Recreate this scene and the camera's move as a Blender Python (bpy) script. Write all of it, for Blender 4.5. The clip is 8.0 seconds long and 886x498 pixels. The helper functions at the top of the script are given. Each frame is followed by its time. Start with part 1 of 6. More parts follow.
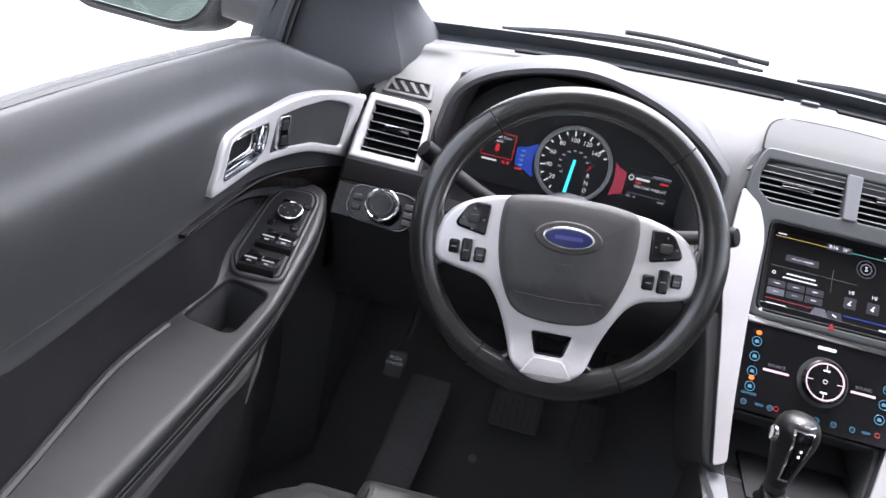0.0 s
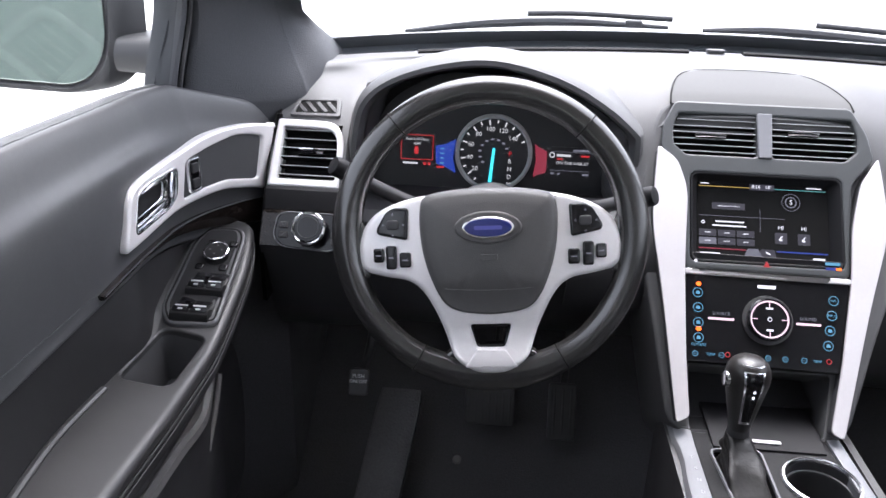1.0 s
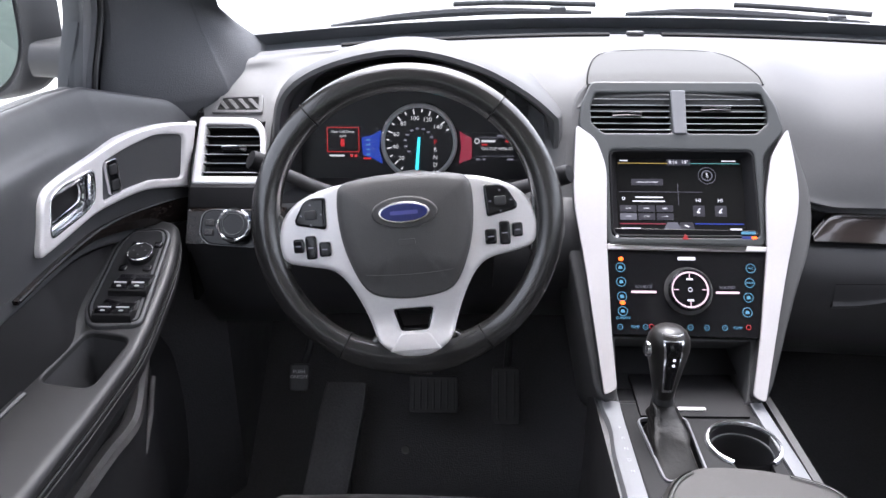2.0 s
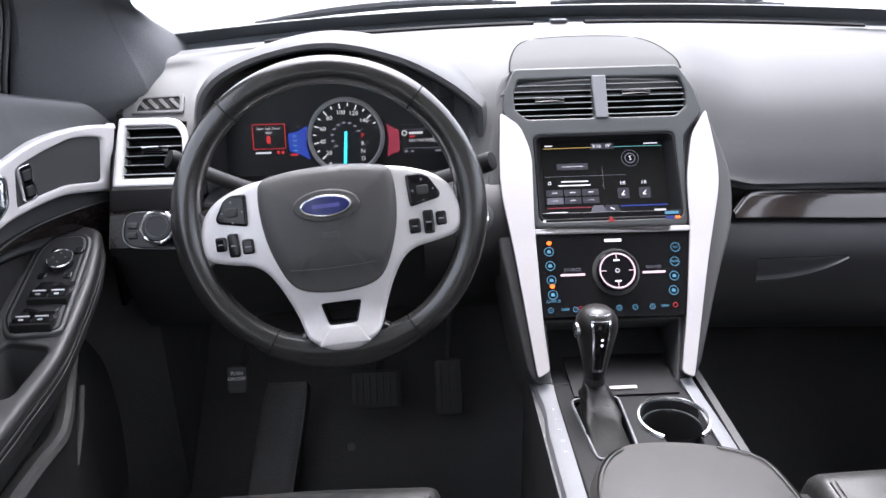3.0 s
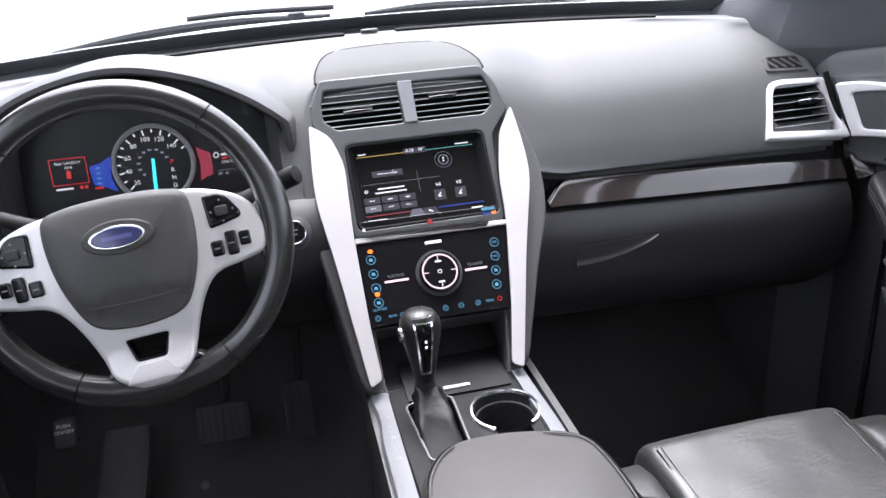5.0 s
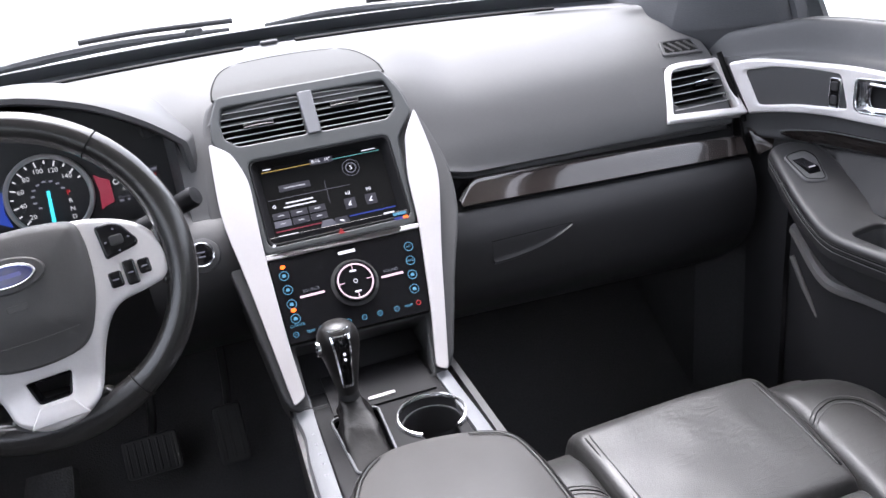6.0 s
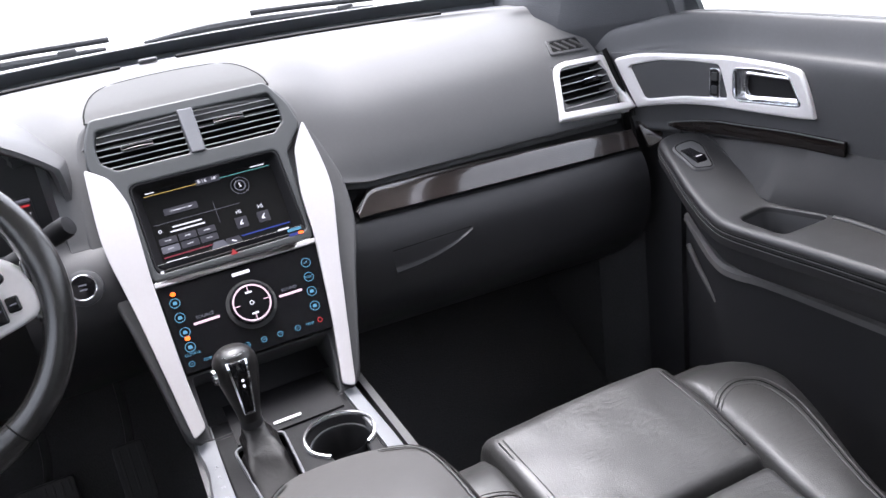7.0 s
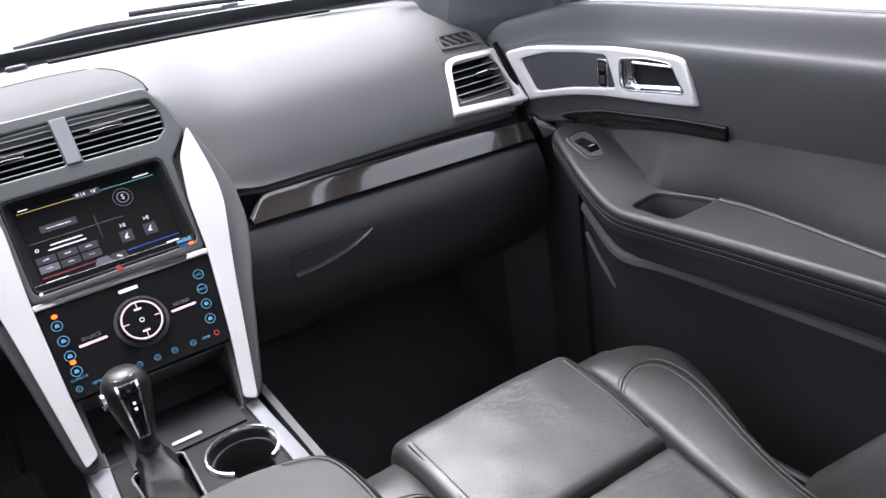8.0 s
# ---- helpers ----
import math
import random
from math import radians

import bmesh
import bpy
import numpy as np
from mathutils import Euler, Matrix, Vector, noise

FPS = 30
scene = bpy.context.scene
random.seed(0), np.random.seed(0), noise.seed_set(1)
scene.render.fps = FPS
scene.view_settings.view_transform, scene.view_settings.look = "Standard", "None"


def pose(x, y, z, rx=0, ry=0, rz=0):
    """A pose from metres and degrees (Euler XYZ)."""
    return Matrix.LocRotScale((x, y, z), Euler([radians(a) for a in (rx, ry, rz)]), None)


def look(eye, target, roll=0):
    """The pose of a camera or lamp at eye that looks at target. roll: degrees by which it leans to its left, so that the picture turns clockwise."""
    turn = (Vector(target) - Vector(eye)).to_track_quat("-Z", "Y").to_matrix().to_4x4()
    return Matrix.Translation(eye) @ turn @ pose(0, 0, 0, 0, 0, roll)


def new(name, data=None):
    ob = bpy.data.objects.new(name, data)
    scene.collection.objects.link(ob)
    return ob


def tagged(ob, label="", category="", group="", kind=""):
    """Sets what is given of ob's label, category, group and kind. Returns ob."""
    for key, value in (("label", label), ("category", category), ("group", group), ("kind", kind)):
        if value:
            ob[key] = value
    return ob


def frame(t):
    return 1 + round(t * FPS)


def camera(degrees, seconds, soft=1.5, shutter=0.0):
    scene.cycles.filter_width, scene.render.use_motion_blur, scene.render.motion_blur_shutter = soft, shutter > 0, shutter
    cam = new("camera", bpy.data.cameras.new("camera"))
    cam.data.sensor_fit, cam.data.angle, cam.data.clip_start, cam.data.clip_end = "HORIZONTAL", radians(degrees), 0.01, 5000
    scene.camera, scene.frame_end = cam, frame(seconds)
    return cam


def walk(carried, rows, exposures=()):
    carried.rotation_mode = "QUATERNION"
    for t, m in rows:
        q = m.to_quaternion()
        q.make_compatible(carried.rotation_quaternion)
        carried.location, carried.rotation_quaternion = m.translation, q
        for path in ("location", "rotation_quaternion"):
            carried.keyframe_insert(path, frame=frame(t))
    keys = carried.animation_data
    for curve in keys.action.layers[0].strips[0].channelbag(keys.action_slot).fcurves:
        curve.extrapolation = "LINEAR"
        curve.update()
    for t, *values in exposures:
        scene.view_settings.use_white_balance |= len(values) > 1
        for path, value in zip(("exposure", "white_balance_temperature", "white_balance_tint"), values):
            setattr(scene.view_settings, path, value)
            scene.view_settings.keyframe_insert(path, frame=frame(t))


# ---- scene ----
cam = camera(59.0, 8.0)
PATH = [
    (0.0, -0.4250, -0.2805, 1.0427, 5.93, -24.43, 11.88),
    (0.5, -0.3965, -0.2753, 1.0490, 5.28, -24.11, 5.76),
    (1.0, -0.3659, -0.2715, 1.0489, 4.09, -23.85, 1.91),
    (1.5, -0.3343, -0.2786, 1.0452, 2.77, -23.79, 0.75),
    (3.0, -0.2762, -0.2883, 1.0306, -2.28, -24.09, -1.21),
    (3.5, -0.2584, -0.2915, 1.0307, -4.41, -23.85, -1.60),
    (4.0, -0.2376, -0.2939, 1.0289, -6.91, -23.54, -2.06),
    (4.5, -0.2144, -0.2934, 1.0220, -9.42, -23.35, -2.60),
    (6.0, -0.1562, -0.2945, 1.0150, -16.52, -23.61, -6.83),
    (6.5, -0.1366, -0.2925, 1.0141, -19.32, -23.72, -8.18),
    (7.0, -0.1251, -0.2857, 1.0040, -23.05, -23.74, -8.39),
    (7.5, -0.1127, -0.2854, 1.0057, -26.52, -24.17, -8.87),
    (8.0, -0.1005, -0.2811, 1.0027, -29.86, -25.10, -8.78),
]
walk(cam, [(t, pose(x, y, z, 90 + pitch, 0, yaw) @ pose(0, 0, 0, 0, 0, roll)) for t, x, y, z, yaw, pitch, roll in PATH],
     exposures=[(0.0, 3.10, 6300, 17), (3.0, 3.13, 6300, 17), (6.0, 3.12, 6300, 17), (8.0, 3.04, 6300, 17)])

# ---- light ----
world = bpy.data.worlds.new("sky")
scene.world = world
world.use_nodes = True
wn = world.node_tree.nodes
sky = wn.new("ShaderNodeTexSky")
sky.sky_type = "NISHITA"
sky.sun_disc = False
sky.sun_elevation = radians(66)
sky.sun_rotation = radians(8)
sky.dust_density = 4.0
sky.air_density = 0.8
haze = wn.new("ShaderNodeHueSaturation")
haze.inputs["Saturation"].default_value = 0.22
world.node_tree.links.new(sky.outputs[0], haze.inputs["Color"])
world.node_tree.links.new(haze.outputs[0], wn["Background"].inputs["Color"])
wn["Background"].inputs["Strength"].default_value = 0.15
sun = new("sun", bpy.data.lights.new("sun", "SUN"))
sun.data.energy = 0.3
sun.data.angle = radians(30)
sun.data.color = (1.0, 0.96, 0.9)
sun.matrix_world = look((0.55, 3.9, 9.0), (0, 0, 0.2))


# ---- materials ----
LAMP = 0.16  # strength of the dash lights against the daylight


def mat(name, color, rough=0.5, metal=0.0, grain=0.0, grain_size=0.0015, wave=0.0, wave_size=0.05, vary=0.12,
        spec=0.5, coat=0.0, emit=0.0, leather=False, fold=0.0):
    """A node material: colour with variation at two scales, fine relief of grain_size metres, broad unevenness of wave_size."""
    m = bpy.data.materials.new(name)
    m.use_nodes = True
    n, l = m.node_tree.nodes, m.node_tree.links
    b = n["Principled BSDF"]
    b.inputs["Metallic"].default_value = metal
    b.inputs["Specular IOR Level"].default_value = spec
    b.inputs["Coat Weight"].default_value = coat
    b.inputs["Coat Roughness"].default_value = 0.05
    if emit:
        b.inputs["Base Color"].default_value = (0.01, 0.01, 0.01, 1)
        b.inputs["Roughness"].default_value = rough
        b.inputs["Emission Color"].default_value = (*color, 1)
        b.inputs["Emission Strength"].default_value = emit * LAMP
        return m
    tc = n.new("ShaderNodeTexCoord")
    big = n.new("ShaderNodeTexNoise")
    big.inputs["Scale"].default_value = 9.0
    big.inputs["Detail"].default_value = 6.0
    fine = n.new("ShaderNodeTexNoise")
    fine.inputs["Scale"].default_value = 260.0
    fine.inputs["Detail"].default_value = 2.0
    l.new(tc.outputs["Object"], big.inputs["Vector"])
    l.new(tc.outputs["Object"], fine.inputs["Vector"])
    both = n.new("ShaderNodeMath")
    both.operation = "MULTIPLY_ADD"
    l.new(fine.outputs["Fac"], both.inputs[0])
    both.inputs[1].default_value = 0.45
    l.new(big.outputs["Fac"], both.inputs[2])
    ramp = n.new("ShaderNodeMapRange")
    ramp.inputs["From Min"].default_value = 0.4
    ramp.inputs["From Max"].default_value = 1.05
    ramp.inputs["To Min"].default_value = 1 - vary
    ramp.inputs["To Max"].default_value = 1 + vary
    l.new(both.outputs[0], ramp.inputs["Value"])
    hue = n.new("ShaderNodeHueSaturation")
    hue.inputs["Color"].default_value = (*color, 1)
    l.new(ramp.outputs["Result"], hue.inputs["Value"])
    l.new(hue.outputs["Color"], b.inputs["Base Color"])
    rr = n.new("ShaderNodeMapRange")
    rr.inputs["From Min"].default_value = 0.35
    rr.inputs["From Max"].default_value = 0.7
    rr.inputs["To Min"].default_value = max(0.02, rough * (1 - vary))
    rr.inputs["To Max"].default_value = min(1.0, rough * (1 + vary))
    l.new(big.outputs["Fac"], rr.inputs["Value"])
    l.new(rr.outputs["Result"], b.inputs["Roughness"])
    last = None
    if grain:
        cell = n.new("ShaderNodeTexVoronoi")
        cell.feature = "DISTANCE_TO_EDGE" if leather else "F1"
        cell.inputs["Scale"].default_value = 1.0 / grain_size
        l.new(tc.outputs["Object"], cell.inputs["Vector"])
        bump = n.new("ShaderNodeBump")
        bump.inputs["Strength"].default_value = grain
        bump.inputs["Distance"].default_value = grain_size * 0.35
        l.new(cell.outputs["Distance"], bump.inputs["Height"])
        last = bump
    if wave:
        crease = n.new("ShaderNodeTexNoise")
        crease.inputs["Scale"].default_value = 1.0 / wave_size
        crease.inputs["Detail"].default_value = 4.0
        crease.inputs["Distortion"].default_value = 0.6
        l.new(tc.outputs["Object"], crease.inputs["Vector"])
        bump2 = n.new("ShaderNodeBump")
        bump2.inputs["Strength"].default_value = wave
        bump2.inputs["Distance"].default_value = wave_size * 0.12
        l.new(crease.outputs["Fac"], bump2.inputs["Height"])
        if last:
            l.new(last.outputs["Normal"], bump2.inputs["Normal"])
        last = bump2
    if fold:
        # thin slanting wrinkles, in patches
        bend = n.new("ShaderNodeTexNoise")
        bend.inputs["Scale"].default_value = 14.0
        bend.inputs["Detail"].default_value = 3.0
        l.new(tc.outputs["Object"], bend.inputs["Vector"])
        mix = n.new("ShaderNodeVectorMath")
        mix.operation = "MULTIPLY_ADD"
        l.new(bend.outputs["Color"], mix.inputs[0])
        mix.inputs[1].default_value = (0.05, 0.05, 0.05)
        l.new(tc.outputs["Object"], mix.inputs[2])
        mp = n.new("ShaderNodeMapping")
        mp.inputs["Rotation"].default_value = (0, 0, radians(28))
        mp.inputs["Scale"].default_value = (26, 96, 30)
        l.new(mix.outputs[0], mp.inputs["Vector"])
        web = n.new("ShaderNodeTexVoronoi")
        web.feature = "DISTANCE_TO_EDGE"
        web.inputs["Scale"].default_value = 1.0
        l.new(mp.outputs[0], web.inputs["Vector"])
        dip = n.new("ShaderNodeMapRange")
        dip.inputs["From Max"].default_value = 0.22
        l.new(web.outputs["Distance"], dip.inputs["Value"])
        patch = n.new("ShaderNodeMapRange")
        patch.inputs["From Min"].default_value = 0.42
        patch.inputs["From Max"].default_value = 0.62
        patch.inputs["To Max"].default_value = fold
        l.new(big.outputs["Fac"], patch.inputs["Value"])
        bump3 = n.new("ShaderNodeBump")
        bump3.inputs["Distance"].default_value = 0.0012
        l.new(patch.outputs["Result"], bump3.inputs["Strength"])
        l.new(dip.outputs["Result"], bump3.inputs["Height"])
        if last:
            l.new(last.outputs["Normal"], bump3.inputs["Normal"])
        last = bump3
    if last:
        l.new(last.outputs["Normal"], b.inputs["Normal"])
    return m


def glass(name, tint, gloss=1.0):
    """Thin pane: clear, with the gloss of its surface."""
    m = bpy.data.materials.new(name)
    m.use_nodes = True
    n, l = m.node_tree.nodes, m.node_tree.links
    n.remove(n["Principled BSDF"])
    clear, shine, mix = n.new("ShaderNodeBsdfTransparent"), n.new("ShaderNodeBsdfGlossy"), n.new("ShaderNodeMixShader")
    clear.inputs["Color"].default_value = (*tint, 1)
    shine.inputs["Roughness"].default_value = 0.02
    mix.inputs[0].default_value = 0.03 * gloss
    l.new(clear.outputs[0], mix.inputs[1])
    l.new(shine.outputs[0], mix.inputs[2])
    l.new(mix.outputs[0], n["Material Output"].inputs["Surface"])
    return m


PAD = mat("grained dash vinyl", (0.070, 0.071, 0.073), 0.55, spec=0.4, grain=0.14, grain_size=0.0016, leather=True, wave=0.05, vary=0.08)
PLASTIC = mat("charcoal moulded plastic", (0.054, 0.055, 0.058), 0.5, grain=0.3, grain_size=0.0012, vary=0.1)
MESH = mat("grey speaker mesh", (0.095, 0.095, 0.094), 0.85, grain=0.15, grain_size=0.0018, vary=0.06, spec=0.2)
STEEL = mat("dull silver paint", (0.15, 0.155, 0.165), 0.5, spec=0.25, metal=0.0, vary=0.06)
GREY = mat("grey satin plastic", (0.036, 0.040, 0.041), 0.42, grain=0.15, grain_size=0.001, vary=0.06)
BLACK = mat("black moulded plastic", (0.030, 0.030, 0.032), 0.5, grain=0.2, grain_size=0.001)
DARK = mat("dark satin plastic", (0.008, 0.008, 0.009), 0.55, spec=0.15, grain=0.2, grain_size=0.001)
GLOSS = mat("gloss black plastic", (0.005, 0.005, 0.006), 0.14, spec=0.35, coat=0.0, vary=0.05)
VINYL = mat("black door vinyl", (0.054, 0.055, 0.058), 0.5, grain=0.14, grain_size=0.0016, leather=True, wave=0.08, wave_size=0.12)
LEATHER = mat("black seat leather", (0.031, 0.031, 0.031), 0.43, grain=0.32, grain_size=0.0026, leather=True, wave=0.07, wave_size=0.03, vary=0.25, fold=0.18)
RIM = mat("worn black wheel leather", (0.016, 0.0155, 0.015), 0.24, spec=0.95, grain=0.08, grain_size=0.0012, leather=True, wave=0.03, wave_size=0.03, vary=0.10)
LID = mat("taupe grey armrest vinyl", (0.025, 0.0235, 0.022), 0.55, grain=0.5, grain_size=0.0018, leather=True, wave=0.08)
SILVER = mat("satin silver paint", (0.50, 0.49, 0.50), 0.36, metal=0.2, grain=0.05, grain_size=0.0006, vary=0.05)
SPOKE = mat("pale satin silver paint", (0.78, 0.76, 0.76), 0.30, metal=0.25, grain=0.05, grain_size=0.0006, vary=0.05)
BRUSHED = mat("brushed chrome", (0.70, 0.71, 0.73), 0.22, metal=1.0, vary=0.15)
CHROME = mat("chrome", (0.82, 0.83, 0.85), 0.08, metal=1.0, vary=0.04)
WOOD = mat("dark lacquered wood trim", (0.026, 0.021, 0.019), 0.12, spec=0.5, coat=1.0, vary=0.25)
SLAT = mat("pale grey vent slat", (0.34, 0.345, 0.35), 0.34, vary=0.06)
BOOT = mat("wrinkled black boot leather", (0.008, 0.0076, 0.0075), 0.46, spec=0.24, grain=0.15, grain_size=0.0014, leather=True, wave=0.6, wave_size=0.009, vary=0.25)
KNOB = mat("dark polished knob leather", (0.012, 0.0115, 0.011), 0.34, spec=0.4, grain=0.15, grain_size=0.0014, leather=True, wave=0.1, wave_size=0.02, vary=0.25)
GLOVE = mat("dark charcoal glove box plastic", (0.025, 0.025, 0.027), 0.46, grain=0.3, grain_size=0.0012, vary=0.1)
HUB = mat("charcoal airbag cover plastic", (0.074, 0.072, 0.072), 0.48, grain=0.25, grain_size=0.0012, vary=0.10)
MIDDLE = mat("black middle door vinyl", (0.011, 0.011, 0.012), 0.58, spec=0.35, grain=0.14, grain_size=0.0016, leather=True, wave=0.06, wave_size=0.12)
LIP = mat("warm grey pocket lip plastic", (0.15, 0.145, 0.142), 0.50, grain=0.15, grain_size=0.001)
PADGREY = mat("worn grey foot rest rubber", (0.105, 0.105, 0.107), 0.85, grain=0.4, grain_size=0.004, vary=0.45)
ARM = mat("black armrest vinyl", (0.015, 0.015, 0.016), 0.48, grain=0.16, grain_size=0.0014, leather=True, wave=0.05, wave_size=0.1)
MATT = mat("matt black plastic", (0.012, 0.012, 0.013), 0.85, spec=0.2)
DISTANCE = mat("dull grey green distance", (0.10, 0.12, 0.11), 0.95, vary=0.35, spec=0.1)
FRIT = mat("dark grey glass border", (0.085, 0.092, 0.10), 0.6, vary=0.2)
CARPET = mat("black carpet", (0.060, 0.060, 0.063), 0.95, grain=0.5, grain_size=0.003, vary=0.4)
RUBBER = mat("black pedal rubber", (0.045, 0.045, 0.046), 0.6, grain=0.3, grain_size=0.002, vary=0.25)
HEADLINER = mat("grey headliner cloth", (0.40, 0.40, 0.39), 0.95, grain=0.5, grain_size=0.002)
PILLAR = mat("dark grey pillar cloth", (0.048, 0.051, 0.056), 0.8, grain=0.4, grain_size=0.002, vary=0.12)
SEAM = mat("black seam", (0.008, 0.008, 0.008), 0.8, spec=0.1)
THREAD = mat("grey thread", (0.07, 0.07, 0.07), 0.7)
# bluish grey lift in this colour replaces the reflection of an unbuilt lens
FACE = mat("dark gauge face with lens glare", (0.024, 0.025, 0.028), 0.34, spec=0.3)
BLUE = mat("deep blue enamel", (0.010, 0.018, 0.12), 0.15, coat=0.5, vary=0.1)
GROUND = mat("pale concrete", (0.52, 0.52, 0.50), 0.9, grain=0.3, grain_size=0.01, vary=0.12)
MIRROR = mat("dimmed mirror glass", (0.55, 0.60, 0.60), 0.015, metal=1.0, vary=0.0)
GLOW_WHITE = mat("white backlight", (0.9, 0.92, 1.0), 0.3, emit=1.0)
GLOW_PINK = mat("pale pink backlight", (1.0, 0.72, 0.85), 0.3, emit=0.9)
GLOW_CYAN = mat("cyan backlight", (0.05, 0.75, 0.9), 0.3, emit=1.1)
GLOW_ICE = mat("ice blue backlight", (0.16, 0.55, 0.85), 0.3, emit=0.5)
GLOW_RED = mat("red backlight", (0.95, 0.04, 0.05), 0.3, emit=0.45)
GLOW_ROSE = mat("dark red display", (0.55, 0.05, 0.10), 0.3, emit=0.38)
GLOW_BLUE = mat("blue display", (0.03, 0.10, 0.75), 0.3, emit=0.36)
GLOW_AMBER = mat("amber indicator", (1.0, 0.11, 0.006), 0.3, emit=2.8)
GLOW_DIM = mat("dim grey display", (0.35, 0.36, 0.45), 0.3, emit=0.35)
GLOW_DARK = mat("dark lit display", (0.05, 0.05, 0.055), 0.10, spec=0.05, emit=0.02)
WINDSHIELD = glass("green tinted windshield glass", (0.93, 0.95, 0.96))
WINDOW = glass("clear side glass", (0.86, 0.88, 0.88))


def streak(m, base, dark, size):
    """Lays long fibres along x into the material's colour."""
    n, l = m.node_tree.nodes, m.node_tree.links
    tc, mp, ns, ramp = n.new("ShaderNodeTexCoord"), n.new("ShaderNodeMapping"), n.new("ShaderNodeTexNoise"), n.new("ShaderNodeValToRGB")
    mp.inputs["Scale"].default_value = size
    ns.inputs["Scale"].default_value = 1.0
    ns.inputs["Detail"].default_value = 5.0
    ns.inputs["Distortion"].default_value = 0.8
    ramp.color_ramp.elements[0].position = 0.38
    ramp.color_ramp.elements[1].position = 0.66
    ramp.color_ramp.elements[0].color = (*dark, 1)
    ramp.color_ramp.elements[1].color = (*base, 1)
    l.new(tc.outputs["Object"], mp.inputs["Vector"])
    l.new(mp.outputs[0], ns.inputs["Vector"])
    l.new(ns.outputs["Fac"], ramp.inputs["Fac"])
    l.new(ramp.outputs["Color"], n["Principled BSDF"].inputs["Base Color"])


WOOD_DOOR = mat("dark lacquered door wood", (0.012, 0.010, 0.009), 0.14, spec=0.22, coat=0.12, vary=0.3)
streak(WOOD_DOOR, (0.014, 0.011, 0.010), (0.008, 0.0065, 0.006), (230, 5, 230))
streak(WOOD, (0.032, 0.025, 0.023), (0.017, 0.0135, 0.012), (5, 230, 230))

# ---- shapes ----
from mathutils.geometry import delaunay_2d_cdt

ORIGIN = {}


def thing(name, at, label, category, group="", kind=""):
    ob = new(name)
    ob.empty_display_size = 0.05
    ob.location = at
    ORIGIN[ob] = Vector(at)
    return tagged(ob, label, category, group, kind)


def part(name, g, material, parent=None, label="", angle=32):
    """Links vertices and faces (world metres) as one mesh under a thing or a part."""
    v, f = g
    lo = [min(p[i] for p in v) for i in range(3)]
    hi = [max(p[i] for p in v) for i in range(3)]
    c = Vector([(a + b) / 2 for a, b in zip(lo, hi)])
    me = bpy.data.meshes.new(name)
    me.from_pydata([Vector(p) - c for p in v], [], f)
    bm = bmesh.new()
    bm.from_mesh(me)
    bmesh.ops.remove_doubles(bm, verts=bm.verts, dist=0.00001)
    bmesh.ops.recalc_face_normals(bm, faces=bm.faces)
    bm.to_mesh(me)
    bm.free()
    me.polygons.foreach_set("use_smooth", [len(p.vertices) < 9 for p in me.polygons])
    me.set_sharp_from_angle(angle=radians(angle))
    me.materials.append(material)
    ob = new(name, me)
    ORIGIN[ob] = c
    if parent:
        ob.parent = parent
        ob.location = c - ORIGIN[parent]
    else:
        ob.location = c
    if label:
        ob["label"] = label
    return ob


def join(*gs):
    v, f = [], []
    for gv, gf in gs:
        k = len(v)
        v.extend(gv)
        f.extend([[i + k for i in q] for q in gf])
    return v, f


def put(g, m):
    return [m @ Vector(p) for p in g[0]], g[1]


def warp(g, fn):
    return [Vector(fn(*p)) for p in g[0]], g[1]


def arc(cx, cy, r, a0, a1, n):
    return [(cx + r * math.cos(radians(a0 + (a1 - a0) * i / n)), cy + r * math.sin(radians(a0 + (a1 - a0) * i / n))) for i in range(n + 1)]


def circle(r, n=40, cx=0.0, cy=0.0, ry=None):
    ry = ry or r
    return [(cx + r * math.cos(2 * math.pi * i / n), cy + ry * math.sin(2 * math.pi * i / n)) for i in range(n)]


def rounded(pts, r, n=4):
    """The outline with its corners rounded."""
    out = []
    k = len(pts)
    for i in range(k):
        p, a, b = Vector(pts[i]), Vector(pts[i - 1]), Vector(pts[(i + 1) % k])
        rr = r[i] if isinstance(r, (list, tuple)) else r
        da, db = min(rr, (a - p).length * 0.49), min(rr, (b - p).length * 0.49)
        s, e = p + (a - p).normalized() * da, p + (b - p).normalized() * db
        for j in range(n + 1):
            t = j / n
            q = s * (1 - t) ** 2 + p * 2 * t * (1 - t) + e * t * t
            out.append(tuple(q))
    return out


def rect(w, h, r=0.002, cx=0.0, cy=0.0, n=4):
    return rounded([(cx - w / 2, cy - h / 2), (cx + w / 2, cy - h / 2), (cx + w / 2, cy + h / 2), (cx - w / 2, cy + h / 2)], r, n)


def spline(pts, n=6, closed=False):
    """Smooth curve through the points."""
    P = [Vector(p) for p in pts]
    k = len(P)
    out = []
    for i in range(k if closed else k - 1):
        p1, p2 = P[i], P[(i + 1) % k]
        p0 = P[i - 1] if (closed or i > 0) else p1 * 2 - p2
        p3 = P[(i + 2) % k] if (closed or i + 2 < k) else p2 * 2 - p1
        for j in range(n):
            t = j / n
            out.append(tuple(0.5 * (2 * p1 + (p2 - p0) * t + (2 * p0 - 5 * p1 + 4 * p2 - p3) * t * t + (3 * p1 - p0 - 3 * p2 + p3) * t ** 3)))
    if not closed:
        out.append(tuple(P[-1]))
    return out


def area(o):
    return 0.5 * sum(o[i - 1][0] * o[i][1] - o[i][0] * o[i - 1][1] for i in range(len(o)))


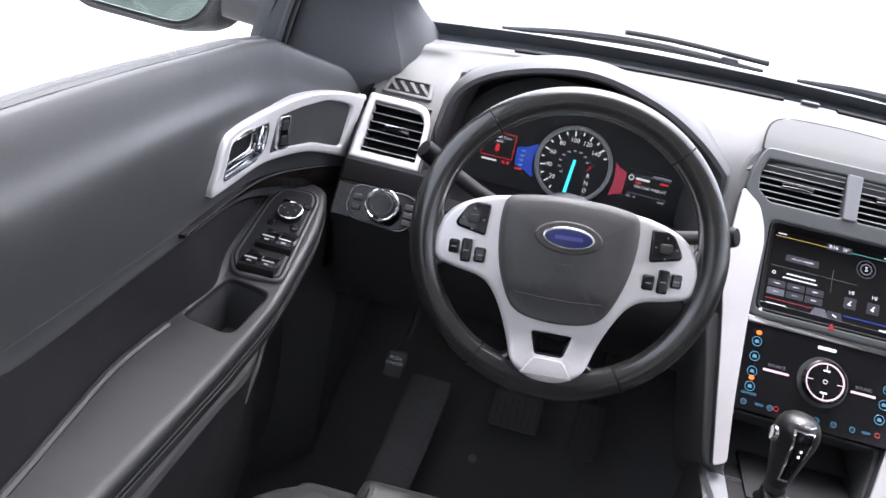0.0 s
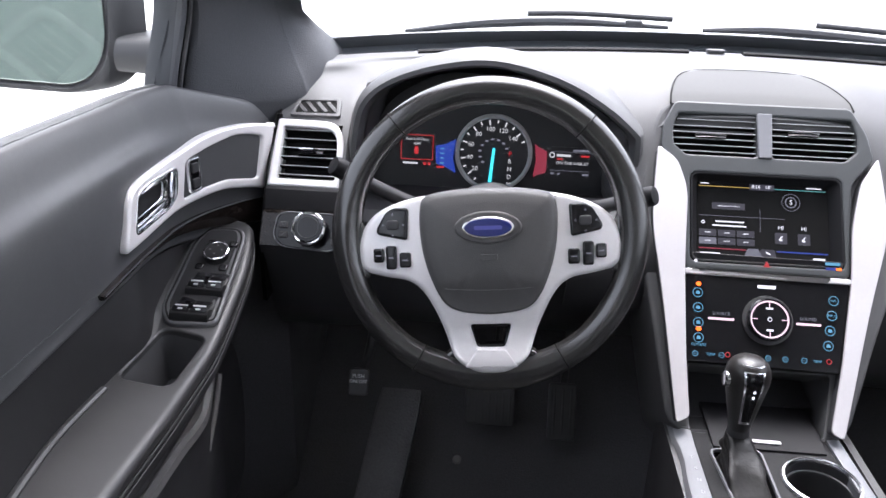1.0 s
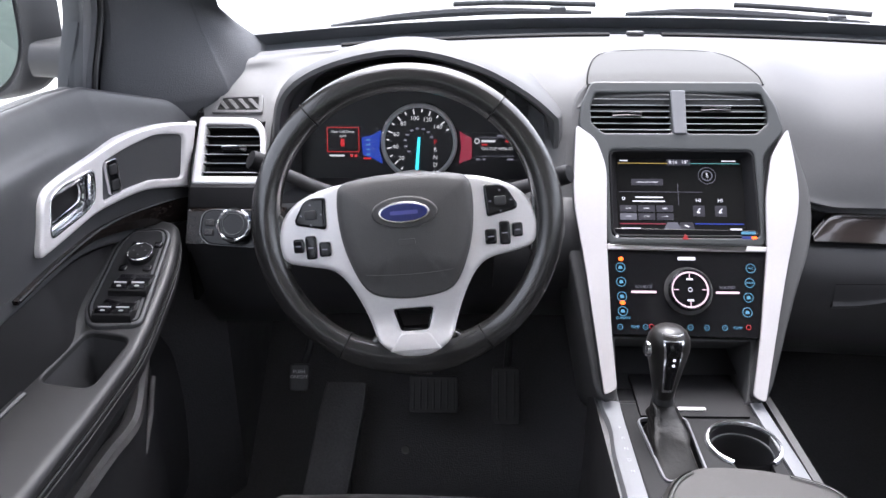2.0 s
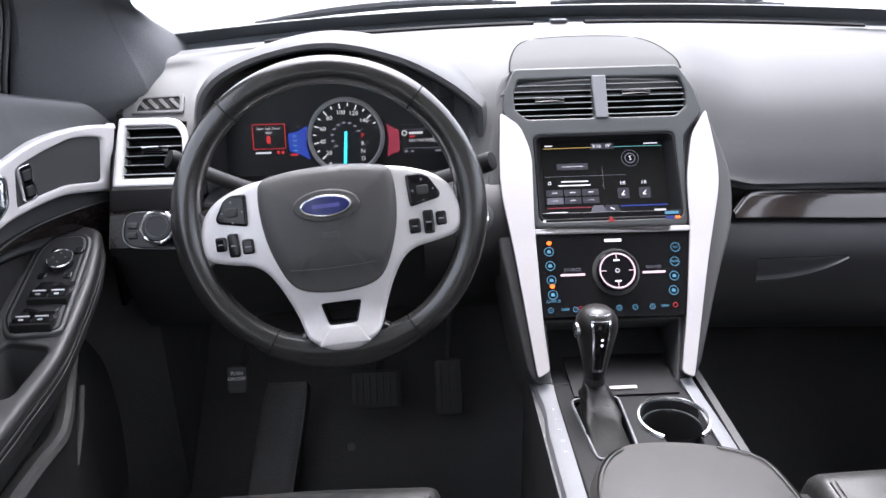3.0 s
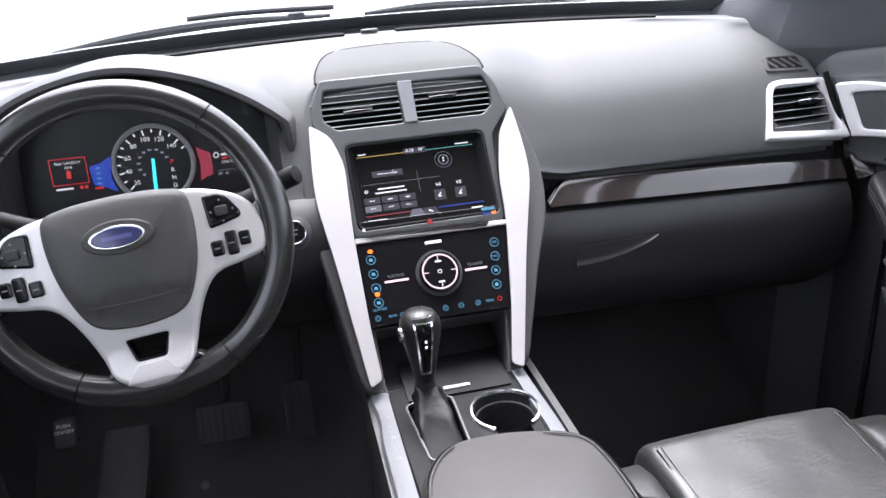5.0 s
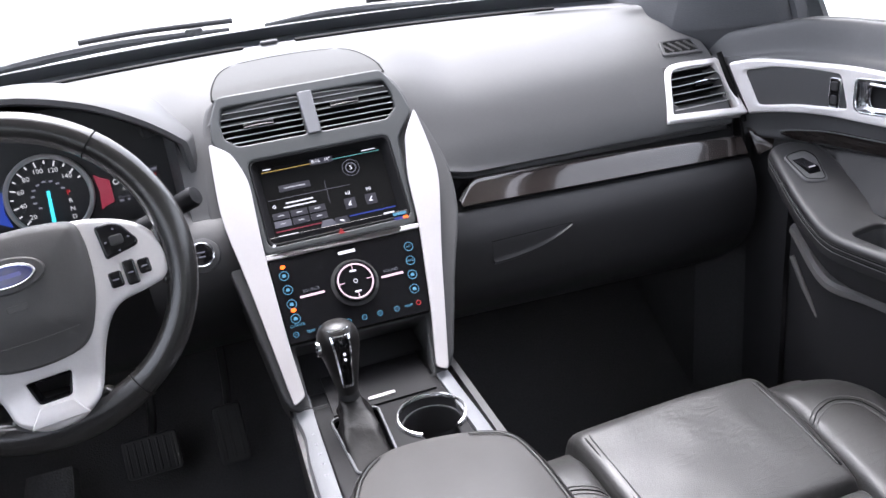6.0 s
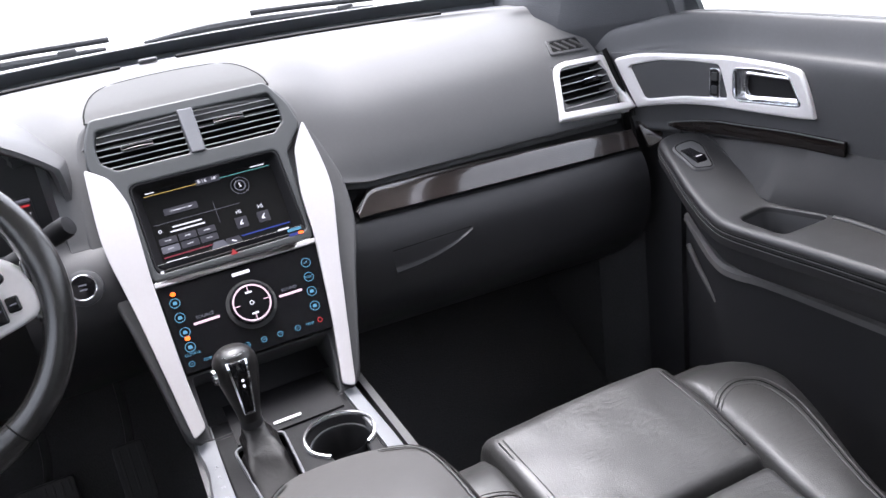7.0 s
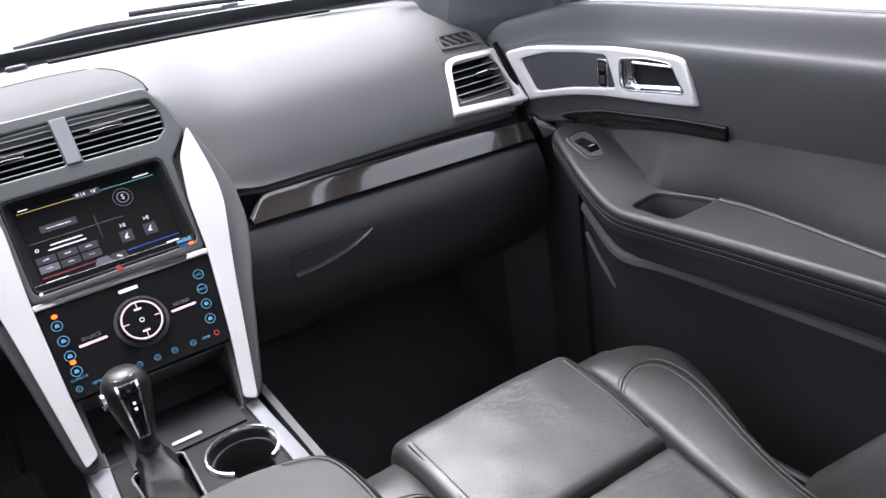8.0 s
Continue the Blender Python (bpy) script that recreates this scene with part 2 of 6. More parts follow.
def inset(o, d):
    """The outline moved inwards by d."""
    k = len(o)
    sgn = 1 if area(o) > 0 else -1
    out = []
    for i in range(k):
        a, p, b = Vector(o[i - 1]), Vector(o[i]), Vector(o[(i + 1) % k])
        u, w = (p - a), (b - p)
        if u.length < 1e-9 or w.length < 1e-9:
            u = w = (b - a)
        u, w = u.normalized(), w.normalized()
        nrm = Vector((-(u.y + w.y), u.x + w.x))
        if nrm.length < 1e-9:
            nrm = Vector((-u.y, u.x))
        nrm.normalize()
        c = max(0.5, nrm.dot(Vector((-u.y, u.x))))
        out.append(tuple(p + nrm * (sgn * d / c)))
    return out


def within(p, o):
    """Whether the point lies inside the outline."""
    hit = False
    for i in range(len(o)):
        (x0, y0), (x1, y1) = o[i - 1], o[i]
        if (y0 > p[1]) != (y1 > p[1]) and p[0] < (x1 - x0) * (p[1] - y0) / (y1 - y0) + x0:
            hit = not hit
    return hit


def fill(v, group):
    """Triangles between an outline and its holes, as indices into v."""
    flat = [i for g in group for i in g]
    pts = [Vector(v[i][:2]) for i in flat]
    edges, k = [], 0
    for g in group:
        edges += [(k + j, k + (j + 1) % len(g)) for j in range(len(g))]
        k += len(g)
    out = delaunay_2d_cdt(pts, edges, [], 0, 1e-7)
    outs = [[tuple(v[i][:2]) for i in g] for g in group]
    tris = []
    for t in out[2]:
        c = sum((out[0][i] for i in t), Vector((0, 0))) / 3
        if within(c, outs[0]) and not any(within(c, h) for h in outs[1:]):
            q = [flat[out[3][i][0]] if out[3][i] else flat[min(range(len(pts)), key=lambda j: (pts[j] - out[0][i]).length_squared)] for i in t]
            if len(set(q)) == 3:
                tris.append(q)
    return tris


def prism(outline, z0, z1, r=0.0, holes=(), steps=3):
    """A plate from z0 to z1 with its upper edge rounded by r; holes go through it."""
    v, f = [], []
    k = len(outline)
    loops = [[(x, y, z0) for x, y in outline]]
    if r:
        for s in range(steps + 1):
            a = s / steps * math.pi / 2
            loops.append([(x, y, z1 - r + r * math.sin(a)) for x, y in inset(outline, r * (1 - math.cos(a)))])
        loops.append([(x, y, z1) for x, y in inset(outline, r * 1.25)])
    else:
        loops.append([(x, y, z1) for x, y in outline])
    for lp in loops:
        v.extend(lp)
    for s in range(len(loops) - 1):
        for i in range(k):
            j = (i + 1) % k
            f.append([s * k + i, s * k + j, (s + 1) * k + j, (s + 1) * k + i])
    tops = [list(range((len(loops) - 1) * k, len(loops) * k))]
    bots = [list(range(k))]
    for h in holes:
        b = len(v)
        m = len(h)
        v.extend([(x, y, z0) for x, y in h])
        hr = min(r, 0.003)
        if hr:
            v.extend([(x, y, z1 - hr) for x, y in h])
            v.extend([(x, y, z1 - hr * 0.3) for x, y in inset(h, -hr * 0.3)])
            v.extend([(x, y, z1) for x, y in inset(h, -hr)])
            v.extend([(x, y, z1) for x, y in inset(h, -hr * 1.25)])
            lev = 5
        else:
            v.extend([(x, y, z1) for x, y in h])
            lev = 2
        for s in range(lev - 1):
            for i in range(m):
                j = (i + 1) % m
                f.append([b + s * m + i, b + s * m + j, b + (s + 1) * m + j, b + (s + 1) * m + i])
        bots.append(list(range(b, b + m)))
        tops.append(list(range(b + (lev - 1) * m, b + lev * m)))
    for group in (tops, bots):
        if len(group) == 1:
            f.append(group[0])
        else:
            f.extend(fill(v, group))
    return v, f


def frame_ring(outer, inner, z0, z1, r=0.002):
    return prism(outer, z0, z1, r, holes=[inner])


def loft(loops, closed=True, caps=True, first=True):
    v, f = [], []
    k = len(loops[0])
    for lp in loops:
        v.extend(lp)
    for s in range(len(loops) - 1):
        for i in range(k if closed else k - 1):
            j = (i + 1) % k
            f.append([s * k + i, s * k + j, (s + 1) * k + j, (s + 1) * k + i])
    if caps and closed:
        if first:
            f.append(list(range(k)))
        f.append(list(range((len(loops) - 1) * k, len(loops) * k)))
    return v, f


def slab(rows, off):
    """A sheet through rows of points, with the thickness off (a vector)."""
    off = Vector(off)
    k, m = len(rows[0]), len(rows)
    v = [Vector(p) for r in rows for p in r]
    v += [p + off for p in v]
    f = []
    n = k * m
    for s in range(m - 1):
        for i in range(k - 1):
            q = [s * k + i, s * k + i + 1, (s + 1) * k + i + 1, (s + 1) * k + i]
            f.append(q)
            f.append([a + n for a in reversed(q)])
    rim = [i for i in range(k)] + [s * k + k - 1 for s in range(1, m)] + [(m - 1) * k + i for i in range(k - 2, -1, -1)] + [s * k for s in range(m - 2, 0, -1)]
    for a, b in zip(rim, rim[1:] + rim[:1]):
        f.append([a, b, b + n, a + n])
    return v, f


def tube(path, r, n=10, closed=False):
    P = [Vector(p) for p in path]
    k = len(P)
    loops = []
    up = None
    for i in range(k):
        a = P[i - 1] if (closed or i) else P[i]
        b = P[(i + 1) % k] if (closed or i < k - 1) else P[i]
        d = (b - a).normalized()
        if up is None:
            up = Vector((0, 0, 1)) if abs(d.z) < 0.9 else Vector((1, 0, 0))
        s = d.cross(up).normalized()
        up = s.cross(d).normalized()
        rr = r[i] if isinstance(r, (list, tuple)) else r
        loops.append([P[i] + s * rr * math.cos(2 * math.pi * j / n) + up * rr * math.sin(2 * math.pi * j / n) for j in range(n)])
    if closed:
        loops.append(loops[0])
    return loft(loops, caps=not closed)


def lathe(profile, n=40):
    return loft([[(r * math.cos(2 * math.pi * j / n), r * math.sin(2 * math.pi * j / n), z) for j in range(n)] for r, z in profile])


def ring_lathe(profile, n=48):
    """A turned ring: the profile is a closed loop."""
    loops = [[(r * math.cos(2 * math.pi * j / n), r * math.sin(2 * math.pi * j / n), z) for r, z in profile] for j in range(n)]
    return loft(loops + [loops[0]], caps=False)


def cushion(o, levels, crown):
    """A padded shape: loops of (inset, z), closed by a dome that rises by crown to the middle."""
    loops = [[(x, y, z) for x, y in inset(o, d)] for d, z in levels]
    cx = sum(p[0] for p in loops[-1]) / len(o)
    cy = sum(p[1] for p in loops[-1]) / len(o)
    z = levels[-1][1]
    for t in (0.85, 0.7, 0.5, 0.3, 0.12):
        loops.append([(cx + (p[0] - cx) * t, cy + (p[1] - cy) * t, z + crown * (1 - t * t)) for p in loops[len(levels) - 1]])
    return loft(loops)


def disc_torus(R, r, n=96, m=16):
    loops = [[((R + r * math.cos(2 * math.pi * j / m)) * math.cos(2 * math.pi * i / n), (R + r * math.cos(2 * math.pi * j / m)) * math.sin(2 * math.pi * i / n), r * math.sin(2 * math.pi * j / m)) for j in range(m)] for i in range(n)]
    return loft(loops + [loops[0]], caps=False)


GLYPHS = {}


def text(body, size, m, depth=0.0003):
    """Letters of the built-in font, as geometry, centred at the pose m."""
    if body not in GLYPHS:
        cu = bpy.data.curves.new("letters", "FONT")
        cu.body, cu.size, cu.align_x, cu.align_y, cu.extrude, cu.resolution_u = body, 1.0, "CENTER", "CENTER", 0.02, 2
        ob = bpy.data.objects.new("letters", cu)
        scene.collection.objects.link(ob)
        bpy.context.view_layer.update()
        me = bpy.data.meshes.new_from_object(ob.evaluated_get(bpy.context.evaluated_depsgraph_get()))
        GLYPHS[body] = ([tuple(p.co) for p in me.vertices], [list(p.vertices) for p in me.polygons])
        bpy.data.objects.remove(ob)
        bpy.data.curves.remove(cu)
        bpy.data.meshes.remove(me)
    v, f = GLYPHS[body]
    return [m @ Vector((x * size, y * size, (z + 0.02) / 0.04 * depth)) for x, y, z in v], f


def ease(a, b, x):
    u = max(0.0, min(1.0, (x - a) / (b - a)))
    return u * u * (3 - 2 * u)


def span(a, b, n):
    return [a + (b - a) * i / n for i in range(n + 1)]


# ---- the cabin shell ----
g = slab([[(-300, -300, 0), (300, -300, 0)], [(-300, 300, 0), (300, 300, 0)]], (0, 0, -0.2))
tagged(part("ground", put(g, pose(0, 0, -0.42)), GROUND), "pale concrete ground outside the car", "ground", kind="structure")

g = slab([[(x, -45 + 0.03 * abs(x), -0.45) for x in span(-70, 40, 12)], [(x, -45 + 0.03 * abs(x), 8 + 1.2 * math.sin(x * 0.7) + 0.8 * math.sin(x * 1.9)) for x in span(-70, 40, 12)]], (0, -0.5, 0))
tagged(part("backdrop", g, DISTANCE), "dull grey green trees far behind the car", "backdrop", kind="structure")
rows = [[(x, y, 0.0 + 0.16 * ease(0.85, 1.12, y) + 0.12 * ease(1.05, 1.25, y)) for x in span(-0.80, 0.78, 8)] for y in span(-2.3, 1.25, 40)]
tagged(part("floor", slab(rows, (0, 0, -0.03)), CARPET), "black carpeted cabin floor rising to the pedals", "floor", kind="structure")

rows = [[(x, y, 1.30 - 0.05 * (x / 0.6) ** 2 - 0.03 * ease(0.2, 0.5, y)) for x in span(-0.62, 0.60, 8)] for y in span(-2.3, 0.545, 11)]
tagged(part("ceiling", slab(rows, (0, 0, 0.03)), HEADLINER), "grey cloth headliner", "ceiling", kind="structure")


def wall_side(sign, y0, y1):
    """Side of the cabin behind the front door: low wall, upright pillars and the rail over the windows."""
    low = [[(sign * a, y, z) for a, z in ((0.80, -0.05), (0.80, 0.80), (0.78, 0.84))] for y in (-2.3, y0)]
    foot = [[(sign * a, y, z) for a, z in ((0.80, -0.05), (0.80, 0.06), (0.78, 0.08))] for y in (y0, y1)]
    rail = [[(sign * (0.63 + d), y, 1.235 - e) for d, e in ((0, 0), (0.05, 0.05))] for y in span(-2.3, 0.55, 6)]
    back = [[(sign * (0.80 - 0.16 * t), y, 0.84 + 0.38 * t) for t in (0, 1)] for y in (-0.62, -0.46)]
    rear = [[(sign * (0.80 - 0.16 * t), y, 0.84 + 0.38 * t) for t in (0, 1)] for y in (-2.3, -1.9)]
    th = (sign * 0.03, 0, 0)
    return join(slab(low, th), slab(foot, th), slab(rail, th), slab(back, th), slab(rear, th))


tagged(part("wall_west", wall_side(-1, -1.50, -0.62), PILLAR), "dark trimmed side wall with an open rear doorway", "wall", kind="structure")
tagged(part("wall_east", wall_side(1, -0.62, -0.60), PILLAR), "dark trimmed side wall with window openings", "wall", kind="structure")
g = join(slab([[(-0.8, -2.3, -0.05), (0.8, -2.3, -0.05)], [(-0.8, -2.3, 0.70), (0.8, -2.3, 0.70)]], (0, -0.03, 0)),
         slab([[(-0.64, -2.3, 1.2), (0.64, -2.3, 1.2)], [(-0.62, -2.3, 1.31), (0.62, -2.3, 1.31)]], (0, -0.03, 0)))
tagged(part("wall_south", g, PILLAR), "dark trimmed rear end with window opening", "wall", kind="structure")
# bulkhead in front of the pedals
g = slab([[(x, y, z) for y, z in ((1.20, 0.22), (1.24, 0.4), (1.27, 0.72))] for x in (-0.8, 0.78)], (0, 0.03, 0))
tagged(part("wall_north", g, CARPET), "black bulkhead behind the pedals", "wall", kind="structure")


for s_, n_ in ((-1, "wall_kick_west"), (1, "wall_kick_east")):
    g = slab([[(s_ * (0.80 if s_ < 0 else 0.785), y, z) for z in (-0.05, 0.3, 0.60)] for y in (0.62, 0.86, 1.3)], (s_ * 0.02, 0, 0))
    g2 = slab([[(s_ * a, y, z) for z in (0.0, 0.35, 0.70)] for a, y in ((0.80, 0.80), (0.715, 0.90), (0.70, 1.28))], (s_ * 0.02, 0, 0))
    tagged(part(n_, join(g, g2), CARPET), "black kick panel beside the footwell", "wall", kind="structure")


for s_, z_ in ((-1, 0.805), (1, 0.768)):
    g = slab([[(s_ * (0.835 - 0.02 * (k > 1)), y, z) for z in (0.50, 0.65, zt)] for k, (y, zt) in enumerate(((0.60, z_), (0.735, z_), (0.765, z_ + 0.09), (1.22, z_ + 0.05)))], (s_ * 0.01, 0, 0))
    tagged(part("trim_pillar_foot", g, PILLAR), "dark trim at the foot of the windshield pillar", "trim", kind="structure")


for s_, z_ in ((-1, 0.70), (1, 0.675)):
    g = slab([[(s_ * a, y, z_) for a in (0.60, 0.72, 0.845)] for y in (0.845, 1.05, 1.32)], (0, 0, -0.01))
    tagged(part("trim_dash_end", g, BLACK), "black closing panel under the dashboard end", "trim", kind="structure")


def base_y(x):
    """Line of the windshield's foot."""
    return 1.30 - 0.26 * (abs(x) / 0.7) ** 2.2


rows = [[(x * (1 - 0.16 * t), base_y(x) + 0.02 - t * (base_y(x) - 0.54), 0.815 + 0.475 * t - 0.04 * t * (abs(x) / 0.7) ** 2) for x in span(-0.73, 0.71, 14)] for t in span(0, 1, 8)]
win = part("window_1", slab(rows, (0, 0.004, 0.003)), WINDSHIELD)
win.visible_shadow = False
tagged(win, "clear raked windshield glass", "windshield", kind="structure")
rows = [[(x * (1 - 0.16 * t), base_y(x) + 0.012 - t * (base_y(x) - 0.54), 0.812 + 0.475 * t - 0.04 * t * (abs(x) / 0.7) ** 2) for x in span(-0.73, 0.71, 24)] for t in (0.0, 0.02, 0.035, 0.055)]
tagged(part("trim_frit", slab(rows, (0, 0.004, 0.002)), FRIT), "black painted band along the foot of the windshield", "trim", kind="structure")
rows = [[(x, base_y(x) + a, z) for x in span(-0.74, 0.72, 24)] for a, z in ((-0.004, 0.806), (0.006, 0.812), (0.02, 0.818), (0.05, 0.822), (0.10, 0.822), (0.14, 0.816))]
tagged(part("trim", slab(rows, (0, 0, -0.02)), FRIT), "black cowl strip along the windshield foot", "trim", kind="structure")


def blend(p, q, t):
    return tuple(a + (b - a) * t for a, b in zip(p, q))


def a_pillar(s, dx):
    """Dark trim from the dash end up along the windshield: a flat cabin face, a rounded fold and a narrow face to the glass."""
    rear = [(0.818, 0.800, 0.69), (0.815, 0.772, 0.770), (0.808, 0.776, 0.80), (0.795, 0.800, 0.90), (0.775, 0.750, 0.98), (0.720, 0.650, 1.12), (0.645, 0.540, 1.27)]
    fold = [(0.686, 0.905, 0.69), (0.668, 0.900, 0.755), (0.664, 0.904, 0.785), (0.700, 0.905, 0.88), (0.700, 0.860, 0.96), (0.650, 0.720, 1.11), (0.595, 0.540, 1.285)]
    edge = [(0.645, 1.080, 0.70), (0.645, 1.080, 0.76), (0.648, 1.078, 0.812), (0.672, 0.960, 0.878), (0.664, 0.875, 0.925), (0.620, 0.740, 1.10), (0.560, 0.545, 1.285)]
    A, B, C = (spline([(x + dx, y, z) for x, y, z in line], 7) for line in (rear, fold, edge))
    rows = []
    for a, b, c in zip(A, B, C):
        back = blend(a, (a[0] + 0.03, a[1] + 0.10, a[2]), 1.0)
        m, n = blend(a, b, 0.5), blend(b, c, 0.45)
        n = (n[0] - 0.014 * (1 - ease(0.81, 0.90, n[2])), n[1], n[2])
        p = spline([back, a, (m[0] - 0.004, m[1] - 0.010, m[2]), blend(a, b, 0.92), blend(blend(b, c, 0.06), a, 0.02), n, c, (c[0] + 0.01, c[1] + 0.03, c[2])], 5)
        rows.append([(s * x, y, z) for x, y, z in p])
    return slab(rows, (s * 0.02, 0.012, 0.0))


tagged(part("pillar_west", a_pillar(-1, 0.0), PILLAR), "dark grey windshield pillar trim", "pillar", kind="structure")
tagged(part("pillar_east", a_pillar(1, -0.010), PILLAR), "dark grey windshield pillar trim", "pillar", kind="structure")

# ---- dashboard ----
dash = thing("dashboard", (0, 1.0, 0.4), "charcoal grained dashboard with silver edged vents and dark wood trim", "dashboard")
WX, WY, WZ = -0.3734, 0.5764, 0.6936
SLOT = lambda x: 1.165 - 0.34 * x * x


def drop(x):
    """Slope of the trim line towards the passenger's end."""
    return -0.038 * ease(0.2, 0.9, x) ** 0.9 * 1.0 if x > 0.2 else 0.0


def skin(x):
    """Cross-section of the upper pad at x, from the glass to the trim line."""
    e = 0.035 * (abs(x) / 0.7) ** 2
    lip = -0.015 * ease(0.15, 0.235, x) - 0.034 * max(0.0, x - 0.24)
    far, q = base_y(x), SLOT(x)
    r = 1 - ease(0.5, 0.68, abs(x))  # the ridge behind the slots runs out towards the ends
    y1 = min(q + 0.045, far - 0.012)
    y2 = min(q + 0.010, y1 - 0.018)
    y3, y4 = min(q - 0.028, y2 - 0.012), min(q - 0.050, y2 - 0.024)
    y5 = min(1.035 - e * 0.5, y4 - 0.012)
    y6 = min(0.955, y5 - 0.016)
    pts = [(far + 0.004, 0.800 - e * 0.2), (y1, 0.814 - e * 0.3), (y2, 0.8205 - e * 0.3), (y3, 0.8205 - 0.001 * r - e * 0.3), (y4, 0.8205 + 0.003 * r - e * 0.3), (y5, 0.8175 - e * 0.36), (y6, 0.8035 - e * 0.34), (min(0.893, y6 - 0.028), 0.778 - e * 0.25),
           (0.838, 0.741 - e * 0.2), (0.797, 0.693 + lip * 0.4), (0.776, 0.664 + lip), (0.770 + 0.4 * max(0, 0.078 * (x - 0.18)), 0.655 + lip), (0.787 + 0.4 * max(0, 0.078 * (x - 0.18)), 0.650 + lip)]
    return spline(pts, 6)


rows = []
for x in span(-0.700, 0.690, 139):
    line = skin(x)
    inside = min(ease(-0.585, -0.565, x), 1 - ease(-0.212, -0.194, x))
    vent = max(min(ease(-0.690, -0.684, x), 1 - ease(-0.606, -0.600, x)), min(ease(0.590, 0.597, x), 1 - ease(0.676, 0.684, x)))
    new_line = []
    for y, z in line:
        # hollow for the instruments, and for the air vents at both ends
        if y < 1.0:
            room = inside if z < 0.765 else min(inside, 1 - ease(-0.250, -0.228, x))
            y += room * ease(0.0, 0.04, 0.955 - y) * max(0.0, 0.96 - y)
            mid = min(ease(-0.138, -0.130, x), 1 - ease(0.130, 0.138, x))
            y += mid * 0.10 * ease(0.0, 0.02, 0.865 - y)
            if 0.672 < z < (0.738 if x < 0 else 0.724):
                y += vent * 0.04
        z += 0.017 * (1 - ease(0.135, 0.25, abs(x))) * ease(0.80, 0.88, y) * (1 - ease(0.98, 1.10, y))
        new_line.append((x, y, z))
    rows.append(new_line)
part("upper_pad", slab(rows, (0, 0.012, -0.012)), PAD, dash, "charcoal grained soft pad")

# slots along the glass
def slot_geo(x0, x1):
    rows = [[(x, SLOT(x) + a, 0.8235 - 0.0105 * (abs(x) / 0.7) ** 2 + (0.0015 if abs(a) < 0.006 else 0.0)) for x in span(x0, x1, 20)] for a in (-0.009, -0.005, 0.005, 0.009)]
    return slab(rows, (0, 0, -0.008))


part("defroster_slot", slot_geo(-0.515, -0.047), SEAM, dash, "black defroster slot")
part("defroster_slot", slot_geo(0.047, 0.515), SEAM, dash, "black defroster slot")
part("light_sensor", put(prism(rect(0.032, 0.014, 0.006), 0, 0.006, 0.003), pose(0, SLOT(0), 0.822)), BLACK, dash, "small black dome sensor")

# hood over the instruments
arch = [(-0.578, 0.630), (-0.578, 0.690), (-0.574, 0.735), (-0.560, 0.785), (-0.522, 0.818), (-0.455, 0.841), (-0.378, 0.849), (-0.292, 0.829), (-0.230, 0.798), (-0.186, 0.764), (-0.177, 0.748), (-0.176, 0.700), (-0.176, 0.630)]
arch = spline(arch, 5)


def arch_loop(grow, y, zk=1.0, zt=0.0):
    out = []
    for x, z in arch:
        dx, dz = x - WX, z - 0.70
        k = math.hypot(dx, dz)
        gx = grow if x > WX else min(grow, 0.018)
        out.append((x + dx / k * gx, y + 0.035 * max(0.0, (0.80 - z)) / 0.1 * 0.3, (z + dz / k * grow - 0.70) * zk + 0.70 + zt))
    return out


hood = loft([arch_loop(-0.016, 0.955), arch_loop(-0.012, 0.86), arch_loop(-0.006, 0.815), arch_loop(-0.001, 0.803), arch_loop(0.006, 0.804), arch_loop(0.012, 0.818), arch_loop(0.017, 0.85, 0.960), arch_loop(0.024, 0.89, 0.900), arch_loop(0.034, 0.93, 0.835), arch_loop(0.040, 0.97, 0.765), arch_loop(0.03, 1.02, 0.70), arch_loop(0.0, 1.07, 0.66)], closed=False)
part("instrument_hood", hood, PAD, dash, "charcoal hood over the instruments")
# lining in charcoal, not black: the veil of glare is in its colour
lining = loft([arch_loop(-0.017, 0.95), arch_loop(-0.014, 0.86), arch_loop(-0.010, 0.826)], closed=False)
part("hood_lining", lining, PLASTIC, dash, "charcoal hood lining, lifted for the glare")
rows = [[(x, y, z) for x in span(-0.575, -0.178, 10)] for y, z in ((0.95, 0.640), (0.86, 0.635), (0.80, 0.642), (0.775, 0.640), (0.765, 0.625))]
part("hood_sill", slab(rows, (0, 0.002, -0.012)), BLACK, dash)

# small demister grilles at the ends
def demister(s, cx, cy, cz, rx, ry):
    m = pose(cx, cy, cz, rx, ry, 0)
    fr = part("demister_grille", put(frame_ring(rounded([(-0.038, -0.017), (0.040, -0.020), (0.036, 0.018), (-0.030, 0.018)], 0.005), rounded([(-0.031, -0.012), (0.033, -0.014), (0.030, 0.013), (-0.025, 0.013)], 0.004), -0.010, 0.0032, 0.0010), m), PLASTIC, dash, "small charcoal grille with slanted slats")
    part("backing", put(prism(rounded([(-0.034, -0.015), (0.036, -0.017), (0.033, 0.015), (-0.027, 0.015)], 0.004), -0.004, 0.0012), m), SEAM, fr)
    for k in range(4):
        bar = prism(rounded([(-0.003, -0.013), (0.003, -0.013), (0.003, 0.014), (-0.003, 0.014)], 0.001, 1), -0.002, 0.0026, 0.0006)
        part("slat", put(bar, m @ pose(-0.022 + 0.0155 * k, 0, 0) @ pose(0, 0, 0, 0, 0, -s * 38 if s < 0 else 38)), BLACK, fr)


demister(-1, -0.646, 0.874, 0.7602, 31.0, -1.9)
demister(1, 0.640, 0.859, 0.7514, 34.2, 1.6)


